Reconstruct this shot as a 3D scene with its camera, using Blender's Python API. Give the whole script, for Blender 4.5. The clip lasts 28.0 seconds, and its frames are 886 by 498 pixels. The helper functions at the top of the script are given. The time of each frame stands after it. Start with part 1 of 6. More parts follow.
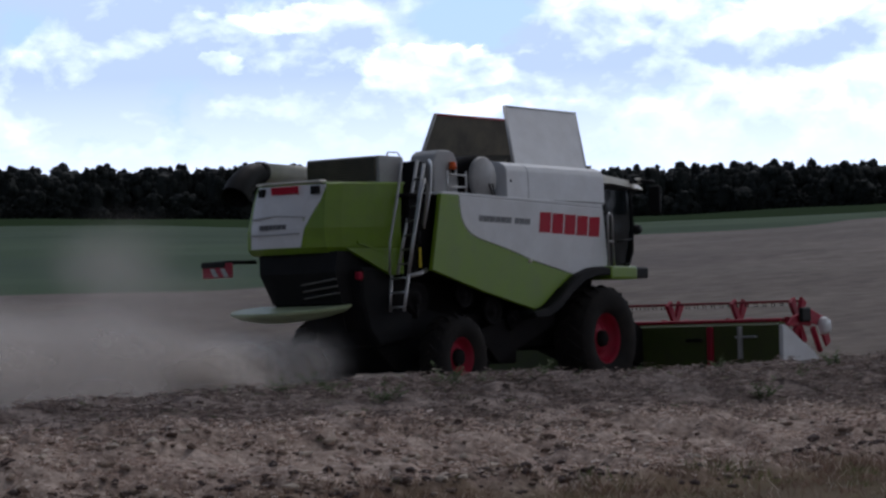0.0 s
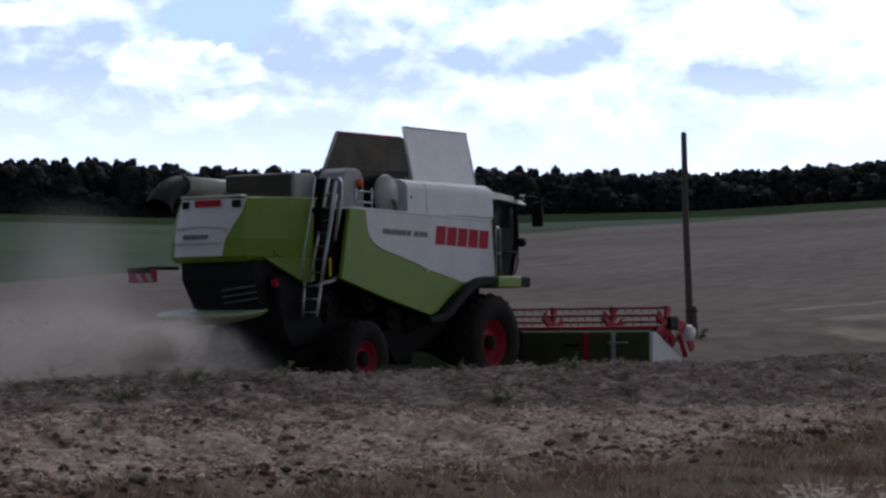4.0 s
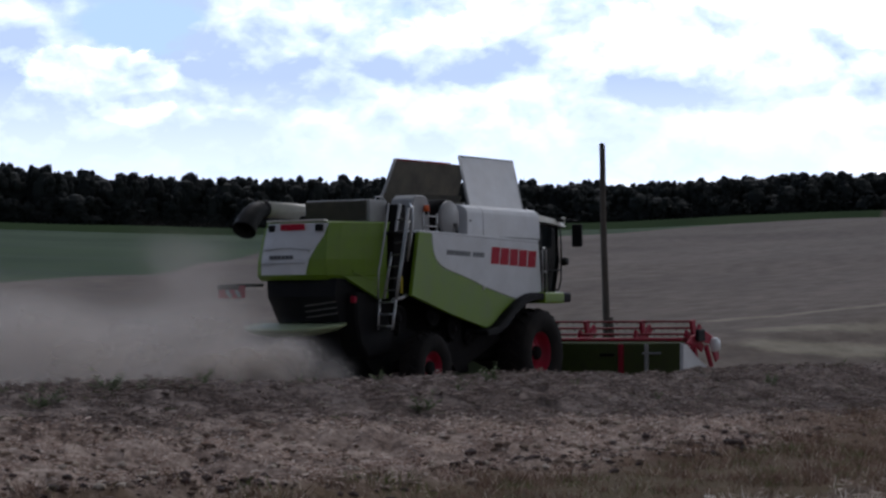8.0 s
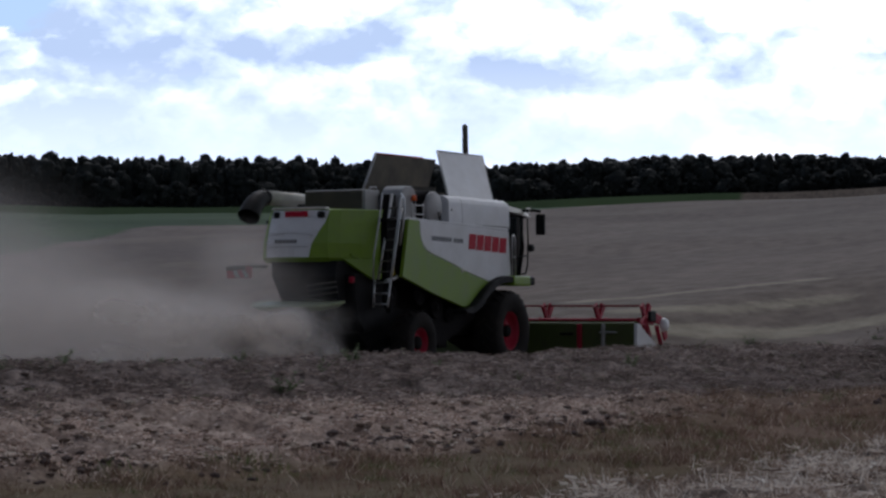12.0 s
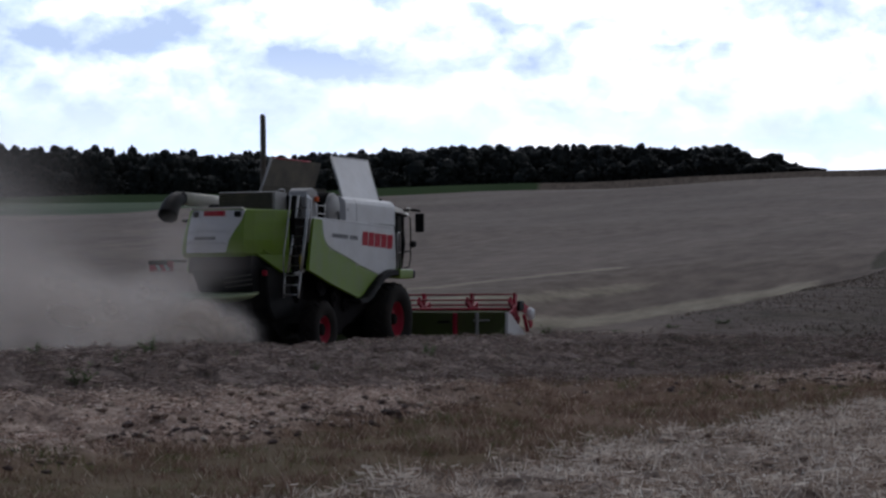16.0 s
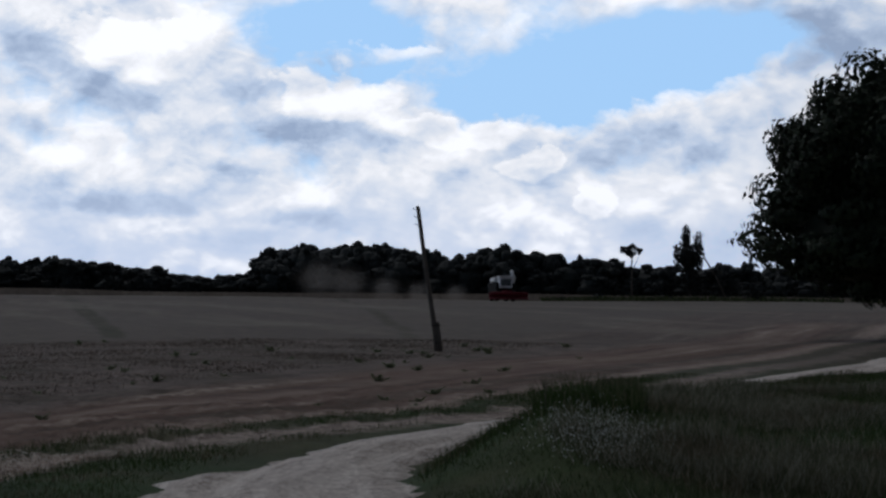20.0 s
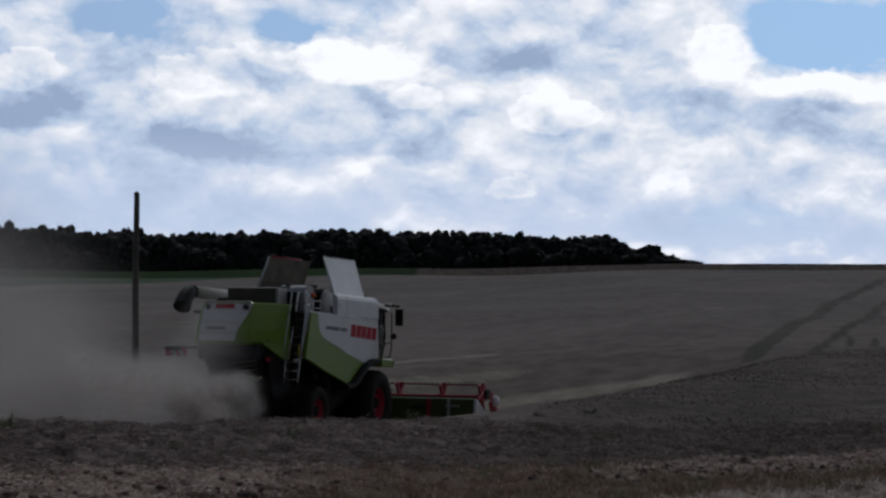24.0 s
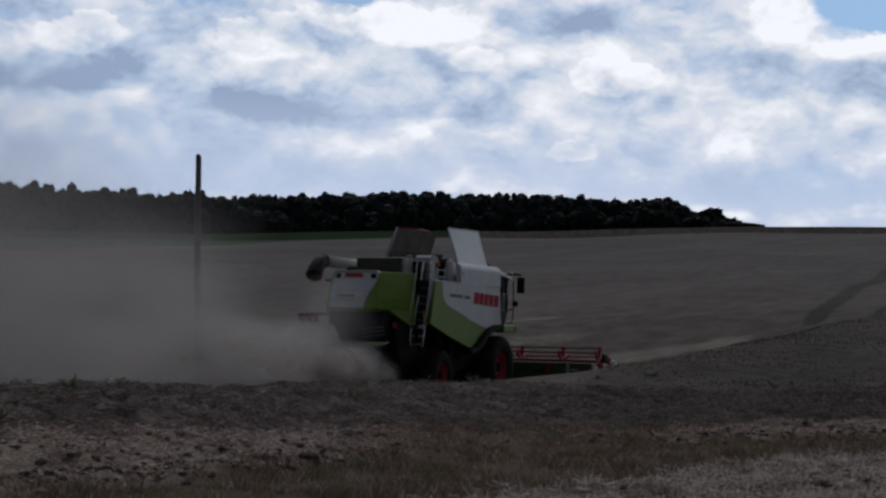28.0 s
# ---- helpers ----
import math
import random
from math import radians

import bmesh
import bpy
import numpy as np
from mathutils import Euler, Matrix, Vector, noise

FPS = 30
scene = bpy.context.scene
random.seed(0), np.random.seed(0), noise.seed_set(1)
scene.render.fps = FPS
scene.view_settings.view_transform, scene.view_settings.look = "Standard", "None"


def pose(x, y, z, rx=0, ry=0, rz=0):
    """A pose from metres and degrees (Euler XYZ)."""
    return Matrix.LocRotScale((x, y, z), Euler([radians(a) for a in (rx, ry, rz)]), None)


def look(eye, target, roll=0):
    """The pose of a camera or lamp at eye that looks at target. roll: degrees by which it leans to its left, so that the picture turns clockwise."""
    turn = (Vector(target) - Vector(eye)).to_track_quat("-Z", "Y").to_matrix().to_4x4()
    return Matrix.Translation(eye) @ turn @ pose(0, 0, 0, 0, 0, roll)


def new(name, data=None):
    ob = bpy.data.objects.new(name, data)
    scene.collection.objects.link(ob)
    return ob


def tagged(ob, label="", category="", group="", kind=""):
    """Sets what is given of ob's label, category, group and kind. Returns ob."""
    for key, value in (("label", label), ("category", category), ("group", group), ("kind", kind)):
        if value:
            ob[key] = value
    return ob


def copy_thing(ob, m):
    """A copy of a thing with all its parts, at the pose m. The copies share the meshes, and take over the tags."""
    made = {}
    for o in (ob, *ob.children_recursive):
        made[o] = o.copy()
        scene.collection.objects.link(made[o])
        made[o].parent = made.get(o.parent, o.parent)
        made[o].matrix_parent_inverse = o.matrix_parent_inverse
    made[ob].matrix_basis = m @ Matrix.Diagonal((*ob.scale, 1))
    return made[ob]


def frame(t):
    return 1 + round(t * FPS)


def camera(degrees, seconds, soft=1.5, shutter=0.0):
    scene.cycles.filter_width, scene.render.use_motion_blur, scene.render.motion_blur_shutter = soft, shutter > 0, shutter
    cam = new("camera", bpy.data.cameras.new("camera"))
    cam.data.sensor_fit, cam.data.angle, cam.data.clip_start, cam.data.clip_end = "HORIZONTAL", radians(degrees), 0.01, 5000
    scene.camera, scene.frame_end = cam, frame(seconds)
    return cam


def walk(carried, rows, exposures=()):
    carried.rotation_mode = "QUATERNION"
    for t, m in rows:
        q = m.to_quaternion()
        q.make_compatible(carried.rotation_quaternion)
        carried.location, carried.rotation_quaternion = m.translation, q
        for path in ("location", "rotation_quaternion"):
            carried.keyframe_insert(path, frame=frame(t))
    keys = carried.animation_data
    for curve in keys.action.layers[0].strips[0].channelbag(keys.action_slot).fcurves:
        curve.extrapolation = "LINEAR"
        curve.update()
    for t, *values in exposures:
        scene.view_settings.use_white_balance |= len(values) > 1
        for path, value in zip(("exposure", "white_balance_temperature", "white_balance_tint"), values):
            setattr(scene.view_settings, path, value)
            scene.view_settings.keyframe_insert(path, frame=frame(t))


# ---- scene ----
LENS = 2 * math.degrees(math.atan(784 / 4200))
EYE_HEIGHT = 1.65
WARMTH, TINT = 6000, 12
cam = camera(LENS, 28.0, soft=2.6, shutter=0.0)
CAM_ROWS = [  # seconds, azimuth, elevation, lean in degrees, sideways sway in metres
    (0, -8.182, 1.342, -1.532, -0.032), (0.5, -7.604, 1.397, -1.441, -0.023), (1, -6.875, 1.563, -1.525, -0.005),
    (1.5, -6.417, 1.541, -1.637, -0.005), (2, -5.669, 1.325, -1.699, -0.011), (2.5, -4.746, 1.005, -1.680, -0.013),
    (3, -3.786, 0.753, -1.546, -0.008), (3.5, -2.752, 1.211, -0.923, -0.006), (5.5, -1.399, 1.327, 0.085, -0.077),
    (6, -1.182, 1.352, 0.025, -0.083), (6.5, -0.273, 1.327, -0.077, -0.085), (7, -0.205, 1.451, 0.200, -0.094),
    (7.5, -0.362, 1.598, 0.206, -0.087), (8, 0.000, 1.489, 0.004, -0.080), (8.5, 0.572, 1.436, -0.059, -0.083),
    (9, 1.128, 1.275, -0.026, -0.085), (9.5, 1.458, 1.216, -0.092, -0.086), (10, 1.936, 1.261, 0.174, -0.085),
    (10.5, 2.343, 1.270, 0.157, -0.098), (11, 2.874, 0.962, -0.078, -0.081), (11.5, 3.456, 1.031, 0.211, -0.082),
    (13.5, 2.586, 0.922, -0.066, -0.059), (14, 4.498, 0.653, 0.248, -0.046), (14.5, 5.111, 0.553, 0.446, -0.049),
    (15, 7.284, 1.132, 0.478, -0.039), (15.5, 7.650, 1.042, 0.169, -0.045), (16, 8.174, 0.795, -0.002, -0.061),
    (16.3, 8.613, -1.231, -0.400, -0.030), (16.5, 8.299, -1.110, -0.525, -0.018), (16.7, 7.119, -0.104, 0.300, -0.030), (16.8, 6.273, -0.389, 0.800, -0.030),
    (17, 5.906, -0.252, 1.000, -0.030), (17.2, 7.640, 0.300, 1.000, -0.030), (17.3, 8.572, 0.648, 1.000, -0.030),
    (17.4, 11.323, 0.934, 1.000, -0.030), (17.5, 12.953, 1.189, 1.030, -0.030),
    (18, 27.367, 2.327, 0.599, 0.034), (18.5, 37.096, 2.881, 0.258, 0.021), (19, 43.473, 2.951, 0.239, 0.028),
    (19.5, 45.706, 3.504, 0.040, 0.018), (20, 47.201, 3.805, 0.062, 0.028), (20.5, 47.415, 3.776, -0.126, 0.035),
    (22.5, 25.030, 2.530, 0.700, 0.080), (23, 18.115, 2.877, 1.016, 0.101), (23.5, 13.195, 2.992, 1.321, 0.135),
    (24, 11.072, 2.866, 1.392, 0.130), (24.5, 10.548, 2.331, 1.610, 0.120), (25, 10.696, 2.198, 1.496, 0.115),
    (25.5, 10.568, 2.288, 1.384, 0.110), (26, 10.038, 2.597, 1.580, 0.104), (26.5, 9.348, 2.219, 1.668, 0.117),
    (27, 9.447, 2.161, 1.399, 0.120), (27.5, 9.396, 2.214, 1.295, 0.118), (28, 9.624, 1.928, 1.526, 0.128),
]


def bearing(az, d=1.0, z=0.0):
    """A place at azimuth az (degrees, clockwise from the y axis) and distance d."""
    a = radians(az)
    return Vector((d * math.sin(a), d * math.cos(a), z))


def aim(az, el, lean, sway):
    eye = Vector((sway, 0, EYE_HEIGHT))
    e = radians(el)
    return look(eye, eye + bearing(az, math.cos(e) * 100, math.sin(e) * 100), lean)


walk(cam, [(t, aim(az, el, lean, sway)) for t, az, el, lean, sway in CAM_ROWS],
     exposures=[(0.0, 0.03, WARMTH, TINT + 3), (8.0, -0.02, WARMTH, TINT + 3), (15.0, -0.12, WARMTH, TINT + 3), (17.2, -0.05, WARMTH, TINT + 3), (18.0, -0.56, WARMTH, TINT),
                (20.0, -0.75, WARMTH, TINT), (22.5, -0.82, WARMTH, TINT), (26.0, -0.80, WARMTH, TINT), (28.0, -0.90, WARMTH, TINT)])

# ---- world and sun ----
SUN_AZ, SUN_EL, SUN_POWER = 8.0, 50.0, 0.68
CLOUD, DECK = 1.36, 0.34                       # brightness of the far clouds; share of it that the deck overhead keeps
world = bpy.data.worlds.new("world")
scene.world = world
world.use_nodes = True
# ---- node helpers ----
def nd(tree, kind, **values):
    """A node; values set its inputs by name (with _ for blanks) or its properties."""
    n = tree.nodes.new(kind)
    for key, value in values.items():
        name = key.replace("_", " ")
        if name in n.inputs:
            n.inputs[name].default_value = value
        elif key == "op":
            n.operation = value
    return n


def ma(tree, op, a, b=None, c=None, clamp=False):
    n = tree.nodes.new("ShaderNodeMath")
    n.operation, n.use_clamp = op, clamp
    for i, v in enumerate((a, b, c)):
        if v is None:
            continue
        if isinstance(v, (int, float)):
            n.inputs[i].default_value = v
        else:
            tree.links.new(v, n.inputs[i])
    return n.outputs[0]


def mix(tree, fac, a, b):
    n = tree.nodes.new("ShaderNodeMix")
    n.data_type = "RGBA"
    for sock, v in ((n.inputs[0], fac), (n.inputs[6], a), (n.inputs[7], b)):
        if isinstance(v, (int, float)):
            sock.default_value = v
        elif isinstance(v, tuple):
            sock.default_value = (*v[:3], 1)
        else:
            tree.links.new(v, sock)
    return n.outputs[2]


def ramp(tree, fac, stops):
    n = tree.nodes.new("ShaderNodeValToRGB")
    els = n.color_ramp.elements
    while len(els) < len(stops):
        els.new(0.5)
    for e, (p, c) in zip(els, stops):
        e.position = p
        e.color = (c, c, c, 1) if isinstance(c, (int, float)) else (*c, 1)
    tree.links.new(fac, n.inputs[0])
    return n.outputs[0]


def noise_tex(tree, coord, scale, detail=4.0, rough=0.55, distortion=0.0, lac=2.0):
    n = tree.nodes.new("ShaderNodeTexNoise")
    n.inputs["Scale"].default_value, n.inputs["Detail"].default_value = scale, detail
    n.inputs["Roughness"].default_value, n.inputs["Distortion"].default_value = rough, distortion
    n.inputs["Lacunarity"].default_value = lac
    if coord is not None:
        tree.links.new(coord, n.inputs["Vector"])
    return n.outputs["Fac"]


def mapped(tree, coord, scale=(1, 1, 1), turn=(0, 0, 0), shift=(0, 0, 0)):
    n = tree.nodes.new("ShaderNodeMapping")
    n.inputs["Scale"].default_value, n.inputs["Rotation"].default_value, n.inputs["Location"].default_value = scale, turn, shift
    tree.links.new(coord, n.inputs["Vector"])
    return n.outputs[0]


# gaps of blue between the clouds, and grey cloud bases: azimuth, elevation, half width, half height (degrees), strength
BLUE_GAPS = [(-7.3, 6.7, 1.7, 0.8, 1.0), (-14.6, 5.4, 1.6, 0.5, 0.35), (-18.5, 7.0, 1.6, 0.9, 0.5), (-1.5, 6.7, 0.9, 0.6, 0.5),
             (3.4, 8.1, 1.8, 0.7, 0.9), (7.0, 8.0, 1.0, 0.6, 0.9), (19.5, 8.0, 1.6, 0.9, 0.9), (24.9, 8.2, 4.5, 0.9, 1.0), (33.7, 8.2, 2.0, 1.0, 1.0),
             (44.6, 8.9, 2.6, 1.2, 1.0), (50.2, 7.6, 3.4, 1.2, 1.0), (53.0, 8.8, 2.4, 0.9, 0.9), (18.7, 3.6, 2.4, 0.6, 0.55), (26.0, 3.6, 3.0, 0.6, 0.45), (0.5, 4.6, 2.0, 0.5, 0.4)]
GREY_BASES = [(5.5, 5.1, 1.7, 0.45, 1.0), (9.8, 5.1, 1.3, 0.4, 1.0), (14.0, 5.6, 1.1, 0.45, 0.9), (9.3, 6.1, 0.9, 0.35, 0.7), (0.7, 5.6, 1.2, 0.35, 0.7), (4.8, 6.5, 0.9, 0.35, 0.6), (12.7, 7.4, 1.2, 0.35, 0.6),
              (-14.9, 5.4, 1.5, 0.7, 0.9), (-12.6, 5.4, 1.2, 0.5, 0.8), (-6.8, 6.5, 1.6, 0.5, 0.9), (-10.1, 5.2, 1.2, 0.3, 0.7), (-5.9, 5.0, 1.6, 0.35, 0.7),
              (43.7, 6.5, 1.1, 0.4, 1.0), (39.3, 4.7, 2.4, 0.35, 0.9), (42.0, 5.7, 0.9, 0.35, 0.7), (43.1, 4.4, 1.6, 0.3, 0.8), (56.4, 8.4, 2.4, 0.9, 1.0), (20.0, 6.3, 1.1, 0.3, 0.8), (23.7, 5.0, 2.6, 0.3, 0.9), (27.0, 5.0, 1.2, 0.35, 0.8)]
WHITE_TOPS = [(8.9, 7.5, 1.5, 0.6, 1.0), (13.6, 6.3, 1.1, 0.5, 1.0), (5.2, 7.0, 1.3, 0.6, 0.9), (0.6, 6.8, 1.4, 0.5, 0.8), (10.6, 6.5, 0.7, 0.3, 0.8), (12.5, 4.3, 0.8, 0.3, 0.7),
              (-8.0, 5.8, 1.8, 0.6, 1.0), (-12.1, 7.1, 1.8, 0.4, 0.9), (-13.3, 5.9, 0.5, 0.4, 0.9), (-7.3, 4.7, 0.9, 0.3, 0.6),
              (44.6, 7.6, 1.6, 0.7, 1.0), (40.2, 8.8, 1.6, 0.8, 1.0), (47.8, 6.7, 1.4, 0.4, 0.9), (49.4, 5.9, 1.0, 0.4, 0.8), (51.0, 5.0, 0.7, 0.4, 0.8), (46.1, 8.55, 0.9, 0.22, 0.8),
              (17.7, 7.9, 1.0, 0.6, 0.9), (20.3, 6.9, 1.5, 0.35, 1.0), (25.1, 6.0, 1.3, 0.5, 1.0), (30.6, 7.9, 1.0, 0.5, 1.0)]


def make_sky():
    t = world.node_tree
    t.nodes.clear()
    out = t.nodes.new("ShaderNodeOutputWorld")
    sky = t.nodes.new("ShaderNodeTexSky")
    sky.sky_type, sky.sun_disc = "NISHITA", False
    sky.sun_elevation, sky.sun_rotation = radians(SUN_EL), radians(SUN_AZ)
    coord = t.nodes.new("ShaderNodeTexCoord").outputs["Generated"]
    sep = t.nodes.new("ShaderNodeSeparateXYZ")
    t.links.new(coord, sep.inputs[0])
    az = ma(t, "MULTIPLY", ma(t, "ARCTAN2", sep.outputs[0], sep.outputs[1]), 57.29578)
    el = ma(t, "MULTIPLY", ma(t, "ARCSINE", sep.outputs[2]), 57.29578)
    # the clouds' own plane: azimuth and elevation in degrees, shaken by two sizes of turbulence
    comb = t.nodes.new("ShaderNodeCombineXYZ")
    t.links.new(az, comb.inputs[0])
    t.links.new(ma(t, "MULTIPLY", el, 1.7), comb.inputs[1])
    plane = comb.outputs[0]
    n_a, n_b = noise_tex(t, plane, 0.5, 5, 0.55), noise_tex(t, mapped(t, plane, shift=(31, 17, 5)), 0.5, 5, 0.55)
    warp = t.nodes.new("ShaderNodeCombineXYZ")
    t.links.new(ma(t, "ADD", az, ma(t, "MULTIPLY", ma(t, "SUBTRACT", n_a, 0.5), 1.1)), warp.inputs[0])
    t.links.new(ma(t, "MULTIPLY", ma(t, "ADD", el, ma(t, "MULTIPLY", ma(t, "SUBTRACT", n_b, 0.5), 0.6)), 1.6), warp.inputs[1])

    def heaps(up, scale, detail):
        """How thick the cloud is at a place raised by up: round heads of several sizes with creases between them."""
        at = mapped(t, warp.outputs[0], shift=(0, up, 0))
        v = t.nodes.new("ShaderNodeTexVoronoi")
        v.voronoi_dimensions, v.feature, v.normalize = "2D", "SMOOTH_F1", True
        for key, value in (("Scale", scale), ("Detail", detail), ("Roughness", 0.55), ("Lacunarity", 2.3), ("Smoothness", 0.22)):
            v.inputs[key].default_value = value
        t.links.new(at, v.inputs["Vector"])
        broad = noise_tex(t, at, scale * 0.75, 6, 0.58)
        return ma(t, "ADD", ma(t, "MULTIPLY", ma(t, "SUBTRACT", 1.0, v.outputs["Distance"]), 0.55), ma(t, "MULTIPLY", broad, 0.60))
    heads = heaps(0.0, 0.34, 4.0)
    # light from above: a head is bright where the cloud thins upwards, grey where it thins downwards
    slope = ma(t, "SUBTRACT", heaps(-0.50, 0.34, 2.5), heaps(0.50, 0.34, 2.5))
    slope2 = ma(t, "SUBTRACT", heaps(-0.13, 0.34, 5.0), heaps(0.13, 0.34, 5.0))
    # the edges of every bank of cloud follow its round heads
    push = ma(t, "SUBTRACT", heads, 0.66)
    saz = ma(t, "ADD", az, ma(t, "ADD", ma(t, "MULTIPLY", ma(t, "SUBTRACT", n_a, 0.5), 1.8), ma(t, "MULTIPLY", push, 1.4)))
    sel = ma(t, "ADD", el, ma(t, "ADD", ma(t, "MULTIPLY", ma(t, "SUBTRACT", n_b, 0.5), 0.8), ma(t, "MULTIPLY", push, -1.5)))

    def spots(table, under=1.0, over=1.0):
        """Soft spots; under and over sharpen their lower and upper edges."""
        total = None
        for a0, e0, ra, re, k in table:
            da = ma(t, "MULTIPLY", ma(t, "SUBTRACT", saz, a0), 1 / ra)
            de = ma(t, "MULTIPLY", ma(t, "SUBTRACT", sel, e0), 1 / re)
            if under != over:
                de = ma(t, "ADD", ma(t, "MULTIPLY", ma(t, "MAXIMUM", de, 0.0), over), ma(t, "MULTIPLY", ma(t, "MINIMUM", de, 0.0), under))
            r2 = ma(t, "ADD", ma(t, "MULTIPLY", da, da), ma(t, "MULTIPLY", de, de))
            g = ma(t, "MULTIPLY", ma(t, "POWER", 2.718, ma(t, "MULTIPLY", r2, -1.0)), k)
            total = g if total is None else ma(t, "ADD", total, g)
        return total
    tops = spots(WHITE_TOPS, 0.8, 1.6)
    cover = ma(t, "SUBTRACT", ma(t, "ADD", heads, ma(t, "MULTIPLY", tops, 0.22)), ma(t, "MULTIPLY", spots(BLUE_GAPS), 0.42))
    mask = ramp(t, cover, [(0.44, 0.0), (0.52, 0.6), (0.60, 1.0)])
    mask = ma(t, "MAXIMUM", mask, ramp(t, ma(t, "MULTIPLY", el, 0.1), [(0.32, 0.9), (0.56, 0.0)]))
    crisp = ramp(t, ma(t, "ADD", tops, ma(t, "MULTIPLY", push, 1.5)), [(0.34, 0.0), (0.44, 1.0)])       # heads with a firm upper edge
    lit = ma(t, "ADD", 0.49, ma(t, "ADD", ma(t, "MULTIPLY", slope, 1.6), ma(t, "MULTIPLY", slope2, 1.5)))
    lit = ma(t, "ADD", lit, ma(t, "ADD", ma(t, "MULTIPLY", crisp, 0.20), ma(t, "MULTIPLY", tops, 0.08)))
    lit = ma(t, "SUBTRACT", lit, ma(t, "MULTIPLY", spots(GREY_BASES, 2.0, 0.8), 0.42))
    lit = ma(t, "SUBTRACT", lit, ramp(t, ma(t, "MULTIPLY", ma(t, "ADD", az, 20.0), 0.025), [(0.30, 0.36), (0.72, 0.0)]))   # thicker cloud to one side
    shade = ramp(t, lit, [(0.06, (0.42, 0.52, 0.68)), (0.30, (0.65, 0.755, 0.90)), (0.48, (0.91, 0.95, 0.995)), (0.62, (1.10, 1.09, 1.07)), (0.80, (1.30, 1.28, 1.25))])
    # thin bluish veil low over the fields, with small heads standing in it
    veil = ma(t, "MULTIPLY", ramp(t, ma(t, "MULTIPLY", el, 0.1), [(0.34, 0.85), (0.56, 0.0)]), ramp(t, lit, [(0.52, 1.0), (0.80, 0.15)]))
    shade = mix(t, veil, shade, (0.72, 0.81, 0.965))
    # cloud deck overhead, out of view: dimmed from the bright distance to the zenith to lower ground light
    deck = ramp(t, ma(t, "MULTIPLY", el, 1 / 90), [(0.0, 1.0), (0.14, 1.0), (0.32, DECK), (1.0, DECK * 0.8)])
    # the unseen sky behind the camera is dimmed for the same purpose
    glow = ramp(t, ma(t, "MULTIPLY", ma(t, "ADD", ma(t, "COSINE", ma(t, "MULTIPLY", ma(t, "SUBTRACT", az, SUN_AZ - 8), 0.01745)), 1.0), 0.5), [(0.0, 0.22), (0.5, 0.35), (0.80, 0.95), (1.0, 1.0)])
    bg_sky = t.nodes.new("ShaderNodeBackground")
    aside = ramp(t, ma(t, "MULTIPLY", ma(t, "ADD", az, 20.0), 1 / 80), [(0.2, (4.4, 6.4, 9.4)), (0.7, (6.4, 10.5, 15.2))])
    t.links.new(mix(t, 0.75, sky.outputs[0], aside), bg_sky.inputs["Color"])
    t.links.new(ma(t, "MULTIPLY", deck, 0.11), bg_sky.inputs["Strength"])
    bg_cloud = t.nodes.new("ShaderNodeBackground")
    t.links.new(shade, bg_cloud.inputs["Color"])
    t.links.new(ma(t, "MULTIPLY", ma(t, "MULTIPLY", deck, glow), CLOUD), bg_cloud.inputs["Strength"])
    m = t.nodes.new("ShaderNodeMixShader")
    t.links.new(mask, m.inputs[0])
    t.links.new(bg_sky.outputs[0], m.inputs[1])
    t.links.new(bg_cloud.outputs[0], m.inputs[2])
    t.links.new(m.outputs[0], out.inputs[0])


make_sky()
sun_data = bpy.data.lights.new("sun", "SUN")
sun_data.energy, sun_data.angle, sun_data.color = SUN_POWER, radians(14), (1.0, 0.95, 0.88)
sun = new("sun", sun_data)
sun.matrix_world = look(bearing(SUN_AZ, 100, 119), (0, 0, 0))

# ---- materials ----
def principled(name):
    m = bpy.data.materials.new(name)
    m.use_nodes = True
    t = m.node_tree
    return m, t, t.nodes["Principled BSDF"], t.nodes.new("ShaderNodeTexCoord").outputs["Object"]


def surface(name, colour, rough=0.5, metal=0.0, vary=0.12, scale=3.0, grain=40.0, bump=0.0, dirt=0.0, dirt_colour=(0.16, 0.13, 0.10), coat=0.0, spec=0.5):
    """A general surface: colour varied at two scales, a dust film, fine relief."""
    m, t, b, co = principled(name)
    n1, n2 = noise_tex(t, co, scale, 5), noise_tex(t, co, grain, 3)
    f = ma(t, "ADD", ma(t, "MULTIPLY", n1, 0.6), ma(t, "MULTIPLY", n2, 0.4))
    lo, hi = tuple(c * (1 - vary) for c in colour), tuple(min(1, c * (1 + vary)) for c in colour)
    c = ramp(t, f, [(0.35, lo), (0.65, hi)])
    if dirt:
        c = mix(t, ma(t, "MULTIPLY", ramp(t, noise_tex(t, co, scale * 0.7, 7, 0.65), [(0.4, 0.0), (0.7, 1.0)]), dirt), c, dirt_colour)
    t.links.new(c, b.inputs["Base Color"])
    r = ramp(t, n1, [(0.3, max(0, rough - 0.08)), (0.7, min(1, rough + 0.1))])
    t.links.new(r, b.inputs["Roughness"])
    b.inputs["Metallic"].default_value = metal
    b.inputs["Coat Weight"].default_value = coat
    b.inputs["Specular IOR Level"].default_value = spec
    if bump:
        bn = t.nodes.new("ShaderNodeBump")
        bn.inputs["Strength"].default_value, bn.inputs["Distance"].default_value = bump, 0.02
        t.links.new(n2, bn.inputs["Height"])
        t.links.new(bn.outputs[0], b.inputs["Normal"])
    return m


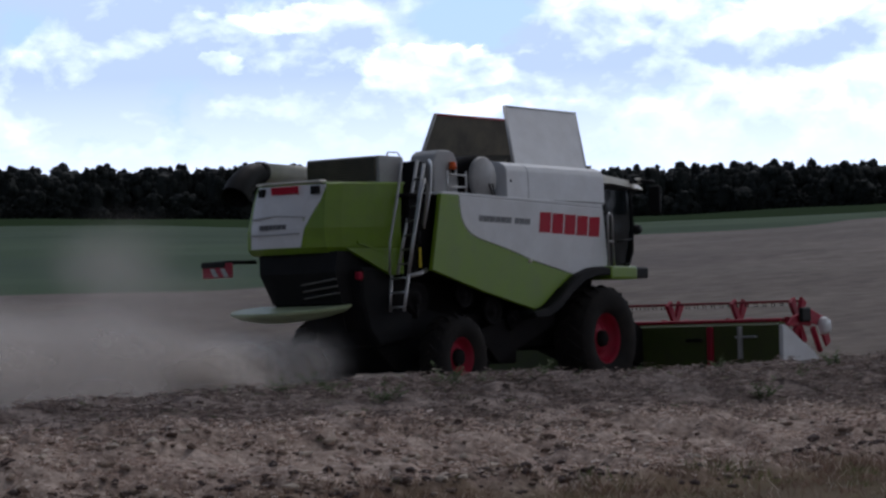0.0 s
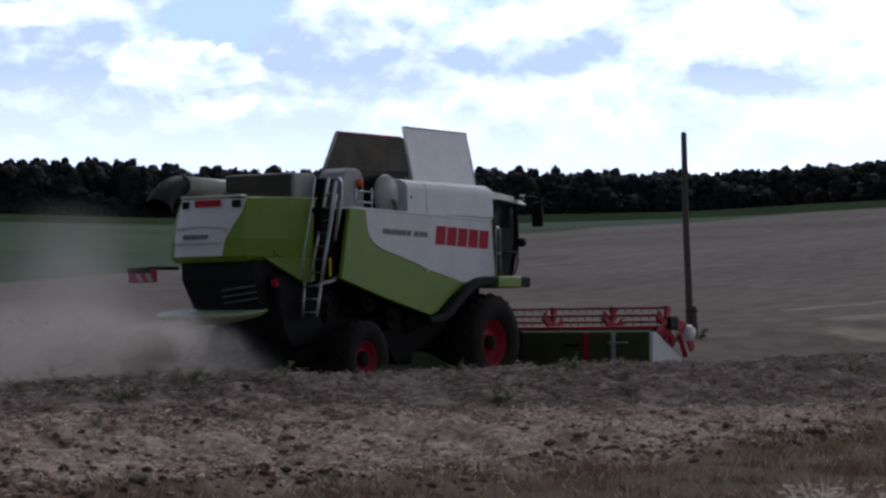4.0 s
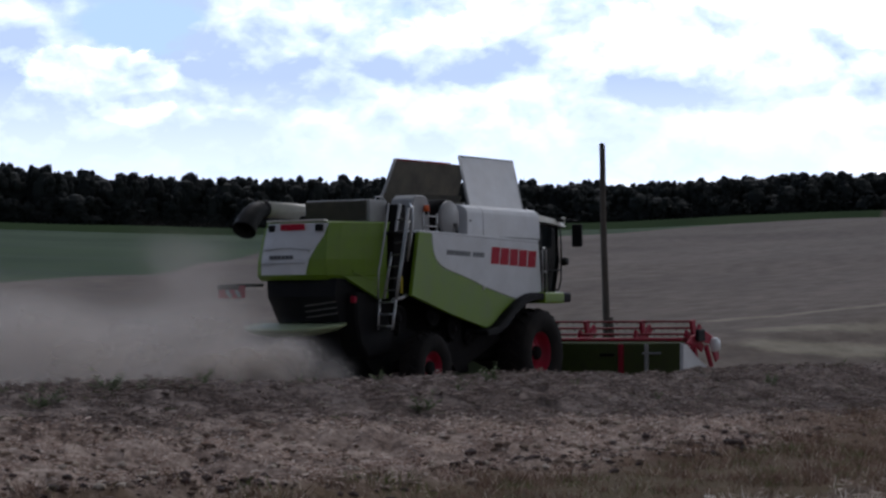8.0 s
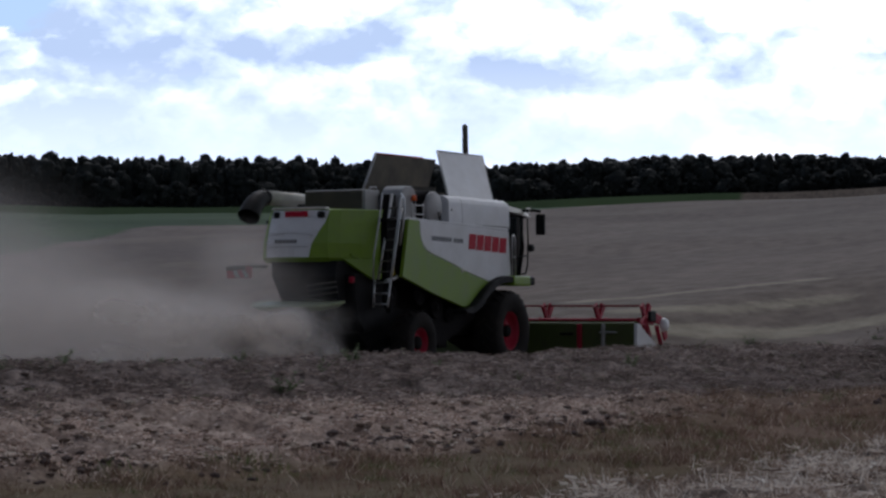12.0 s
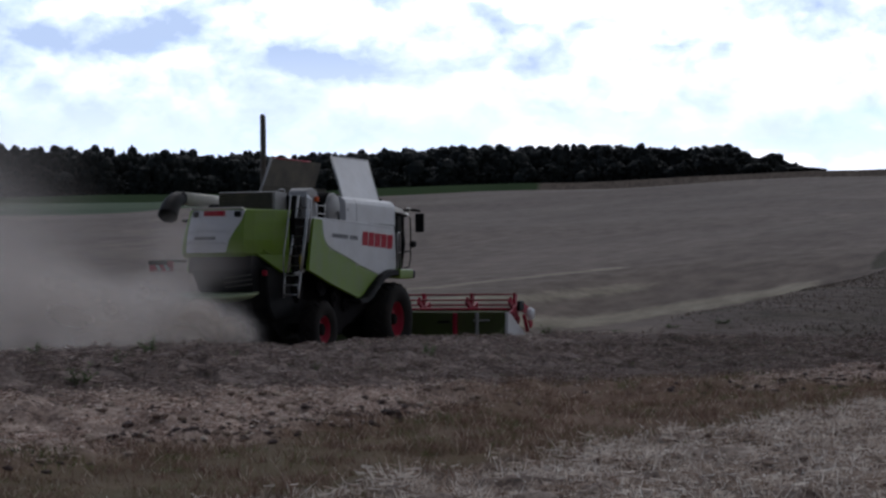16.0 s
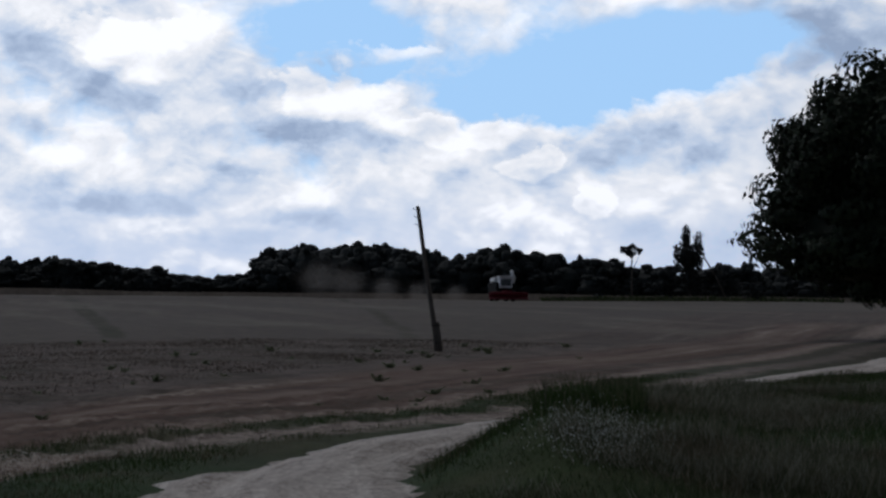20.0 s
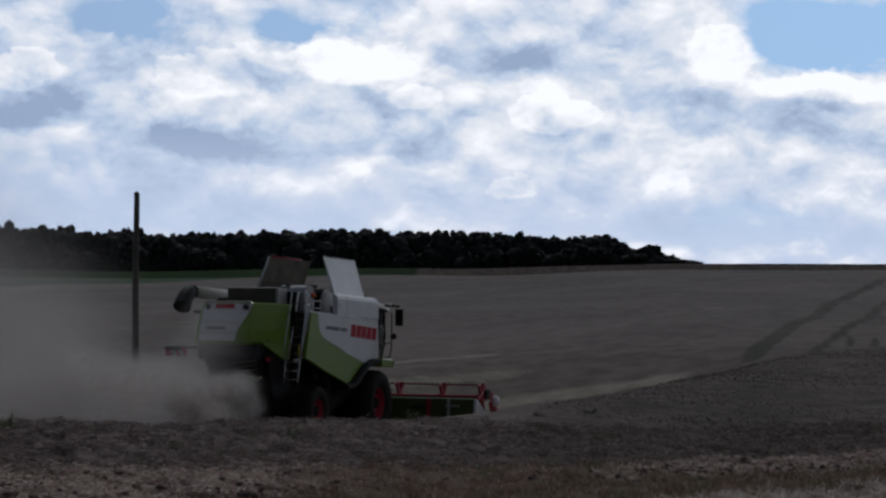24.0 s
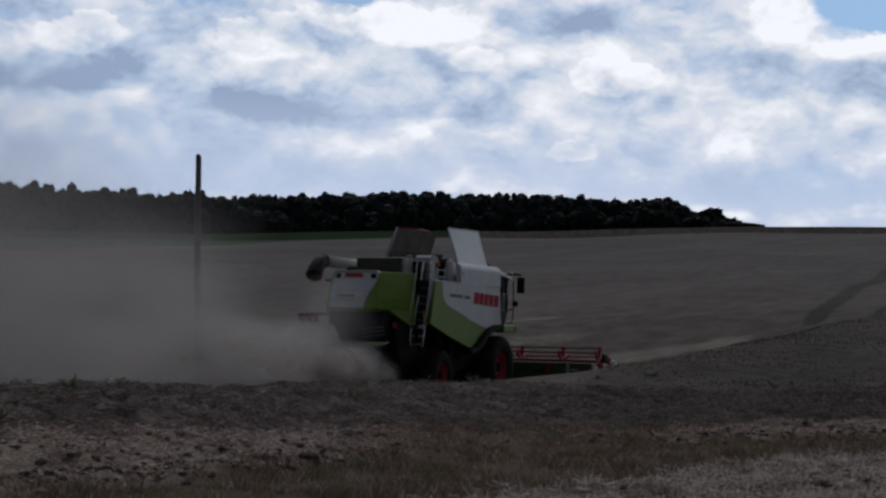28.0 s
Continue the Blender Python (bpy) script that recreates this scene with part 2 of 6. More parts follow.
GREEN = surface("green_paint", (0.152, 0.265, 0.005), 0.42, vary=0.10, dirt=0.14, coat=0.2)
WHITE = surface("white_paint", (0.72, 0.725, 0.74), 0.45, vary=0.06, dirt=0.22, dirt_colour=(0.42, 0.39, 0.35), coat=0.2)
RED = surface("red_paint", (0.36, 0.008, 0.034), 0.5, vary=0.14, dirt=0.5, dirt_colour=(0.11, 0.035, 0.04), spec=0.25)
BLACK = surface("black_plastic", (0.012, 0.012, 0.013), 0.6, vary=0.3, dirt=0.2, dirt_colour=(0.028, 0.024, 0.020), spec=0.12)
DARK = surface("dark_steel", (0.009, 0.008, 0.009), 0.8, metal=0.0, vary=0.3, dirt=0.25, dirt_colour=(0.026, 0.022, 0.018), spec=0.1)
GREY = surface("grey_paint", (0.36, 0.36, 0.36), 0.5, vary=0.12, dirt=0.3)
STEEL = surface("bare_steel", (0.50, 0.50, 0.50), 0.35, metal=0.8, vary=0.15, dirt=0.3)
RUBBER = surface("tyre_rubber", (0.020, 0.018, 0.018), 0.85, vary=0.25, bump=0.3, dirt=0.4, dirt_colour=(0.050, 0.042, 0.034), spec=0.12)
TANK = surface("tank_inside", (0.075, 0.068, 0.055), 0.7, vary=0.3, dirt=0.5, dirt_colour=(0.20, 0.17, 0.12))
BARK = surface("bark", (0.06, 0.05, 0.04), 0.9, vary=0.3, scale=2, grain=14, bump=0.6)
TIMBER = surface("weathered_timber", (0.10, 0.085, 0.07), 0.85, vary=0.35, scale=1.2, grain=30, bump=0.5)

# ---- mesh helpers ----
def part(name, bm, material, parent=None, label=""):
    me = bpy.data.meshes.new(name)
    bm.to_mesh(me)
    bm.free()
    for m in material if isinstance(material, (list, tuple)) else [material]:
        me.materials.append(m)
    ob = new(name, me)
    ob.parent = parent
    return tagged(ob, label) if label else ob


def empty(name, label, category, group="", kind=""):
    return tagged(new(name), label, category, group, kind)


def smooth01(x, a, b):
    k = min(1.0, max(0.0, (x - a) / (b - a)))
    return k * k * (3 - 2 * k)


# ---- ground shape ----
LANE = 31.0                                     # azimuth along which the field is worked
LX, LY = math.sin(radians(LANE)), math.cos(radians(LANE))
RISE_AZ = (-60, -18, -5, 4, 8, 13, 17, 24, 30, 37, 48, 57, 90)
RISE_EL = (2.4, 2.3, 1.98, 2.14, 2.31, 2.48, 2.65, 2.76, 2.81, 2.80, 2.73, 2.60, 2.4)
CREST = 500.0
FIELD_EDGE = [(-40, -64.5), (10.4, 19.4), (14.6, 25.6), (19.5, 30.2), (25.5, 33.2), (33.2, 34.9), (41.3, 36.6), (55, 43.0), (73, 51), (110, 68), (200, 120)]
TRACK = [(11, -6), (14.5, 8), (18.6, 18.5), (22.6, 24.1), (26.6, 27.5), (30.5, 30.2), (34, 31.6), (38, 33.1), (46, 36.4), (57.3, 41.3), (65.3, 44.2), (79.1, 50), (110, 65), (190, 108)]
CROP_EDGE = [(-300, 60), (-60, 104), (-38, 108), (-28, 114), (-19, 147), (-17.5, 223), (-16.5, 260), (5, 286), (16, 312), (30, 335), (44, 362), (61, 404), (92, 490), (150, 640)]


def value_noise(x, y, seed=0):
    """Smooth noise from -1 to 1 on a unit lattice."""
    xi, yi = np.floor(x).astype(np.int64), np.floor(y).astype(np.int64)
    fx, fy = x - xi, y - yi
    fx, fy = fx * fx * (3 - 2 * fx), fy * fy * (3 - 2 * fy)

    def h(a, b):
        n = (a * 374761393 + b * 668265263 + seed * 974634777) & 0x7fffffff
        n = ((n ^ (n >> 13)) * 1274126177) & 0x7fffffff
        return ((n ^ (n >> 16)) & 0xffff) / 32767.5 - 1
    a, b, c, d = h(xi, yi), h(xi + 1, yi), h(xi, yi + 1), h(xi + 1, yi + 1)
    return (a * (1 - fx) + b * fx) * (1 - fy) + (c * (1 - fx) + d * fx) * fy


def line_distance(x, y, pts):
    """Distance to a polyline, positive on its left."""
    best, sign = np.full(np.shape(x), 1e9), np.ones(np.shape(x))
    for (ax, ay), (bx, by) in zip(pts, pts[1:]):
        dx, dy = bx - ax, by - ay
        k = np.clip(((x - ax) * dx + (y - ay) * dy) / (dx * dx + dy * dy), 0, 1)
        ex, ey = x - ax - k * dx, y - ay - k * dy
        e = np.hypot(ex, ey)
        near = e < best
        best = np.where(near, e, best)
        sign = np.where(near, np.where(dx * ey - dy * ex >= 0, 1.0, -1.0), sign)
    return best * sign


def edge_distance(x, y):
    """Distance into the field from its edge; the straw rows swing away from it towards the west."""
    az = np.degrees(np.arctan2(x, y))
    return line_distance(x, y, FIELD_EDGE) - np.interp(az, (-20, -10.5, -4, 0, 5, 10, 15), (2.6, 2.0, 1.2, 0.75, 0.5, 0.3, 0.0))


def step01(x, a, b):
    k = np.clip((x - a) / (b - a), 0, 1)
    return k * k * (3 - 2 * k)


def ground_arrays(x, y, lumps=True):
    x, y = np.asarray(x, float), np.asarray(y, float)
    d = np.hypot(x, y) + 1e-6
    az = np.degrees(np.arctan2(x, y))
    u, v = x * LY - y * LX, x * LX + y * LY
    top = EYE_HEIGHT + CREST * np.tan(np.radians(np.interp(az, RISE_AZ, RISE_EL)))
    start = np.interp(az, (8, 40), (62, 27))
    k = (d - start) / (CREST - start)
    soft = 0.012
    low = soft * np.log1p(np.exp(np.clip(k / soft, -60, 60)))
    z = top * np.where(k > 0.97, 0.97 + 0.03 * np.tanh((k - 0.97) / 0.03), low)
    z = z * np.clip(np.cos(np.radians(az - 20)) * 1.5 + 0.6, 0, 1)
    # the lane that the harvester works, a shallow trough, and the bank beside it
    m = np.exp(-((u + 25.0) / 5.5) ** 4) * step01(v, -10, 10) * (1 - step01(v, 66, 100))
    z = z * (1 - m) + (0.14 - 0.0128 * (v - 31.4)) * m
    z = z + (0.50 + 0.20 * (1 - step01(v, 12, 42))) * np.exp(-((u + 17.0) / 3.6) ** 2) * step01(-v, -110, -50) * step01(v, -10, 15)
    if lumps:
        w = edge_distance(x, y)
        near = 1 - step01(d, 45, 90)
        straw = step01(w, -0.3, 0.4) * (1 - step01(w, 6.4, 7.0)) * 0.95 + step01(w, 9.2, 9.6) * (1 - step01(w, 11.8, 12.6)) + step01(w, 12, 14) * (1 - step01(w, 17, 20)) * 0.7
        z = z + near * straw * (0.07 * value_noise(u * 2.1, v * 1.3, 3) + 0.08 * value_noise(u * 5.3, v * 4.1, 4) + 0.06)
        z = z + near * 0.05 * value_noise(x * 0.35, y * 0.35, 5)
        z = z + near * step01(w, 12, 13.5) * (1 - step01(w, 19, 22)) * (0.045 * value_noise(x * 0.6, y * 0.6, 8) + 0.05 * value_noise(x * 1.6, y * 1.6, 9) + 0.05 * value_noise(x * 3.7, y * 3.7, 10) + 0.03 * value_noise(x * 7.0, y * 7.0, 12))
        z = z + step01(d, 60, 140) * 0.25 * value_noise(x * 0.05, y * 0.05, 6)
        side = line_distance(x, y, TRACK)
        z = z + np.interp(az, (50, 55), (1.02, 0.62)) * (1 - step01(side, -4.2, -1.3)) * step01(side, -16, -9) * step01(d, 27, 36) * (1 - step01(d, 60, 78))   # the grassy bank inside the road's bend
        r = np.abs(line_distance(x, y, TRACK))
        z = z - 0.05 * np.exp(-((r - 0.85) / 0.35) ** 2) * (1 - step01(r, 2, 2.5)) - 0.05 * (1 - step01(r, 1.6, 2.4))
    return z


def ground_z(x, y):
    return float(ground_arrays(np.array([x]), np.array([y]))[0])


# ---- mesh kit ----
def prism(pts, a, b, axis="y", bevel=0.0, seg=1, lean=0.0):
    """A plate or block: the outline pts (two numbers each) pushed from a to b along an axis. Outline plane: y: (x, z); x: (y, z); z: (x, y)."""
    bm = bmesh.new()

    def at(p, w):
        return {"y": (p[0], w, p[1]), "x": (w, p[0], p[1]), "z": (p[0], p[1], w)}[axis]
    lo, hi = [bm.verts.new(at(p, a)) for p in pts], [bm.verts.new(at(p, b)) for p in pts]
    bm.faces.new(lo)
    bm.faces.new(list(reversed(hi)))
    n = len(pts)
    for i in range(n):
        bm.faces.new((lo[i], hi[i], hi[(i + 1) % n], lo[(i + 1) % n]))
    bmesh.ops.recalc_face_normals(bm, faces=bm.faces)
    if bevel:
        bmesh.ops.bevel(bm, geom=list(bm.edges), offset=bevel, segments=seg, profile=0.6, affect="EDGES", clamp_overlap=True)
    return bm


def block(x0, x1, y0, y1, z0, z1, bevel=0.0, seg=1):
    return prism([(x0, z0), (x1, z0), (x1, z1), (x0, z1)], y0, y1, "y", bevel, seg)


def tube(points, r, n=8, bm=None, r_end=None, caps=True):
    """A round bar along points."""
    bm = bm or bmesh.new()
    pts = [Vector(p) for p in points]
    rings = []
    for i, p in enumerate(pts):
        d = (pts[min(i + 1, len(pts) - 1)] - pts[max(i - 1, 0)]).normalized()
        side = d.cross(Vector((0, 0, 1)))
        if side.length < 0.05:
            side = d.cross(Vector((0, 1, 0)))
        side.normalize()
        up = side.cross(d)
        rr = r if r_end is None else r + (r_end - r) * i / (len(pts) - 1)
        rings.append([bm.verts.new(p + (side * math.cos(k * math.tau / n) + up * math.sin(k * math.tau / n)) * rr) for k in range(n)])
    for a, b in zip(rings, rings[1:]):
        for k in range(n):
            f = bm.faces.new((a[k], a[(k + 1) % n], b[(k + 1) % n], b[k]))
            f.smooth = True
    if caps:
        bm.faces.new(list(reversed(rings[0])))
        bm.faces.new(rings[-1])
    return bm


def lathe(profile, n=32, bm=None, x=0.0, z=0.0):
    """A body of revolution about an axis along y: profile of (radius, y)."""
    bm = bm or bmesh.new()
    rings = []
    for r, y in profile:
        rings.append([bm.verts.new((x + r * math.cos(k * math.tau / n), y, z + r * math.sin(k * math.tau / n))) for k in range(n)] if r > 1e-6 else [bm.verts.new((x, y, z))])
    for a, b in zip(rings, rings[1:]):
        for k in range(n):
            va, vb = [a[k % len(a)], a[(k + 1) % len(a)]], [b[k % len(b)], b[(k + 1) % len(b)]]
            vs = [v for i, v in enumerate((va[0], va[1], vb[1], vb[0])) if v not in (va[0], va[1], vb[1], vb[0])[:i]]
            if len(vs) > 2:
                bm.faces.new(vs).smooth = True
    bmesh.ops.recalc_face_normals(bm, faces=bm.faces)
    return bm


def loft(rings, closed=True, caps=True, smooth=False):
    bm = bmesh.new()
    vs = [[bm.verts.new(p) for p in ring] for ring in rings]
    n = len(vs[0])
    for a, b in zip(vs, vs[1:]):
        for k in range(n if closed else n - 1):
            bm.faces.new((a[k], a[(k + 1) % n], b[(k + 1) % n], b[k])).smooth = smooth
    if caps and closed:
        bm.faces.new(list(reversed(vs[0])))
        bm.faces.new(vs[-1])
    bmesh.ops.recalc_face_normals(bm, faces=bm.faces)
    return bm


def join_bm(*bms):
    out = bmesh.new()
    for b in bms:
        me = bpy.data.meshes.new("tmp")
        b.to_mesh(me)
        b.free()
        out.from_mesh(me)
        bpy.data.meshes.remove(me)
    return out


def shift_bm(bm, m):
    bmesh.ops.transform(bm, matrix=m, verts=bm.verts)
    return bm


GLASS_DARK = surface("tinted_glass", (0.012, 0.016, 0.018), 0.08, vary=0.1)
# header green: both its dirt and the shade on it are in the colour
HEADER_GREEN = surface("dusty_shaded_green_paint", (0.055, 0.078, 0.012), 0.65, vary=0.2, dirt=0.6, dirt_colour=(0.050, 0.043, 0.030))
ORANGE = surface("amber_plastic", (0.75, 0.12, 0.02), 0.3, vary=0.08)
PALE_GREEN = surface("pale_green_paint", (0.36, 0.43, 0.24), 0.5, vary=0.12, dirt=0.45, dirt_colour=(0.28, 0.25, 0.2))
REEL_RED = surface("reel_paint", (0.27, 0.008, 0.024), 0.6, vary=0.15, dirt=0.4, dirt_colour=(0.09, 0.045, 0.04))
CREAM = surface("cream_paint", (0.60, 0.58, 0.50), 0.42, vary=0.08, dirt=0.3, dirt_colour=(0.3, 0.27, 0.22))
LETTER_RED = surface("red_lettering", (0.44, 0.008, 0.03), 0.6, vary=0.06, spec=0.2)
LETTER_GREY = surface("grey_lettering", (0.13, 0.13, 0.14), 0.45, vary=0.06)
SEAM = surface("panel_seam", (0.06, 0.06, 0.06), 0.7, vary=0.1)
LOUVRE = surface("dull_steel", (0.11, 0.105, 0.095), 0.6, vary=0.2, dirt=0.3)
YELLOW = surface("yellow_plastic", (0.65, 0.5, 0.03), 0.5, vary=0.1)


# ---- the harvester ----
# local axes: x forward, y to its left, z up; origin on the ground below the front axle
def make_wheel(name, r, width, rim_r, lugs, parent, x, y, side):
    """A tyre with lugs (the part that turns), its rim and hub under it. side: -1 right, 1 left."""
    w = width / 2
    bm = lathe([(rim_r, -w * 0.72), (rim_r + 0.05, -w * 0.9), (rim_r + (r - rim_r) * 0.45, -w), (r - 0.09, -w * 0.96), (r - 0.045, -w * 0.8),
                (r - 0.035, 0), (r - 0.045, w * 0.8), (r - 0.09, w * 0.96), (rim_r + (r - rim_r) * 0.45, w), (rim_r + 0.05, w * 0.9), (rim_r, w * 0.72)], 40)
    lug = bmesh.new()
    for k in range(lugs):
        for s in (-1, 1):
            a = (k + (0.5 if s > 0 else 0)) * math.tau / lugs
            # a slanting bar over half the tread
            rows = []
            for f, rr in ((0.02, r), (0.5, r), (0.93, r - 0.05)):
                ang = a + 0.16 * f * 1.6
                for da in (-0.028, 0.028):
                    rows.append((rr, ang + da, s * w * f))
            v = []
            for rr, an, yy in rows:
                for dr in (0.0, -0.07):
                    v.append(lug.verts.new(((rr + dr) * math.cos(an), yy, (rr + dr) * math.sin(an))))
            for i in (0, 4):
                a0, a1, b0, b1, c0, c1, d0, d1 = v[i], v[i + 1], v[i + 2], v[i + 3], v[i + 4], v[i + 5], v[i + 6], v[i + 7]
                for quad in ((a0, b0, d0, c0), (a0, c0, c1, a1), (b0, b1, d1, d0)):
                    lug.faces.new(quad)
            lug.faces.new((v[0], v[1], v[3], v[2]))
            lug.faces.new((v[8], v[10], v[11], v[9]))
    tyre = part(name, bm, RUBBER, parent, "black lugged tractor tyre, dusty")
    tagged(part("tread", lug, RUBBER, tyre), kind="stuff")
    o = side * w
    rim = part("rim", lathe([(rim_r + 0.045, o * 0.86), (rim_r + 0.05, o * 0.8), (rim_r, o * 0.72), (rim_r - 0.03, o * 0.5), (rim_r - 0.06, o * 0.16), (rim_r * 0.62, o * 0.1),
                             (rim_r * 0.55, o * 0.3), (rim_r * 0.3, o * 0.34), (0.0, o * 0.34)], 40), RED, tyre, "red painted steel rim")
    hub = lathe([(0.0, o * 0.62), (0.10, o * 0.62), (0.13, o * 0.55), (0.14, o * 0.3)], 16)
    part("hub", hub, DARK, tyre)
    tyre.location = (x, y, r)
    return tyre


def blocks_of_lettering(parent, name, count, x0, x1, z0, z1, y, mat, slant=0.0, label=""):
    """Lettering that is drawn as plain blocks on a side plate."""
    step = (x1 - x0) / count
    obs = []
    for i in range(count):
        a, b = x0 + i * step, x0 + (i + 0.88) * step
        dz = slant * (a - x0)
        h, g = z1 - z0, (b - a)
        bm = prism([(a, z0 + dz), (b, z0 + dz), (b + g * 0.14, z0 + dz + h), (a + g * 0.14, z0 + dz + h)], y, y - 0.006)
        obs.append(part(name, bm, mat, parent, label if i == 0 else ""))
    return obs


def make_harvester():
    H = empty("combine_harvester", "green and white combine harvester with open grain tank, cutting stubble", "combine harvester")
    # side panels, right and left
    green = [(-4.26, 3.10), (-3.80, 3.09), (-3.79, 2.95), (-3.75, 2.76), (-3.66, 2.62), (-3.52, 2.52), (-3.33, 2.45), (-2.8, 2.345), (-2.29, 2.235), (-1.9, 2.13), (-0.67, 1.905),
             (-0.80, 1.86), (-1.2, 1.66), (-1.60, 1.42), (-1.82, 1.36), (-3.16, 1.63), (-4.52, 1.96)]
    white = [(-3.795, 3.088), (-2.65, 3.062), (0.25, 2.995), (0.35, 2.2), (0.35, 2.03), (0.08, 2.03), (-0.3, 2.01), (-0.665, 1.91),
             (-1.9, 2.135), (-2.29, 2.24), (-2.8, 2.35), (-3.33, 2.455), (-3.515, 2.525), (-3.655, 2.625), (-3.745, 2.765), (-3.785, 2.95)]
    for s, a, b in ((-1, -1.50, -1.42), (1, 1.50, 1.42)):
        part("side_panel", prism(green, a, b, "y", 0.012), GREEN, H, "green painted side panel")
        part("upper_side_panel", prism(white, a, b, "y", 0.012), WHITE, H, "white painted side panel")
        part("panel_step", prism([(-4.24, 3.10), (0.25, 2.998), (0.25, 3.06), (-4.2, 3.14)], a * 0.995, b * 0.6, "y", 0.01), WHITE, H)
        # black band above the front wheel
        band = [(0.30, 2.02), (-0.05, 2.04), (-0.35, 2.01), (-0.68, 1.92), (-1.0, 1.76), (-1.3, 1.55), (-1.62, 1.38), (-2.05, 1.32), (-2.0, 1.22), (-1.6, 1.24),
                (-1.25, 1.38), (-0.9, 1.62), (-0.55, 1.80), (-0.2, 1.88), (0.30, 1.90)]
        part("fender", prism(band, a + s * 0.14, b - s * 0.25, "y", 0.02), BLACK, H, "black plastic wheel arch band")
    blocks_of_lettering(H, "red_block", 5, -1.66, 0.14, 2.57, 2.89, -1.50, LETTER_RED, -0.03, "red lettering block")
    blocks_of_lettering(H, "grey_block", 6, -3.30, -2.42, 2.71, 2.80, -1.50, LETTER_GREY, -0.02, "grey lettering block")
    blocks_of_lettering(H, "grey_block", 3, -2.34, -1.90, 2.69, 2.78, -1.50, LETTER_GREY, -0.02, "grey lettering block")
    part("marker_lamp", lathe([(0, -1.535), (0.035, -1.53), (0.04, -1.50)], 12, x=-1.95, z=2.12), CREAM, H, "small white side marker")

    # rear hood, bowed across, white in the middle and green at the corners
    def hood_plan(z, grow=0.0):
        c = 0.08
        plan = [(-4.85, -1.20), (-5.3, -1.02), (-5.75, -0.80), (-5.97, -0.66), (-6.06, -0.35), (-6.09, 0.08), (-6.06, 0.50), (-5.97, 0.82), (-5.75, 0.96), (-5.3, 1.18), (-4.85, 1.36)]
        return [(x - grow, y * (1 - 0.26 * max(0.0, z - 2.45)) if y > 0.3 else y, z) for x, y in plan]
    levels = ((2.24, -0.10), (2.32, 0.0), (2.6, 0.03), (3.0, 0.0), (3.24, -0.06), (3.27, -0.12))
    rings = [hood_plan(z, g) for z, g in levels]
    bm = loft(rings, closed=True, caps=True, smooth=False)
    hood = part("rear_hood", bm, GREEN, H, "green engine hood shell with rounded corners")
    wl = ((2.33, 0.012, -0.27), (2.6, 0.042, -0.36), (2.85, 0.03, -0.50), (3.0, 0.014, -0.60), (3.235, -0.04, -0.66))
    bow = sorted((y, x) for x, y in [(p[0], p[1]) for p in hood_plan(0)])

    def door_row(z, grow, right):
        left = 0.72 - 0.20 * max(0.0, z - 2.4)
        ys = [right + (left - right) * k / 6 for k in range(7)]
        return [(float(np.interp(y, [b[0] for b in bow], [b[1] for b in bow])) - grow, y, z) for y in ys]
    bm = bmesh.new()
    rows = [[bm.verts.new(p) for p in door_row(*w)] for w in wl]
    rows2 = [[bm.verts.new((p[0] + 0.03, p[1], p[2])) for p in door_row(*w)] for w in wl]
    for rr, flip in ((rows, False), (rows2, True)):
        for a, b in zip(rr, rr[1:]):
            for k in range(6):
                q = (a[k], b[k], b[k + 1], a[k + 1])
                bm.faces.new(q if flip else tuple(reversed(q)))
    for k in range(6):
        bm.faces.new((rows[0][k], rows[0][k + 1], rows2[0][k + 1], rows2[0][k]))
        bm.faces.new((rows[-1][k], rows2[-1][k], rows2[-1][k + 1], rows[-1][k + 1]))
    for i in range(len(wl) - 1):
        for k in (0, 6):
            bm.faces.new((rows[i][k], rows2[i][k], rows2[i + 1][k], rows[i + 1][k]))
    bmesh.ops.recalc_face_normals(bm, faces=bm.faces)
    rear = part("rear_door", bm, WHITE, H, "white rear door of the hood")
    part("lettering_plate", prism([(-0.26, 3.11), (0.24, 3.11), (0.24, 3.22), (-0.26, 3.22)], -6.075, -6.105, "x", 0.004), LETTER_RED, rear, "red lettering block")
    for y0 in (-0.54, 0.45):
        part("tail_lamp", prism([(y0 - 0.06, 3.09), (y0 + 0.07, 3.09), (y0 + 0.07, 3.21), (y0 - 0.06, 3.21)], -5.98, -6.08, "x", 0.015), BLACK, rear, "black framed tail lamp")
    for k in range(6):
        y0 = 0.45 - k * 0.085
        part("grey_block", prism([(y0 - 0.065, 2.60), (y0, 2.60), (y0, 2.67), (y0 - 0.065, 2.67)], -6.12, -6.138, "x"), LETTER_GREY, rear)
    part("crease", prism([(-0.38, 2.755), (0.16, 2.795), (0.60, 2.755), (0.60, 2.765), (0.16, 2.807), (-0.38, 2.765)], -6.085, -6.135, "x"), GREY, rear)
    part("crease", prism([(-0.28, 2.52), (0.64, 2.52), (0.64, 2.535), (-0.28, 2.535)], -6.06, -6.142, "x"), GREY, rear)
    part("hood_rim", prism([(-0.62, 3.26), (0.62, 3.26), (0.60, 3.30), (-0.60, 3.30)], -5.85, -6.0, "x", 0.01), CREAM, H)
    # slanting lower edge of the green side, towards the ladder
    part("rear_side_skirt", loft([[(-5.72, -0.84, 2.30), (-4.86, -1.22, 2.30), (-4.86, -1.22, 1.92), (-5.05, -1.16, 1.90)], [(-5.72, -0.76, 2.30), (-4.86, -1.14, 2.30), (-4.86, -1.14, 1.92), (-5.05, -1.08, 1.90)]]), GREEN, H, "green lower side panel")
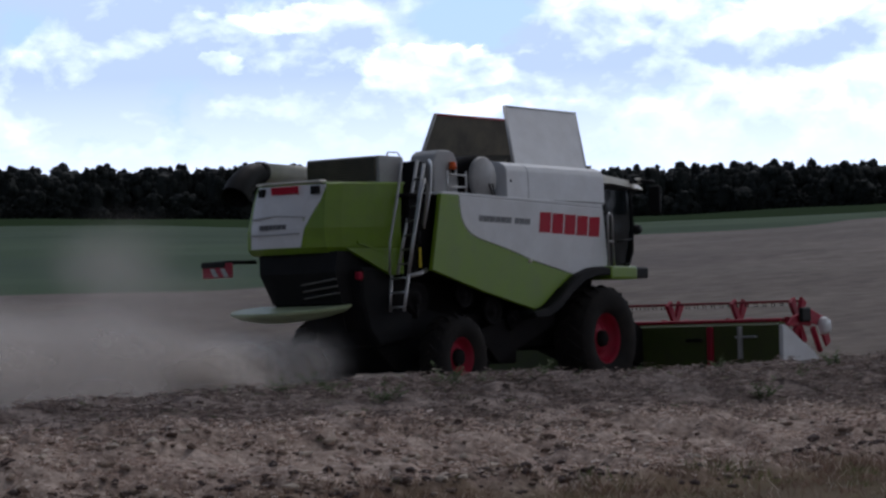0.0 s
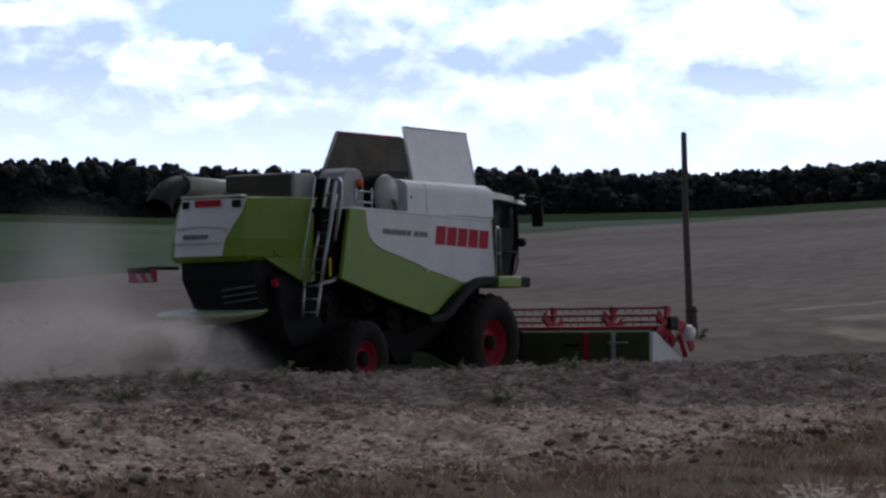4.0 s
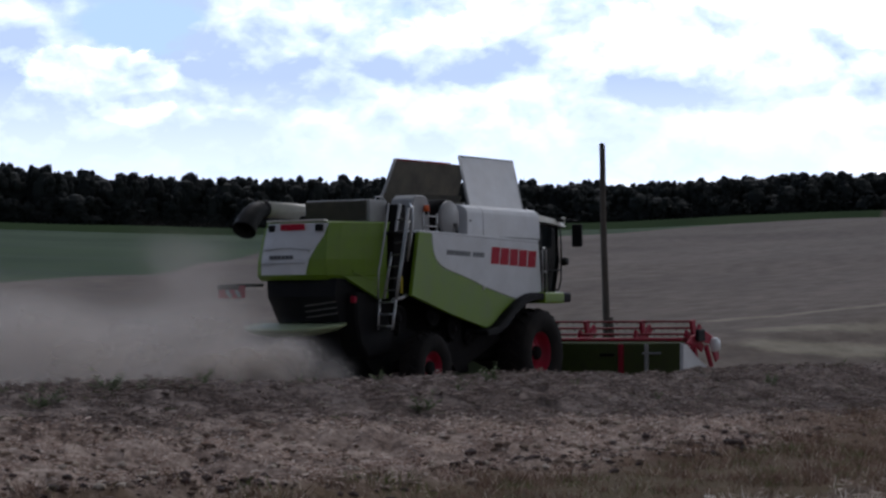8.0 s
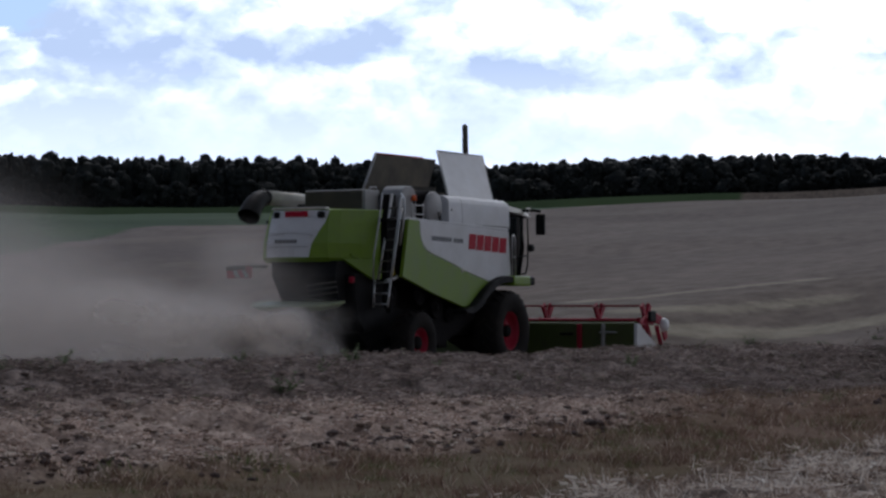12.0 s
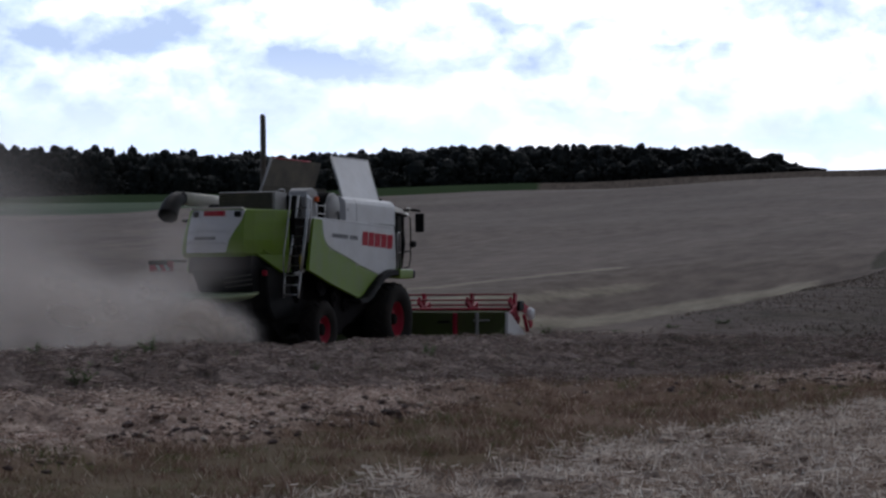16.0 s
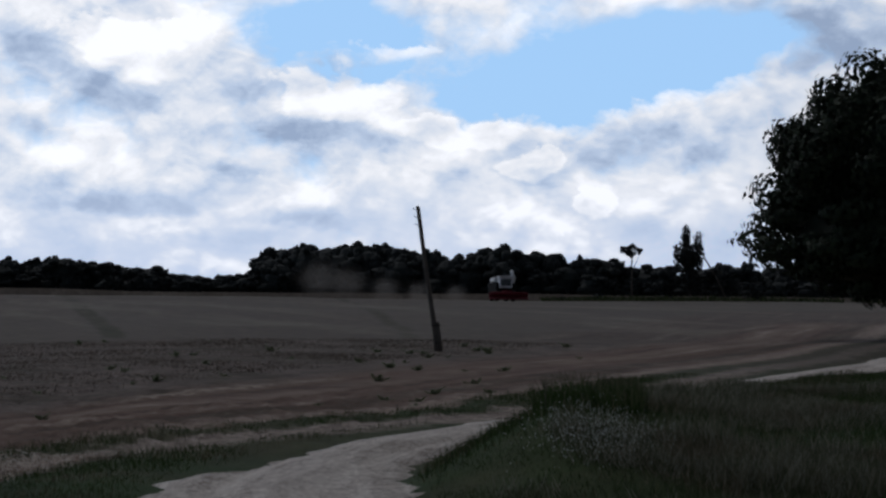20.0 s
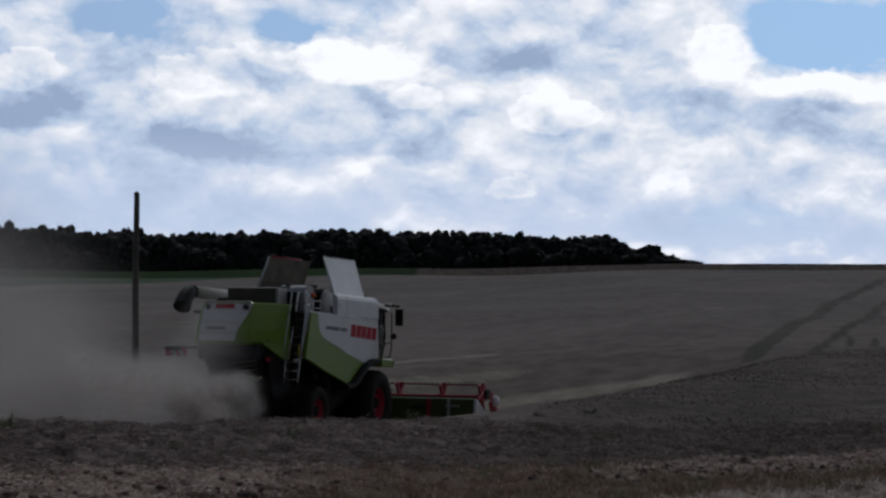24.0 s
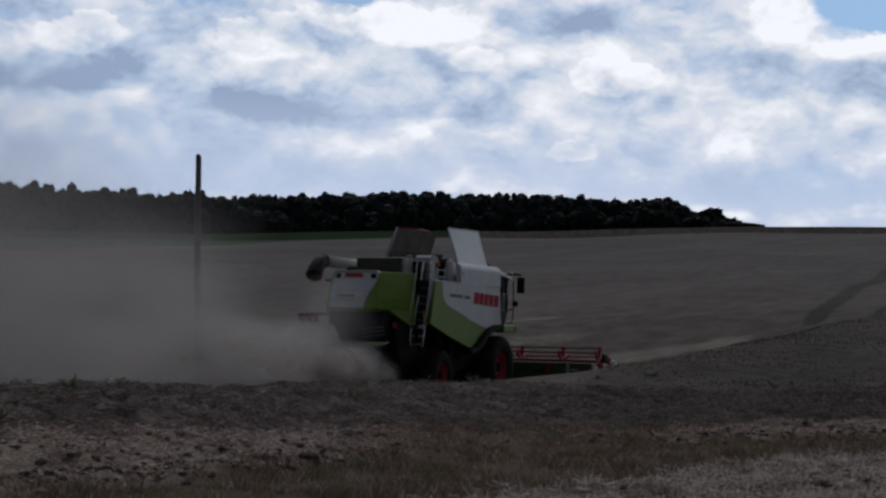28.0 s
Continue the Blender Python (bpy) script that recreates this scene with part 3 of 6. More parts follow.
    part("panel_rib", loft([[(-5.55, -0.93, 2.36), (-5.55, -0.93, 2.40), (-4.87, -1.215, 2.16), (-4.87, -1.215, 2.12)], [(-5.55, -0.90, 2.36), (-5.55, -0.90, 2.40), (-4.87, -1.18, 2.16), (-4.87, -1.18, 2.12)]]), GREEN, H)

    # straw chopper, louvres and spreader
    part("straw_chopper", loft([[(-5.88, -0.80, 2.26), (-5.88, 0.68, 2.26), (-4.4, 0.95, 2.26), (-4.4, -0.95, 2.26)], [(-5.95, -0.80, 1.95), (-5.95, 0.62, 1.95), (-4.4, 0.95, 1.9), (-4.4, -0.95, 1.9)],
                                [(-5.80, -0.80, 1.50), (-5.80, 0.50, 1.50), (-4.4, 0.9, 1.3), (-4.4, -0.9, 1.3)]]), BLACK, H, "black straw chopper housing")
    for k in range(3):
        z0 = 1.59 + 0.10 * k
        x0 = -5.83 - 0.27 * (z0 - 1.52)
        part("louvre", prism([(-0.80, z0 + 0.05), (-0.16, z0 - 0.02), (-0.16, z0 + 0.0), (-0.80, z0 + 0.075)], x0 - 0.05, x0 + 0.02, "x", 0.004), LOUVRE, H, "thin dull steel louvre")
    disc = []
    for k in range(25):
        a = math.pi / 2 + k * math.pi / 24
        disc.append((-5.88 + 0.90 * math.cos(a), 0.04 + 0.96 * math.sin(a)))
    disc += [(-5.62, -0.84), (-5.62, 0.92)]
    def ring(k, z0):
        return [(-5.80 + (x + 5.80) * k, -0.08 + (y + 0.08) * k, z0 + 0.10 * (x + 6.15)) for x, y in disc]
    part("spreader_hood", loft([ring(0.98, 1.435), ring(1.0, 1.42), ring(0.99, 1.39), ring(0.86, 1.33), ring(0.62, 1.29)]), PALE_GREEN, H, "pale green straw spreader dish")
    # warning boards on their arms
    for s in (1, -1):
        off = 0.15 if s > 0 else 0.0
        if s > 0:
            part("board_arm", tube([(-5.7, s * 0.75 + off, 2.16), (-6.1, s * 0.95 + off, 2.16), (-6.2, s * 1.3 + off, 2.14)], 0.03), BLACK, H)
        if s > 0:
            board = part("warning_board", block(-6.23, -6.20, 0.92, 1.50, 1.93, 2.15, 0.01), RED, H, "red and white striped warning board")
            for k in range(2):
                y0 = 0.98 + k * 0.2
                part("stripe", prism([(y0, 1.945), (y0 + 0.09, 1.945), (y0 + 0.17, 2.07), (y0 + 0.08, 2.07)], -6.232, -6.236, "x"), GREY, board, "white slanting stripe")
            part("board_cap", block(-6.25, -6.17, 1.05, 1.52, 2.08, 2.17, 0.02), BLACK, H)

    # unloading auger with its rubber spout
    tube_pts = [(1.0, 1.62, 3.52), (-3.0, 1.55, 3.56), (-4.95, 1.50, 3.575)]
    part("unloading_auger", tube(tube_pts, 0.15, 20), CREAM, H, "cream painted unloading auger tube")
    part("auger_collar", tube([(-4.78, 1.50, 3.575), (-4.90, 1.50, 3.575)], 0.165, 20), BLACK, H)
    sp = [(-4.86, 1.50, 3.56), (-5.04, 1.49, 3.525), (-5.22, 1.47, 3.45), (-5.40, 1.45, 3.31), (-5.53, 1.43, 3.16)]
    part("spout", tube(sp, 0.165, 20, r_end=0.225, caps=False), BLACK, H, "black rubber auger spout")
    part("spout_lining", tube([(p[0], p[1], p[2]) for p in sp], 0.15, 16, r_end=0.205, caps=False), DARK, H)

    # engine intake box behind the tank, with its dark screen
    part("engine_box", block(-4.99, -4.40, -0.92, 0.46, 3.20, 3.68, 0.03, 2), GREY, H, "grey engine box beside the tank")
    part("intake_screen", block(-5.02, -4.985, -0.86, 0.44, 3.30, 3.66, 0.01), TANK, H, "dark intake screen")
    for k in range(9):
        part("screen_bar", block(-5.032, -5.018, -0.84, 0.42, 3.33 + k * 0.036, 3.338 + k * 0.036), DARK, H)
    part("box_handle", tube([(-4.78, -0.9, 3.67), (-4.76, -0.9, 3.73), (-4.52, -0.9, 3.74), (-4.46, -0.9, 3.68)], 0.012, 6), STEEL, H)
    part("deck", block(-4.9, 0.3, -1.36, 1.42, 3.04, 3.10, 0.01), DARK, H)
    part("engine", block(-4.3, -2.4, -0.7, 1.1, 3.08, 3.45, 0.05), DARK, H)
    part("dark_gap_panel", block(-4.45, -4.15, -1.15, -0.6, 1.9, 3.6, 0.01), BLACK, H)
    # upright box with the beacon
    part("elevator_head", prism([(-4.05, 3.1), (-3.42, 3.1), (-3.42, 3.62), (-3.50, 3.75), (-3.62, 3.79), (-3.86, 3.79), (-3.98, 3.72), (-4.05, 3.58)], -1.22, -0.75, "y", 0.02), GREY, H, "light grey elevator head")
    part("beacon_stem", tube([(-3.62, -1.27, 3.44), (-3.62, -1.27, 3.50)], 0.03, 8), BLACK, H)
    part("beacon", tube([(-3.62, -1.27, 3.50), (-3.62, -1.27, 3.56), (-3.62, -1.27, 3.61)], 0.062, 12, r_end=0.045), ORANGE, H, "amber rotating beacon")
    for z0 in (3.22, 3.40):
        part("guard_rail", tube([(-3.98, -1.42, z0), (-3.50, -1.42, z0)], 0.016, 6), STEEL, H)
    for x0 in (-3.98, -3.50):
        part("guard_post", tube([(x0, -1.42, 3.08), (x0, -1.42, 3.46)], 0.016, 6), STEEL, H)
    # rotary dust screen
    part("screen_drum", lathe([(0.0, -0.95), (0.36, -0.95), (0.36, -1.30), (0.33, -1.33)], 36, x=-3.02, z=3.38), DARK, H, "dark drum of the dust screen")
    part("rotary_screen", lathe([(0.33, -1.33), (0.335, -1.38), (0.31, -1.41), (0.0, -1.43)], 36, x=-2.98, z=3.38), GREY, H, "pale grey round rotary screen")
    for x0, x1 in ((-2.93, -2.86), (-2.85, -2.80)):
        part("screen_arm", tube([(x0, -1.45, 3.30), (x1 + 0.02, -1.45, 3.12)], 0.012, 6), BLACK, H)
    # white engine cover along the tank
    cov = [(-1.47, 3.06), (-1.46, 3.52), (-1.42, 3.60), (-1.32, 3.655), (-0.95, 3.70), (-0.5, 3.70), (-0.5, 3.06)]
    part("tank_cover", prism(cov, -2.47, -1.88, "x", 0.012), WHITE, H, "white side cover of the grain tank")
    part("tank_cover", prism(cov, -1.87, 0.36, "x", 0.012), WHITE, H, "white side cover of the grain tank")
    cov_l = [(-y, z) for y, z in reversed(cov)]
    part("tank_cover", prism(cov_l, -2.4, 0.36, "x", 0.012), WHITE, H, "white side cover of the grain tank")
    part("cover_latch", lathe([(0, -1.475), (0.02, -1.475), (0.02, -1.46)], 8, x=-2.36, z=3.36), BLACK, H)
    part("cover_seam", block(-2.44, 0.34, -1.478, -1.47, 3.075, 3.09), SEAM, H)
    # grain tank
    tank = bmesh.new()
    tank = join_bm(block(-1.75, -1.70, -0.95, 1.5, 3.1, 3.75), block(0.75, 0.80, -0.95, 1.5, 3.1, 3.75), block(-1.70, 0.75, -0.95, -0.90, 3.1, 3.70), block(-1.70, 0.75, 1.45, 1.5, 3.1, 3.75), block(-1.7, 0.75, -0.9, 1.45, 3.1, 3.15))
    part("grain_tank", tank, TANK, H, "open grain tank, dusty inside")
    flap = loft([[(-1.44, -0.92, 3.68), (0.70, -0.92, 3.68), (1.28, -0.37, 4.69), (-0.87, -0.37, 4.68)], [(-1.44, -0.885, 3.69), (0.70, -0.885, 3.69), (1.28, -0.335, 4.70), (-0.87, -0.335, 4.69)]])
    fl = part("tank_flap", flap, WHITE, H, "white grain tank flap, raised")
    for f in (0.0, 1.0):
        a, b = Vector((-1.44 + 2.13 * f, -0.905, 3.68)), Vector((-0.87 + 2.13 * f, -0.355, 4.69))
        part("flap_edge", tube([a, b], 0.025, 6), GREY, fl)
    part("flap_edge", tube([(-0.87, -0.355, 4.69), (1.28, -0.355, 4.70)], 0.022, 6), GREY, fl)
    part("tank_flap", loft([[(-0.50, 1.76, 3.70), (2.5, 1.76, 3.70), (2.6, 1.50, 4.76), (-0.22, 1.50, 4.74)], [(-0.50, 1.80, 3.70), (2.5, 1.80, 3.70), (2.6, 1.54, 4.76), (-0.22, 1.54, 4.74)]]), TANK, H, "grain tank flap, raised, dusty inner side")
    part("flap_edge", tube([(-0.56, 1.75, 3.60), (-0.22, 1.50, 4.74)], 0.03, 6), GREY, H)
    part("flap_edge", tube([(-0.22, 1.50, 4.74), (1.95, 1.50, 4.76)], 0.02, 6), RED, H)
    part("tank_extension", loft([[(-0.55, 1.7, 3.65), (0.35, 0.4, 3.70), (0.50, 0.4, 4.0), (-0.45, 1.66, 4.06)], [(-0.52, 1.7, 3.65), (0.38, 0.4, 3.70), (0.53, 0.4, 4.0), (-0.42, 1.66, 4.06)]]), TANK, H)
    # ladder at the rear corner
    # its rungs run outwards from the machine's side; the foot folds
    def stile(z, outer):
        low = min(1.0, max(0.0, (z - 1.36) / 0.54))
        if z < 1.9:
            return Vector((-5.58 + 0.13 * low, -1.75, z)) if outer else Vector((-5.25 + 0.05 * low, -1.25, z))
        return Vector((-5.45 + 0.33 * (z - 1.9), -1.75 + 0.04 * (z - 1.9), z)) if outer else Vector((-5.05 + 0.33 * (z - 1.9), -1.25, z))
    lad = part("ladder", tube([stile(1.36, True), stile(1.89, True)], 0.022, 8), STEEL, H, "grey steel boarding ladder with a folding foot")
    part("stile", tube([stile(1.36, False), stile(1.89, False)], 0.022, 8), STEEL, lad)
    part("stile", tube([stile(1.90, True), stile(2.7, True), stile(3.5, True)], 0.025, 8), STEEL, lad)
    part("stile", tube([stile(1.90, False), stile(2.7, False), stile(3.6, False)], 0.025, 8), STEEL, lad)
    for k in range(10):
        z0 = 1.42 + 0.21 * k
        p, q = stile(z0, True), stile(z0, False)
        part("rung", tube([p, q], 0.016, 6), STEEL if k < 3 else LOUVRE, lad)
    part("handrail", tube([(-5.20, -1.22, 1.90), (-5.18, -1.22, 2.37), (-4.98, -1.22, 3.0), (-4.83, -1.22, 3.60)], 0.018, 8), STEEL, lad)
    part("handrail", tube([(-5.46, -1.78, 1.95), (-5.27, -1.78, 2.62), (-5.10, -1.76, 3.10), (-4.98, -1.74, 3.28), (-4.88, -1.72, 3.18), (-5.02, -1.72, 2.60)], 0.018, 8), STEEL, lad)
    part("handrail", tube([(-4.98, -1.70, 2.56), (-4.78, -1.68, 3.10), (-4.62, -1.60, 3.50), (-4.40, -1.40, 3.60)], 0.016, 8), STEEL, lad)
    part("ladder_arm", tube([(-4.85, -1.3, 1.88), (-4.62, -1.36, 1.92), (-4.5, -1.38, 1.97)], 0.035, 8), STEEL, H)
    part("oil_filter", tube([(-4.62, -1.30, 2.35), (-4.62, -1.30, 2.55)], 0.06, 10), BLACK, H)
    part("yellow_tag", block(-4.64, -4.60, -1.36, -1.34, 2.0, 2.3), YELLOW, H)
    # cab
    cab_side = [(0.42, 2.05), (1.75, 2.05), (2.02, 2.6), (1.92, 3.42), (0.42, 3.42)]
    part("cab", prism(cab_side, -1.0, 1.0, "y", 0.05, 2), GLASS_DARK, H, "dark tinted glass cab")
    for x0, x1 in ((0.42, 0.46), (1.76, 1.92)):
        part("cab_pillar", tube([(x0, -1.01, 2.05), (x1 + 0.05, -1.01, 2.7), (x1, -1.01, 3.42)], 0.04, 6), BLACK, H)
    roof = [(-1.12, 3.44), (-1.08, 3.56), (-0.7, 3.64), (0, 3.66), (0.7, 3.64), (1.08, 3.56), (1.12, 3.44)]
    part("cab_roof", loft([[(0.28, y, z) for y, z in roof], [(1.2, y, z + 0.02) for y, z in roof], [(1.95, y * 0.98, z - 0.04) for y, z in roof], [(2.35, y * 0.9, 3.40 + (z - 3.44) * 0.35) for y, z in roof]]), CREAM, H, "cream cab roof with front visor")
    part("roof_underside", block(0.5, 2.2, -1.02, 1.02, 3.36, 3.44, 0.02), BLACK, H)
    part("cab_floor", block(0.3, 1.9, -1.35, 1.05, 1.86, 2.05, 0.03), BLACK, H)
    part("green_step", block(0.20, 1.02, -1.66, -1.2, 1.83, 2.05, 0.04, 2), GREEN, H, "green platform step")
    for pts in ([(0.26, -1.58, 2.05), (0.26, -1.58, 2.86), (0.31, -1.58, 2.92), (0.40, -1.58, 2.86), (0.42, -1.58, 2.05)],
                [(0.60, -1.60, 2.08), (0.88, -1.60, 2.10), (0.98, -1.60, 2.3), (1.0, -1.60, 2.86), (0.96, -1.60, 3.3)],
                [(0.50, -1.60, 2.45), (1.0, -1.60, 2.50)], [(0.26, -1.58, 2.45), (0.42, -1.58, 2.45)]):
        part("handrail", tube(pts, 0.017, 8), BLACK if pts[0][0] > 0.45 else STEEL, H)
    part("work_lamp", lathe([(0, -1.68), (0.07, -1.68), (0.09, -1.60), (0.05, -1.54)], 12, x=1.10, z=2.66), BLACK, H, "round black work lamp")
    part("mirror_arm", tube([(1.75, -1.0, 3.50), (2.0, -1.25, 3.52), (2.14, -1.36, 3.50)], 0.03, 8), BLACK, H)
    part("mirror", block(2.13, 2.21, -1.46, -1.24, 2.98, 3.44, 0.03, 2), BLACK, H, "tall black rear-view mirror")
    part("roof_lamp", lathe([(0, -1.2), (0.05, -1.2), (0.06, -1.12), (0, -1.08)], 12, x=1.95, z=3.52), CREAM, H, "white roof lamp")
    part("mirror", block(2.13, 2.21, 1.24, 1.46, 2.98, 3.44, 0.03, 2), BLACK, H)
    part("mirror_arm", tube([(1.75, 1.0, 3.50), (2.0, 1.25, 3.52), (2.14, 1.36, 3.50)], 0.03, 8), BLACK, H)

    # chassis and drives
    part("chassis", loft([[(-4.6, -0.95, 2.0), (-4.6, 0.95, 2.0), (-4.6, 0.85, 1.1), (-4.6, -0.85, 1.1)], [(-1.6, -1.05, 2.2), (-1.6, 1.05, 2.2), (-1.6, 0.95, 0.75), (-1.6, -0.95, 0.75)], [(0.6, -1.05, 2.3), (0.6, 1.05, 2.3), (0.6, 0.95, 0.85), (0.6, -0.95, 0.85)]]), DARK, H, "dark chassis and threshing body")
    part("threshing_body", block(-4.8, 0.6, -1.3, 1.3, 1.9, 3.05), DARK, H)
    # black filler added in place of the deep shade between the rear wheels
    part("rear_shade_block", loft([[(-5.05, -0.95, 1.6), (-5.05, 0.40, 1.6), (-5.05, 0.25, 0.85), (-5.05, -0.80, 0.85)], [(-4.55, -1.0, 1.5), (-4.55, 0.5, 1.5), (-4.55, 0.40, 0.45), (-4.55, -0.86, 0.45)],
                                [(-3.4, -0.95, 1.3), (-3.4, 0.9, 1.3), (-3.4, 0.8, 0.48), (-3.4, -0.85, 0.48)]]), BLACK, H, "black block standing in for the shade around the rear axle")
    part("sieve_box", block(-3.4, -1.6, -0.98, 0.98, 0.52, 1.2, 0.03), DARK, H, "dark sieve box")
    part("front_axle", tube([(0, -1.35, 0.86), (0, 1.35, 0.86)], 0.16, 12), DARK, H)
    part("rear_axle", tube([(-4.05, -1.3, 0.66), (-4.05, 0, 0.78), (-4.05, 0.95, 0.66)], 0.11, 10), DARK, H)
    part("belt_guard", loft([[(-3.1, -1.28, 1.05), (-2.55, -1.28, 0.55), (-0.9, -1.28, 1.15), (-1.2, -1.28, 1.5)], [(-3.1, -1.12, 1.05), (-2.55, -1.12, 0.55), (-0.9, -1.12, 1.15), (-1.2, -1.12, 1.5)]]), DARK, H, "dark slanting belt guard")
    for x0, z0, r0 in ((-2.75, 1.35, 0.22), (-3.35, 1.15, 0.16), (-3.5, 1.6, 0.20), (-2.2, 1.2, 0.15), (-4.7, 1.55, 0.24)):
        part("pulley", lathe([(0, -1.36), (r0 * 0.3, -1.36), (r0 * 0.35, -1.31), (r0 * 0.8, -1.31), (r0, -1.36), (r0, -1.27), (0, -1.26)], 20, x=x0, z=z0), DARK, H)
    part("battery_box", prism([(-5.62, 2.02), (-4.4, 2.02), (-4.4, 0.95), (-5.2, 0.85), (-5.45, 1.10), (-5.58, 1.5)], -1.02, -0.55, "y", 0.04), BLACK, H, "black housing beside the chopper")
    part("rear_lamp", block(-5.66, -5.56, -1.02, -0.92, 1.83, 1.95, 0.02), RED, H, "red and amber rear lamp")
    part("side_reflector", block(-4.74, -4.70, -1.36, -1.25, 1.25, 1.45, 0.01), BLACK, H)
    part("feeder_house", loft([[(0.5, -0.75, 1.9), (0.5, 0.75, 1.9), (0.5, 0.75, 1.0), (0.5, -0.75, 1.0)], [(2.65, -0.75, 1.0), (2.65, 0.75, 1.0), (2.65, 0.75, 0.35), (2.65, -0.75, 0.35)]]), DARK, H, "dark feeder house")

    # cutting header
    hd = part("header", prism([(2.62, 0.30), (2.62, 1.02), (2.72, 1.07), (2.86, 1.04), (2.90, 0.45), (3.6, 0.18), (4.0, 0.12), (4.0, 0.09), (3.5, 0.10), (2.8, 0.22)], -3.40, 3.40, "y", 0.0), HEADER_GREEN, H, "dusty green cutting header, darkened for shade")
    part("red_edge", tube([(2.74, -3.38, 1.09), (2.74, 3.38, 1.09)], 0.035, 8), RED, hd, "red top rail")
    part("table_auger", tube([(3.2, -3.3, 0.52), (3.2, 3.3, 0.52)], 0.22, 14), DARK, hd)
    part("strut", block(2.54, 2.62, -2.16, -2.06, 0.35, 1.0, 0.01), RED, hd, "red upright strut")
    part("bracket", block(2.52, 2.62, -2.72, -2.66, 0.45, 1.0, 0.01), GREY, hd)
    part("bracket", block(2.54, 2.62, -3.0, -2.6, 0.80, 0.84, 0.008), STEEL, hd)
    part("bracket", block(2.54, 2.62, -1.95, -1.65, 0.76, 0.81, 0.008), DARK, hd)
    for s in (-1, 1):
        y0, y1 = s * 3.40, s * 3.48
        part("end_plate", prism([(2.60, 0.25), (2.62, 1.02), (2.80, 1.0), (3.30, 0.74), (3.75, 0.55), (3.95, 0.40), (3.9, 0.22), (3.2, 0.14)], y0, y1, "y", 0.012), WHITE, hd, "white end panel of the header")
        part("divider", tube([(3.9, s * 3.46, 0.35), (4.5, s * 3.5, 0.42), (5.2, s * 3.52, 0.2)], 0.05, 8, r_end=0.015), GREY, hd, "pointed crop divider")
        part("reel_arm", prism([(2.70, 1.02), (2.9, 1.15), (3.5, 1.28), (4.05, 1.12), (4.25, 0.70), (4.1, 0.62), (3.85, 0.98), (3.4, 1.05), (2.9, 0.98)], s * 3.49, s * 3.54, "y", 0.012), RED, hd, "red reel arm")
        part("drive_cover", lathe([(0, s * 3.66), (0.11, s * 3.66), (0.15, s * 3.60), (0.15, s * 3.54)], 20, x=3.93, z=0.98), WHITE, hd, "white round drive cover")
        part("hydraulic_motor", block(3.05, 3.4, s * 3.54, s * 3.62, 1.05, 1.30, 0.03), BLACK, hd)
        part("knife_drive", tube([(3.55, s * 3.55, 0.95), (3.8, s * 3.55, 0.55)], 0.05, 8), RED, hd)
    # reel: turns about the axis through its tube
    reel = part("reel", tube([(0, -3.36, 0), (0, 3.36, 0)], 0.07, 12), REEL_RED, H, "red pick-up reel")
    R = 0.40
    for yy in (-3.33, -2.20, -0.92, 0.36, 1.64, 2.92, 3.33):
        star = []                               # a hub plate with six flat arms, broad at the rim
        for k in range(6):
            a = k * math.tau / 6
            star += [(r * math.cos(a + d), r * math.sin(a + d)) for r, d in ((0.11, -math.pi / 6), (R + 0.03, -0.20), (R + 0.03, 0.20))]
        part("spider", prism(star, yy - 0.03, yy + 0.03, "y"), RED, reel, "red reel spider with six arms")
    for k in range(6):
        a = k * math.tau / 6
        part("bat", tube([(R * math.cos(a), -3.36, R * math.sin(a)), (R * math.cos(a), 3.36, R * math.sin(a))], 0.022, 6), REEL_RED, reel, "red tine bar")
        bm = bmesh.new()
        for j in range(40):
            yy = -3.28 + j * 0.168
            p = Vector((R * math.cos(a), yy, R * math.sin(a)))
            tube([p, p + Vector((0.02, 0, -0.08))], 0.008, 3, bm)
        tagged(part("tines", bm, DARK, reel), kind="stuff")
    reel.location = (3.45, 0, 1.06)
    wheels = [make_wheel("front_wheel", 0.87, 0.62, 0.41, 22, H, 0.0, -1.44, -1), make_wheel("front_wheel", 0.87, 0.62, 0.41, 22, H, 0.0, 1.44, 1),
              make_wheel("rear_wheel", 0.66, 0.44, 0.30, 20, H, -4.05, -1.50, -1), make_wheel("rear_wheel", 0.66, 0.44, 0.30, 20, H, -4.05, 1.0, 1)]
    return H, reel, wheels


HARVESTER, REEL, WHEELS = make_harvester()
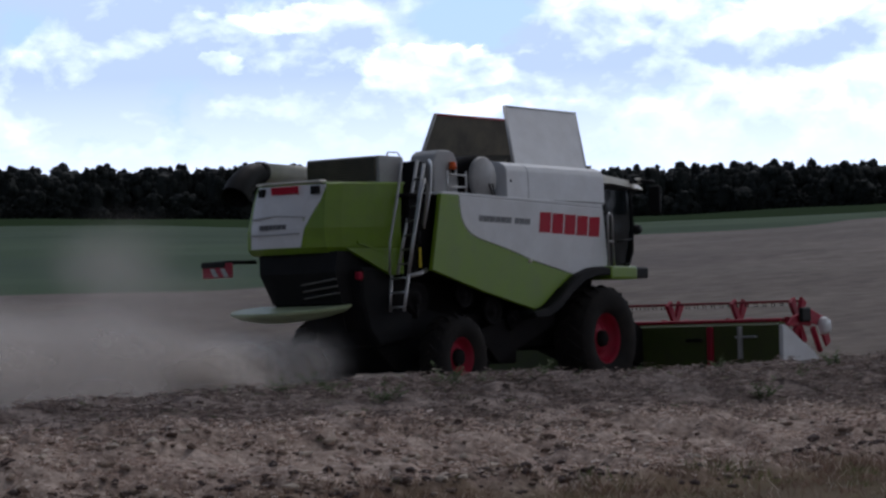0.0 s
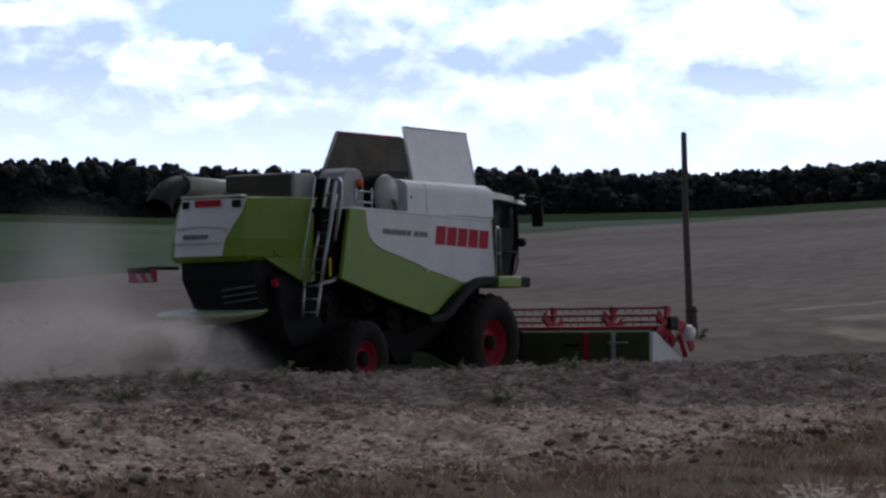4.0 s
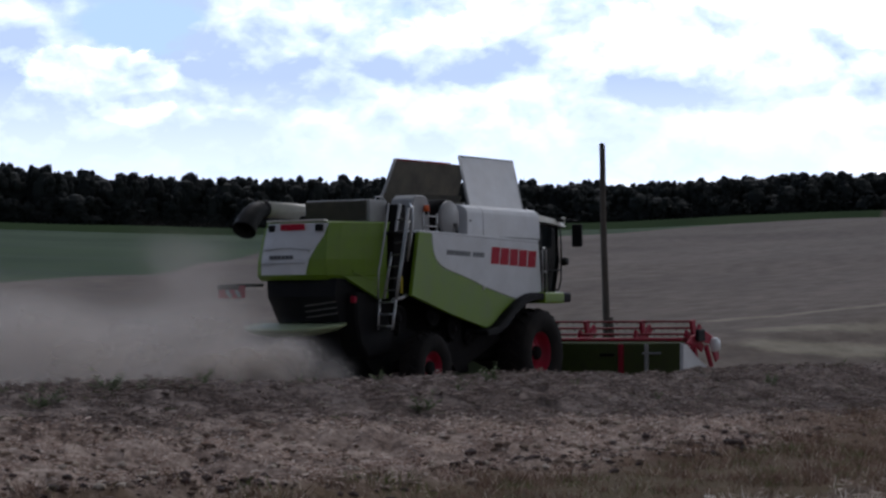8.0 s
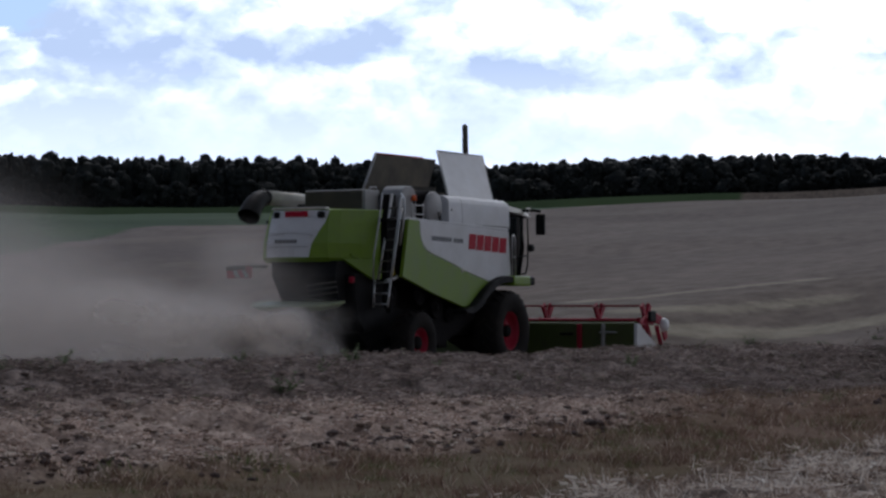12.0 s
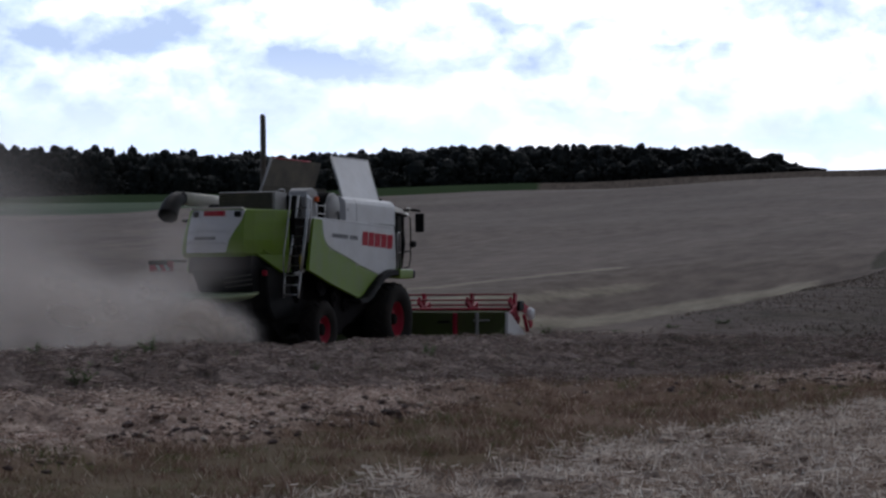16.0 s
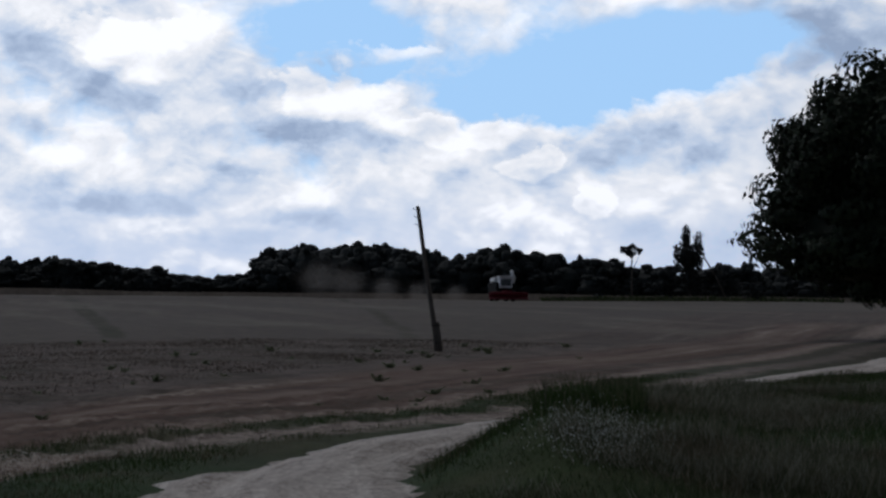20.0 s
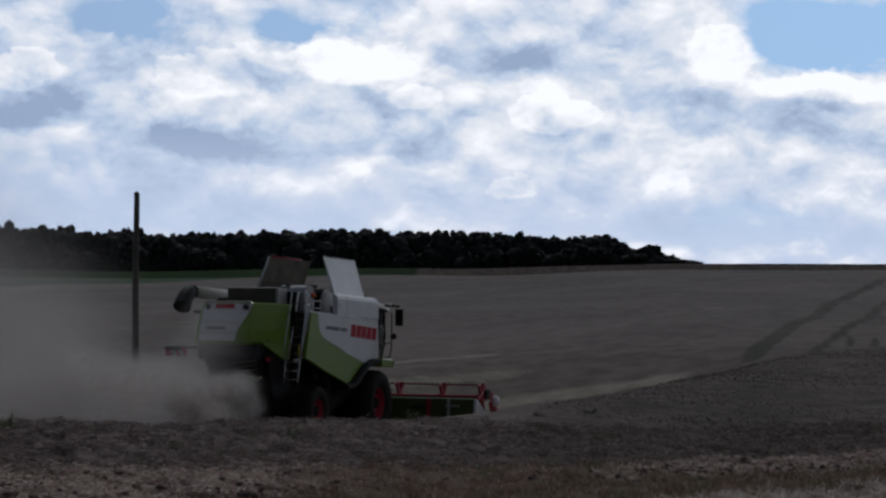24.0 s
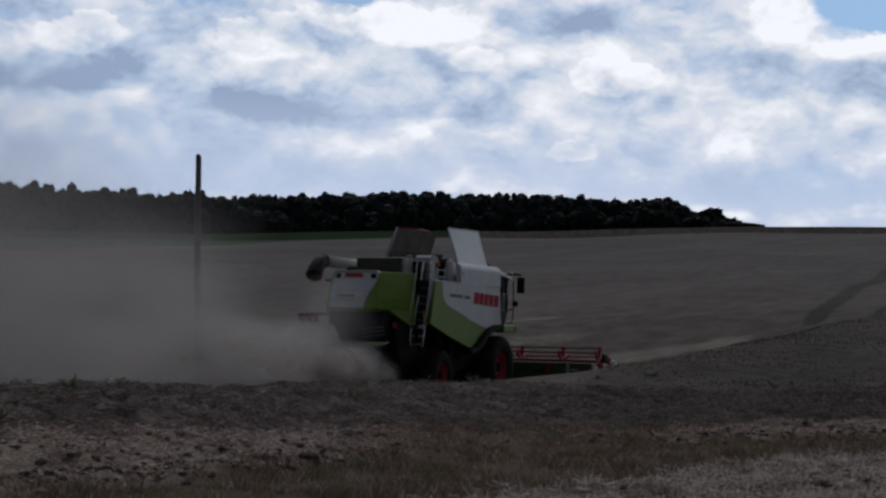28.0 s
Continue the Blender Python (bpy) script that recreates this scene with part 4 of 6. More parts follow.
# ---- ground ----
def make_ground_material():
    m, t, b, co = principled("farmland")
    b.inputs["Roughness"].default_value = 0.95
    b.inputs["Specular IOR Level"].default_value = 0.15

    def attr(name):
        n = t.nodes.new("ShaderNodeAttribute")
        n.attribute_name = name
        return n.outputs["Fac"]
    lanes = mapped(t, co, turn=(0, 0, radians(LANE)))          # y runs along the lanes
    streak = noise_tex(t, mapped(t, lanes, scale=(1.0, 0.45, 1.0)), 1.0, 7, 0.68)
    streak2 = noise_tex(t, mapped(t, lanes, scale=(1.0, 0.12, 1.0)), 0.22, 6, 0.6)
    grain = noise_tex(t, co, 9.0, 6, 0.7)
    fine = noise_tex(t, co, 45.0, 4, 0.7)
    patch = noise_tex(t, co, 0.12, 5, 0.6)
    w = ma(t, "ADD", attr("edge"), ma(t, "MULTIPLY", ma(t, "SUBTRACT", noise_tex(t, co, 0.6, 6, 0.65), 0.5), 2.2))
    far = attr("far")
    mixg = ma(t, "ADD", ma(t, "MULTIPLY", grain, 0.55), ma(t, "MULTIPLY", streak, 0.45))

    def two(lo, hi, fac=None, a=0.36, z=0.64):
        return ramp(t, fac or mixg, [(a, lo), (z, hi)])
    # strips that run along the field's edge
    sv = t.nodes.new("ShaderNodeCombineXYZ")
    t.links.new(attr("edge"), sv.inputs[0])
    t.links.new(ma(t, "MULTIPLY", attr("along"), 0.06), sv.inputs[1])
    strips = noise_tex(t, sv.outputs[0], 0.85, 6, 0.6)
    mottle = noise_tex(t, co, 1.7, 8, 0.72)
    clump = noise_tex(t, co, 0.55, 8, 0.7)
    verge = mix(t, ramp(t, patch, [(0.40, 0.0), (0.62, 1.0)]), two((0.012, 0.028, 0.006), (0.034, 0.066, 0.015)), two((0.038, 0.040, 0.018), (0.085, 0.085, 0.042)))
    straw = mix(t, ramp(t, mottle, [(0.36, 0.0), (0.60, 1.0)]), two((0.045, 0.031, 0.026), (0.26, 0.195, 0.16), grain), two((0.16, 0.122, 0.10), (0.58, 0.49, 0.42), grain))
    straw2 = mix(t, ramp(t, mottle, [(0.38, 0.0), (0.60, 1.0)]), two((0.10, 0.068, 0.056), (0.36, 0.265, 0.22), grain), two((0.32, 0.24, 0.20), (0.68, 0.55, 0.465), grain))
    brown = mix(t, ramp(t, streak2, [(0.45, 0.0), (0.65, 0.7)]), two((0.095, 0.055, 0.036), (0.235, 0.155, 0.105)), two((0.06, 0.065, 0.025), (0.14, 0.13, 0.06)))
    bankc = mix(t, ramp(t, clump, [(0.36, 0.0), (0.62, 1.0)]), two((0.055, 0.041, 0.037), (0.21, 0.162, 0.145), grain), two((0.13, 0.101, 0.090), (0.40, 0.325, 0.29), grain))
    bankc = mix(t, ma(t, "MULTIPLY", ramp(t, noise_tex(t, co, 0.9, 8, 0.75), [(0.56, 0.0), (0.66, 1.0)]), 0.55), bankc, (0.065, 0.070, 0.034))
    stubble = mix(t, ramp(t, noise_tex(t, mapped(t, lanes, scale=(1, 0.3, 1)), 0.06, 6, 0.6), [(0.35, 0.0), (0.65, 1.0)]), two((0.102, 0.081, 0.067), (0.180, 0.145, 0.120), streak), two((0.140, 0.113, 0.093), (0.235, 0.192, 0.158), streak))

    def stepw(a, z):
        return ma(t, "MULTIPLY", ma(t, "SUBTRACT", w, a), 1 / (z - a), clamp=True)
    c = mix(t, stepw(-1.5, -0.8), verge, straw)
    # a grassy rut inside the near straw
    c = mix(t, ma(t, "MULTIPLY", ma(t, "MULTIPLY", stepw(-0.1, 0.35), ma(t, "SUBTRACT", 1.0, stepw(1.4, 1.9))), ma(t, "MULTIPLY", attr("rut"), 0.9)), c, verge)
    c = mix(t, stepw(5.9, 6.5), c, brown)
    c = mix(t, ma(t, "MULTIPLY", stepw(9.3, 9.9), attr("row")), c, straw2)
    c = mix(t, stepw(11.7, 13.0), c, bankc)
    # towards the road's bend the straw thins to rust-brown strips
    rust = ramp(t, ma(t, "ADD", ma(t, "MULTIPLY", strips, 0.65), ma(t, "MULTIPLY", mottle, 0.35)), [(0.36, (0.055, 0.036, 0.028)), (0.48, (0.135, 0.082, 0.061)), (0.56, (0.185, 0.128, 0.100)), (0.64, (0.37, 0.30, 0.245))])
    c = mix(t, ma(t, "MULTIPLY", ma(t, "MULTIPLY", attr("bend"), stepw(1.4, 1.9)), 0.9), c, rust)
    c = mix(t, stepw(19.5, 22.0), c, stubble)
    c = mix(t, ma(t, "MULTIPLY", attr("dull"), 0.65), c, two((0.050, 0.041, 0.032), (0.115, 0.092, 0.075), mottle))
    # the weedy headland between the straw rows and the slope
    hd = ma(t, "ADD", attr("head"), ma(t, "MULTIPLY", ma(t, "SUBTRACT", noise_tex(t, co, 0.15, 6, 0.6), 0.5), 0.5))
    weedy = mix(t, ramp(t, ma(t, "ADD", ma(t, "MULTIPLY", noise_tex(t, mapped(t, lanes, scale=(1, 0.5, 1)), 0.22, 7, 0.65), 0.5), ma(t, "MULTIPLY", clump, 0.5)), [(0.44, 0.0), (0.60, 1.0)]), two((0.085, 0.064, 0.055), (0.205, 0.160, 0.138), mottle), two((0.044, 0.037, 0.027), (0.10, 0.081, 0.060), mottle))
    weedy = mix(t, ma(t, "MULTIPLY", ramp(t, noise_tex(t, mapped(t, co, scale=(1, 1.4, 1)), 0.33, 8, 0.7), [(0.57, 0.0), (0.66, 1.0)]), 0.6), weedy, (0.036, 0.042, 0.022))
    c = mix(t, ma(t, "MULTIPLY", ma(t, "MAXIMUM", stepw(12.2, 14.0), ma(t, "MULTIPLY", attr("bend"), stepw(9.0, 10.6))), ramp(t, hd, [(0.4, 0.0), (0.6, 1.0)])), c, weedy)
    # pale swaths lying along the lanes ahead
    sw = ma(t, "ADD", attr("swath"), ma(t, "MULTIPLY", ma(t, "SUBTRACT", streak, 0.5), 0.6))
    c = mix(t, ma(t, "MULTIPLY", ramp(t, sw, [(0.35, 0.0), (0.8, 1.0)]), 0.75), c, two((0.28, 0.25, 0.185), (0.42, 0.38, 0.29), streak))
    # dark wheel trails up the slope
    tr = ma(t, "ADD", attr("trail"), ma(t, "MULTIPLY", ma(t, "SUBTRACT", noise_tex(t, co, 0.25, 6, 0.65), 0.5), 0.7))
    c = mix(t, ma(t, "MULTIPLY", ramp(t, tr, [(0.30, 0.0), (0.62, 1.0)]), 0.95), c, two((0.040, 0.038, 0.023), (0.070, 0.064, 0.041), streak))
    # broad patches of the far slope
    c = mix(t, ma(t, "MULTIPLY", ma(t, "MULTIPLY", far, ramp(t, noise_tex(t, mapped(t, co, scale=(1, 0.35, 1)), 0.035, 5, 0.55, 0.5), [(0.42, 0.0), (0.60, 1.0)])), 0.5), c, two((0.075, 0.061, 0.050), (0.135, 0.110, 0.090), streak))
    c = mix(t, ma(t, "MULTIPLY", ma(t, "MULTIPLY", far, ramp(t, noise_tex(t, mapped(t, lanes, scale=(1, 0.14, 1)), 0.11, 6, 0.65, 0.3), [(0.52, 0.0), (0.66, 1.0)])), 0.4), c, two((0.19, 0.158, 0.130), (0.29, 0.245, 0.20), streak))
    # the worn strips that follow the road's bend
    def hump(mid, wide):
        k = ma(t, "MULTIPLY", ma(t, "SUBTRACT", w, mid), 1 / wide)
        return ma(t, "POWER", 2.718, ma(t, "MULTIPLY", ma(t, "MULTIPLY", k, k), -1.0))
    worn = mix(t, ma(t, "MULTIPLY", hump(2.1, 0.8), ramp(t, mottle, [(0.36, 0.15), (0.58, 1.0)])), rust, (0.36, 0.29, 0.24))
    worn = mix(t, ma(t, "MULTIPLY", hump(4.1, 0.75), ramp(t, clump, [(0.36, 0.2), (0.58, 0.9)])), worn, (0.052, 0.044, 0.030))
    worn = mix(t, ma(t, "MULTIPLY", hump(7.6, 1.1), ramp(t, clump, [(0.40, 0.0), (0.60, 0.7)])), worn, (0.30, 0.225, 0.18))
    band_k = ma(t, "MULTIPLY", ma(t, "MULTIPLY", attr("bend"), stepw(1.2, 1.8)), ma(t, "SUBTRACT", 1.0, stepw(9.5, 12.0)))
    c = mix(t, ma(t, "MULTIPLY", ma(t, "MULTIPLY", band_k, attr("worn")), 0.85), c, worn)
    # green crop
    cr = ma(t, "ADD", attr("crop"), ma(t, "MULTIPLY", ma(t, "SUBTRACT", noise_tex(t, co, 0.05, 5, 0.6), 0.5), 2.5))
    crop = mix(t, ramp(t, noise_tex(t, co, 0.03, 5), [(0.4, 0.0), (0.6, 1.0)]), (0.027, 0.060, 0.019), (0.043, 0.082, 0.028))
    c = mix(t, ma(t, "MULTIPLY", ma(t, "ADD", cr, 0.6), 0.8, clamp=True), c, crop)
    c = mix(t, ma(t, "MULTIPLY", ramp(t, fine, [(0.5, 0.0), (0.7, 1.0)]), 0.18), c, (0.05, 0.042, 0.034))
    t.links.new(c, b.inputs["Base Color"])
    bn = t.nodes.new("ShaderNodeBump")
    bn.inputs["Distance"].default_value = 0.06
    t.links.new(ma(t, "MULTIPLY", ma(t, "SUBTRACT", 1.0, far), 0.55), bn.inputs["Strength"])
    t.links.new(ma(t, "ADD", ma(t, "MULTIPLY", grain, 0.7), ma(t, "MULTIPLY", fine, 0.3)), bn.inputs["Height"])
    t.links.new(bn.outputs[0], b.inputs["Normal"])
    return m


HEAD_AZ, HEAD_D = (12, 14, 18.5, 24, 37, 48, 58), (45, 62, 92, 99, 112, 118, 108)


def build_ground():
    az = np.unique(np.round(np.concatenate([np.arange(-180, -26, 3.0), np.arange(-26, 64, 0.19), np.arange(64, 180, 3.0), [180.0]]), 3))
    d = np.unique(np.concatenate([[0.0], np.geomspace(1.5, 12, 14), np.geomspace(12, 80, 310), np.geomspace(80, 700, 185), np.geomspace(700, 4500, 14)]))
    A, D = np.meshgrid(np.radians(az), d, indexing="ij")
    X, Y = D * np.sin(A), D * np.cos(A)
    Z = ground_arrays(X, Y)
    na, n_d = A.shape
    idx = np.arange(na * n_d).reshape(na, n_d)
    q = np.stack([idx[:-1, :-1], idx[:-1, 1:], idx[1:, 1:], idx[1:, :-1]], -1).reshape(-1, 4)[:, ::-1]
    me = bpy.data.meshes.new("ground")
    me.vertices.add(na * n_d)
    me.vertices.foreach_set("co", np.stack([X, Y, Z], -1).ravel())
    me.loops.add(q.size)
    me.loops.foreach_set("vertex_index", q.ravel().astype(np.int32))
    me.polygons.add(len(q))
    me.polygons.foreach_set("loop_start", np.arange(0, q.size, 4, dtype=np.int32))
    me.update(calc_edges=True)
    me.polygons.foreach_set("use_smooth", np.ones(len(q), bool))
    u, v = X * LY - Y * LX, X * LX + Y * LY
    azd = np.degrees(A)
    trail = np.zeros_like(X)
    # wheel trails: azimuths at distances of 95, 136, 210, 330 and 490 m
    way = ((18.6, 20.0, 21.0, 22.1, 23.3), (20.1, 21.3, 22.15, 22.9, 23.5), (22.25, 22.95, 23.6, 24.1, 24.5), (23.35, 24.1, 24.8, 25.2, 25.8))
    side = [np.interp(D, (95, 136, 210, 330, 490), w) for w in way]
    for mid, wide, d0, firm in zip(side, (0.34, 0.25, 0.32, 0.26), (90, 88, 118, 97), (1.0, 0.80, 0.88, 0.95)):
        # dark in the middle, thinner with distance
        trail = np.maximum(trail, firm * np.exp(-((azd - mid) / (wide * (0.10 + 85 / (D + 10)))) ** 2) * step01(D, d0, d0 + 6) * (1 - step01(D, 470, 500)))
    inside = step01(azd - side[1], 0, 0.15) * (1 - step01(azd - side[2], -0.15, 0.0))
    trail = np.maximum(trail, inside * (0.40 * step01(D, 118, 124) * (1 - step01(D, 140, 150)) + 0.46 * step01(D, 240, 300) * (1 - step01(D, 470, 500))))
    for a0, d0 in ((20.9, 104), (21.5, 104)):
        trail = np.maximum(trail, np.exp(-((azd - a0 - (D - d0) * 0.008) / 0.11) ** 2 - ((D - d0) / 8) ** 2))
    for a0, d0, d1, wa, s in ((30.4, 196, 206, 1.6, 0.62), (32.5, 260, 285, 2.5, 0.6), (46.0, 210, 330, 1.2, 0.35)):
        bend = a0 + (0.6 if d1 - d0 > 100 else 0) * np.clip((D - d0) / (d1 - d0), 0, 1)
        trail = np.maximum(trail, s * np.exp(-((azd - bend) / wa) ** 4) * step01(D, d0 - 10, d0) * (1 - step01(D, d1, d1 + 10)))
    for azs, firm in (((40.1, 39.4, 38.6, 38.2, 37.8), 0.85), ((47.1, 46.5, 45.6, 44.8, 44.0), 0.62)):
        trail = np.maximum(trail, firm * np.exp(-((azd - np.interp(D, (95, 117, 200, 330, 486), azs)) / (0.10 + 36 / (D + 10))) ** 2) * step01(D, 112, 124) * (1 - step01(D, 470, 500)))
    swath = np.zeros_like(X)
    for azs, ds, wide, a0, a1 in (((6, 10.1, 11.6, 13.5), (80, 86.6, 90.7, 94.8), 1.3, 8.0, 14.0), ((6, 10.9, 13.6, 15.1, 17.9), (76, 83.0, 88.0, 89.6, 92.4), 1.7, 8.0, 18.0), ((6, 10.0, 12.0, 15.0), (88, 95, 99, 106), 1.0, 7.0, 13.5), ((6, 11.0, 14.0), (71, 77.5, 82.5), 0.8, 9.0, 13.5)):
        swath = np.maximum(swath, np.exp(-((D - np.interp(azd, azs, ds)) / wide) ** 2) * step01(azd, a0 - 2, a0) * (1 - step01(azd, a1 - 1.5, a1)))
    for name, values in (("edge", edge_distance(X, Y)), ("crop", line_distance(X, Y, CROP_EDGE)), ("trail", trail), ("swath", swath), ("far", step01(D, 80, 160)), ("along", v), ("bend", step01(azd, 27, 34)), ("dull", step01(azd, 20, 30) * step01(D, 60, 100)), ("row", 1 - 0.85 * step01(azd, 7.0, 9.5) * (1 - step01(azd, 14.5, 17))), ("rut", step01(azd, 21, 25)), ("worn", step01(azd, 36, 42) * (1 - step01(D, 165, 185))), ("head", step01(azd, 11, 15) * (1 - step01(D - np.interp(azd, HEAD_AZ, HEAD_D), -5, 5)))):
        at = me.attributes.new(name, "FLOAT", "POINT")
        at.data.foreach_set("value", values.ravel().astype(np.float32))
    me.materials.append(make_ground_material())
    return tagged(new("ground", me), "rolling farmland with stubble, straw rows and a green crop", "ground", kind="structure")


build_ground()


def make_track():
    m, t, b, co = principled("pale_track")
    lane = t.nodes.new("ShaderNodeAttribute")
    lane.attribute_name = "lane"
    n = ma(t, "ADD", ma(t, "MULTIPLY", noise_tex(t, mapped(t, lane.outputs["Vector"], scale=(2.2, 0.16, 1)), 1.0, 7, 0.7), 0.6), ma(t, "MULTIPLY", noise_tex(t, co, 2.6, 8, 0.78), 0.4))
    c = ramp(t, ma(t, "ADD", ma(t, "MULTIPLY", n, 0.6), ma(t, "MULTIPLY", noise_tex(t, co, 11, 5, 0.7), 0.4)), [(0.38, (0.11, 0.083, 0.068)), (0.45, (0.36, 0.30, 0.255)), (0.52, (0.58, 0.51, 0.45)), (0.60, (0.78, 0.71, 0.635))])
    t.links.new(c, b.inputs["Base Color"])
    b.inputs["Roughness"].default_value = 0.95
    bn = t.nodes.new("ShaderNodeBump")
    bn.inputs["Strength"].default_value, bn.inputs["Distance"].default_value = 0.6, 0.03
    t.links.new(noise_tex(t, co, 16, 6, 0.8), bn.inputs["Height"])
    t.links.new(bn.outputs[0], b.inputs["Normal"])
    pts = [Vector((x, y, 0)) for x, y in TRACK]
    line = []
    for i in range(1, len(pts) - 2):            # a rounded line through the points
        for k in range(40):
            s = k / 40
            p0, p1, p2, p3 = pts[i - 1], pts[i], pts[i + 1], pts[i + 2]
            line.append(0.5 * (2 * p1 + (p2 - p0) * s + (2 * p0 - 5 * p1 + 4 * p2 - p3) * s * s + (3 * p1 - p0 - 3 * p2 + p3) * s ** 3))
    n_w, L = 17, np.array([(p.x, p.y) for p in line])
    T = np.gradient(L, axis=0)
    T /= np.linalg.norm(T, axis=1)[:, None]
    N = np.stack([-T[:, 1], T[:, 0]], 1)
    i = np.arange(len(L)) * 0.22
    half = np.interp(np.arange(len(L)) / 40, (0, 2, 5), (1.9, 1.8, 1.3))
    wl = half * np.interp(np.arange(len(L)) / 40, (0, 1.5, 2.5, 3.2, 6), (1.3, 1.25, 0.85, 0.62, 0.8)) + 0.2 * value_noise(i, i * 0, 11) + 0.2 * value_noise(i * 3, i * 0, 12)
    wr = half + 0.25 * value_noise(i, i * 0, 13) + 0.2 * value_noise(i * 3, i * 0, 14)
    f = np.linspace(-1, 1, n_w)
    off = np.where(f[None] > 0, f[None] * wl[:, None], f[None] * wr[:, None])
    X, Y = L[:, 0:1] + off * N[:, 0:1], L[:, 1:2] + off * N[:, 1:2]
    Z = ground_arrays(X, Y) + 0.13 - 0.04 * np.exp(-((np.abs(off) - 0.75) / 0.22) ** 2) - 0.16 * np.abs(f[None]) ** 6
    idx = np.arange(X.size).reshape(X.shape)
    q = np.stack([idx[:-1, :-1], idx[1:, :-1], idx[1:, 1:], idx[:-1, 1:]], -1).reshape(-1, 4)[:, ::-1]
    me = bpy.data.meshes.new("road")
    me.from_pydata(np.stack([X, Y, Z], -1).reshape(-1, 3).tolist(), [], q.tolist())
    me.polygons.foreach_set("use_smooth", np.ones(len(q), bool))
    run = np.concatenate([[0.0], np.cumsum(np.hypot(*np.diff(L, axis=0).T))])
    me.attributes.new("lane", "FLOAT_VECTOR", "POINT").data.foreach_set("vector", np.stack([off, run[:, None] + 0 * off, 0 * off], -1).ravel().astype(np.float32))
    me.materials.append(m)
    tagged(new("road", me), "pale sandy dirt track with wheel ruts, curving through grass", "dirt road", kind="structure")


make_track()


# ---- straw, stubble and grass ----
def blade_material(name, stops, rough=0.8, through_light=0.45, patch=None, spread=0.7):
    """Thin dry or green blades; part of the light passes through them."""
    m, t, b, co = principled(name)
    g = t.nodes.new("ShaderNodeNewGeometry").outputs["Random Per Island"]
    c = ramp(t, g, stops)
    if patch:                                   # a second range of colours, in patches of ground
        c = mix(t, ramp(t, noise_tex(t, co, spread, 6, 0.7), [(0.50, 0.0), (0.62, 1.0)]), c, ramp(t, g, patch))
    t.links.new(c, b.inputs["Base Color"])
    b.inputs["Roughness"].default_value = rough
    b.inputs["Specular IOR Level"].default_value = 0.2
    tr, mx = t.nodes.new("ShaderNodeBsdfTranslucent"), t.nodes.new("ShaderNodeMixShader")
    t.links.new(c, tr.inputs["Color"])
    mx.inputs[0].default_value = through_light
    t.links.new(b.outputs[0], mx.inputs[1])
    t.links.new(tr.outputs[0], mx.inputs[2])
    t.links.new(mx.outputs[0], t.nodes["Material Output"].inputs["Surface"])
    return m


def quads_object(name, P, material, label, category, kind="stuff"):
    """One mesh of loose four-cornered blades; P: n x 4 x 3."""
    n = len(P)
    me = bpy.data.meshes.new(name)
    me.vertices.add(n * 4)
    me.vertices.foreach_set("co", np.ascontiguousarray(P, dtype=np.float64).ravel())
    me.loops.add(n * 4)
    me.loops.foreach_set("vertex_index", np.arange(n * 4, dtype=np.int32))
    me.polygons.add(n)
    me.polygons.foreach_set("loop_start", np.arange(0, n * 4, 4, dtype=np.int32))
    me.update(calc_edges=True)
    me.materials.append(material)
    return tagged(new(name, me), label, category, kind=kind) if kind else new(name, me)


RNG = np.random.default_rng(7)


def scatter(n, az0, az1, d0, d1, keep):
    """Places spread evenly over the ground between two azimuths and distances, kept where keep(x, y, edge) says so with that chance."""
    d = np.sqrt(RNG.uniform(d0 * d0, d1 * d1, n))
    a = np.radians(RNG.uniform(az0, az1, n))
    x, y = d * np.sin(a), d * np.cos(a)
    k = RNG.random(n) < keep(x, y, edge_distance(x, y))
    return x[k], y[k]


def lying_straw(x, y, length, width, lift=0.03):
    n = len(x)
    z = ground_arrays(x, y) + RNG.uniform(0, lift, n)
    a, tilt = RNG.uniform(0, math.tau, n), RNG.normal(0, 0.14, n)
    l = length * RNG.uniform(0.5, 1.4, n)
    dx, dy, dz = np.cos(a) * np.cos(tilt) * l, np.sin(a) * np.cos(tilt) * l, np.abs(np.sin(tilt)) * l
    wx, wy = -np.sin(a) * width, np.cos(a) * width
    wz = RNG.uniform(-1, 1, n) * width
    c = np.stack([x, y, z], 1)
    D, W = np.stack([dx, dy, dz], 1), np.stack([wx, wy, wz], 1)
    return np.stack([c - W, c + W, c + D + W, c + D - W], 1)


def upright_blades(x, y, h, width, bend=0.35):
    n = len(x)
    z = ground_arrays(x, y) - 0.02
    a, b = RNG.uniform(0, math.tau, n), RNG.uniform(0, math.tau, n)
    hh = h * RNG.uniform(0.5, 1.3, n)
    lean = bend * RNG.uniform(0.2, 1, n) * hh
    W = np.stack([np.cos(a) * width, np.sin(a) * width, 0 * a], 1)
    c = np.stack([x, y, z], 1)
    T = c + np.stack([np.cos(b) * lean, np.sin(b) * lean, hh], 1)
    return np.stack([c - W, c + W, T + W * 0.25, T - W * 0.25], 1)


def band(a, b, soft=0.4):
    return lambda x, y, w: step01(w, a - soft, a + soft) * (1 - step01(w, b - soft, b + soft))


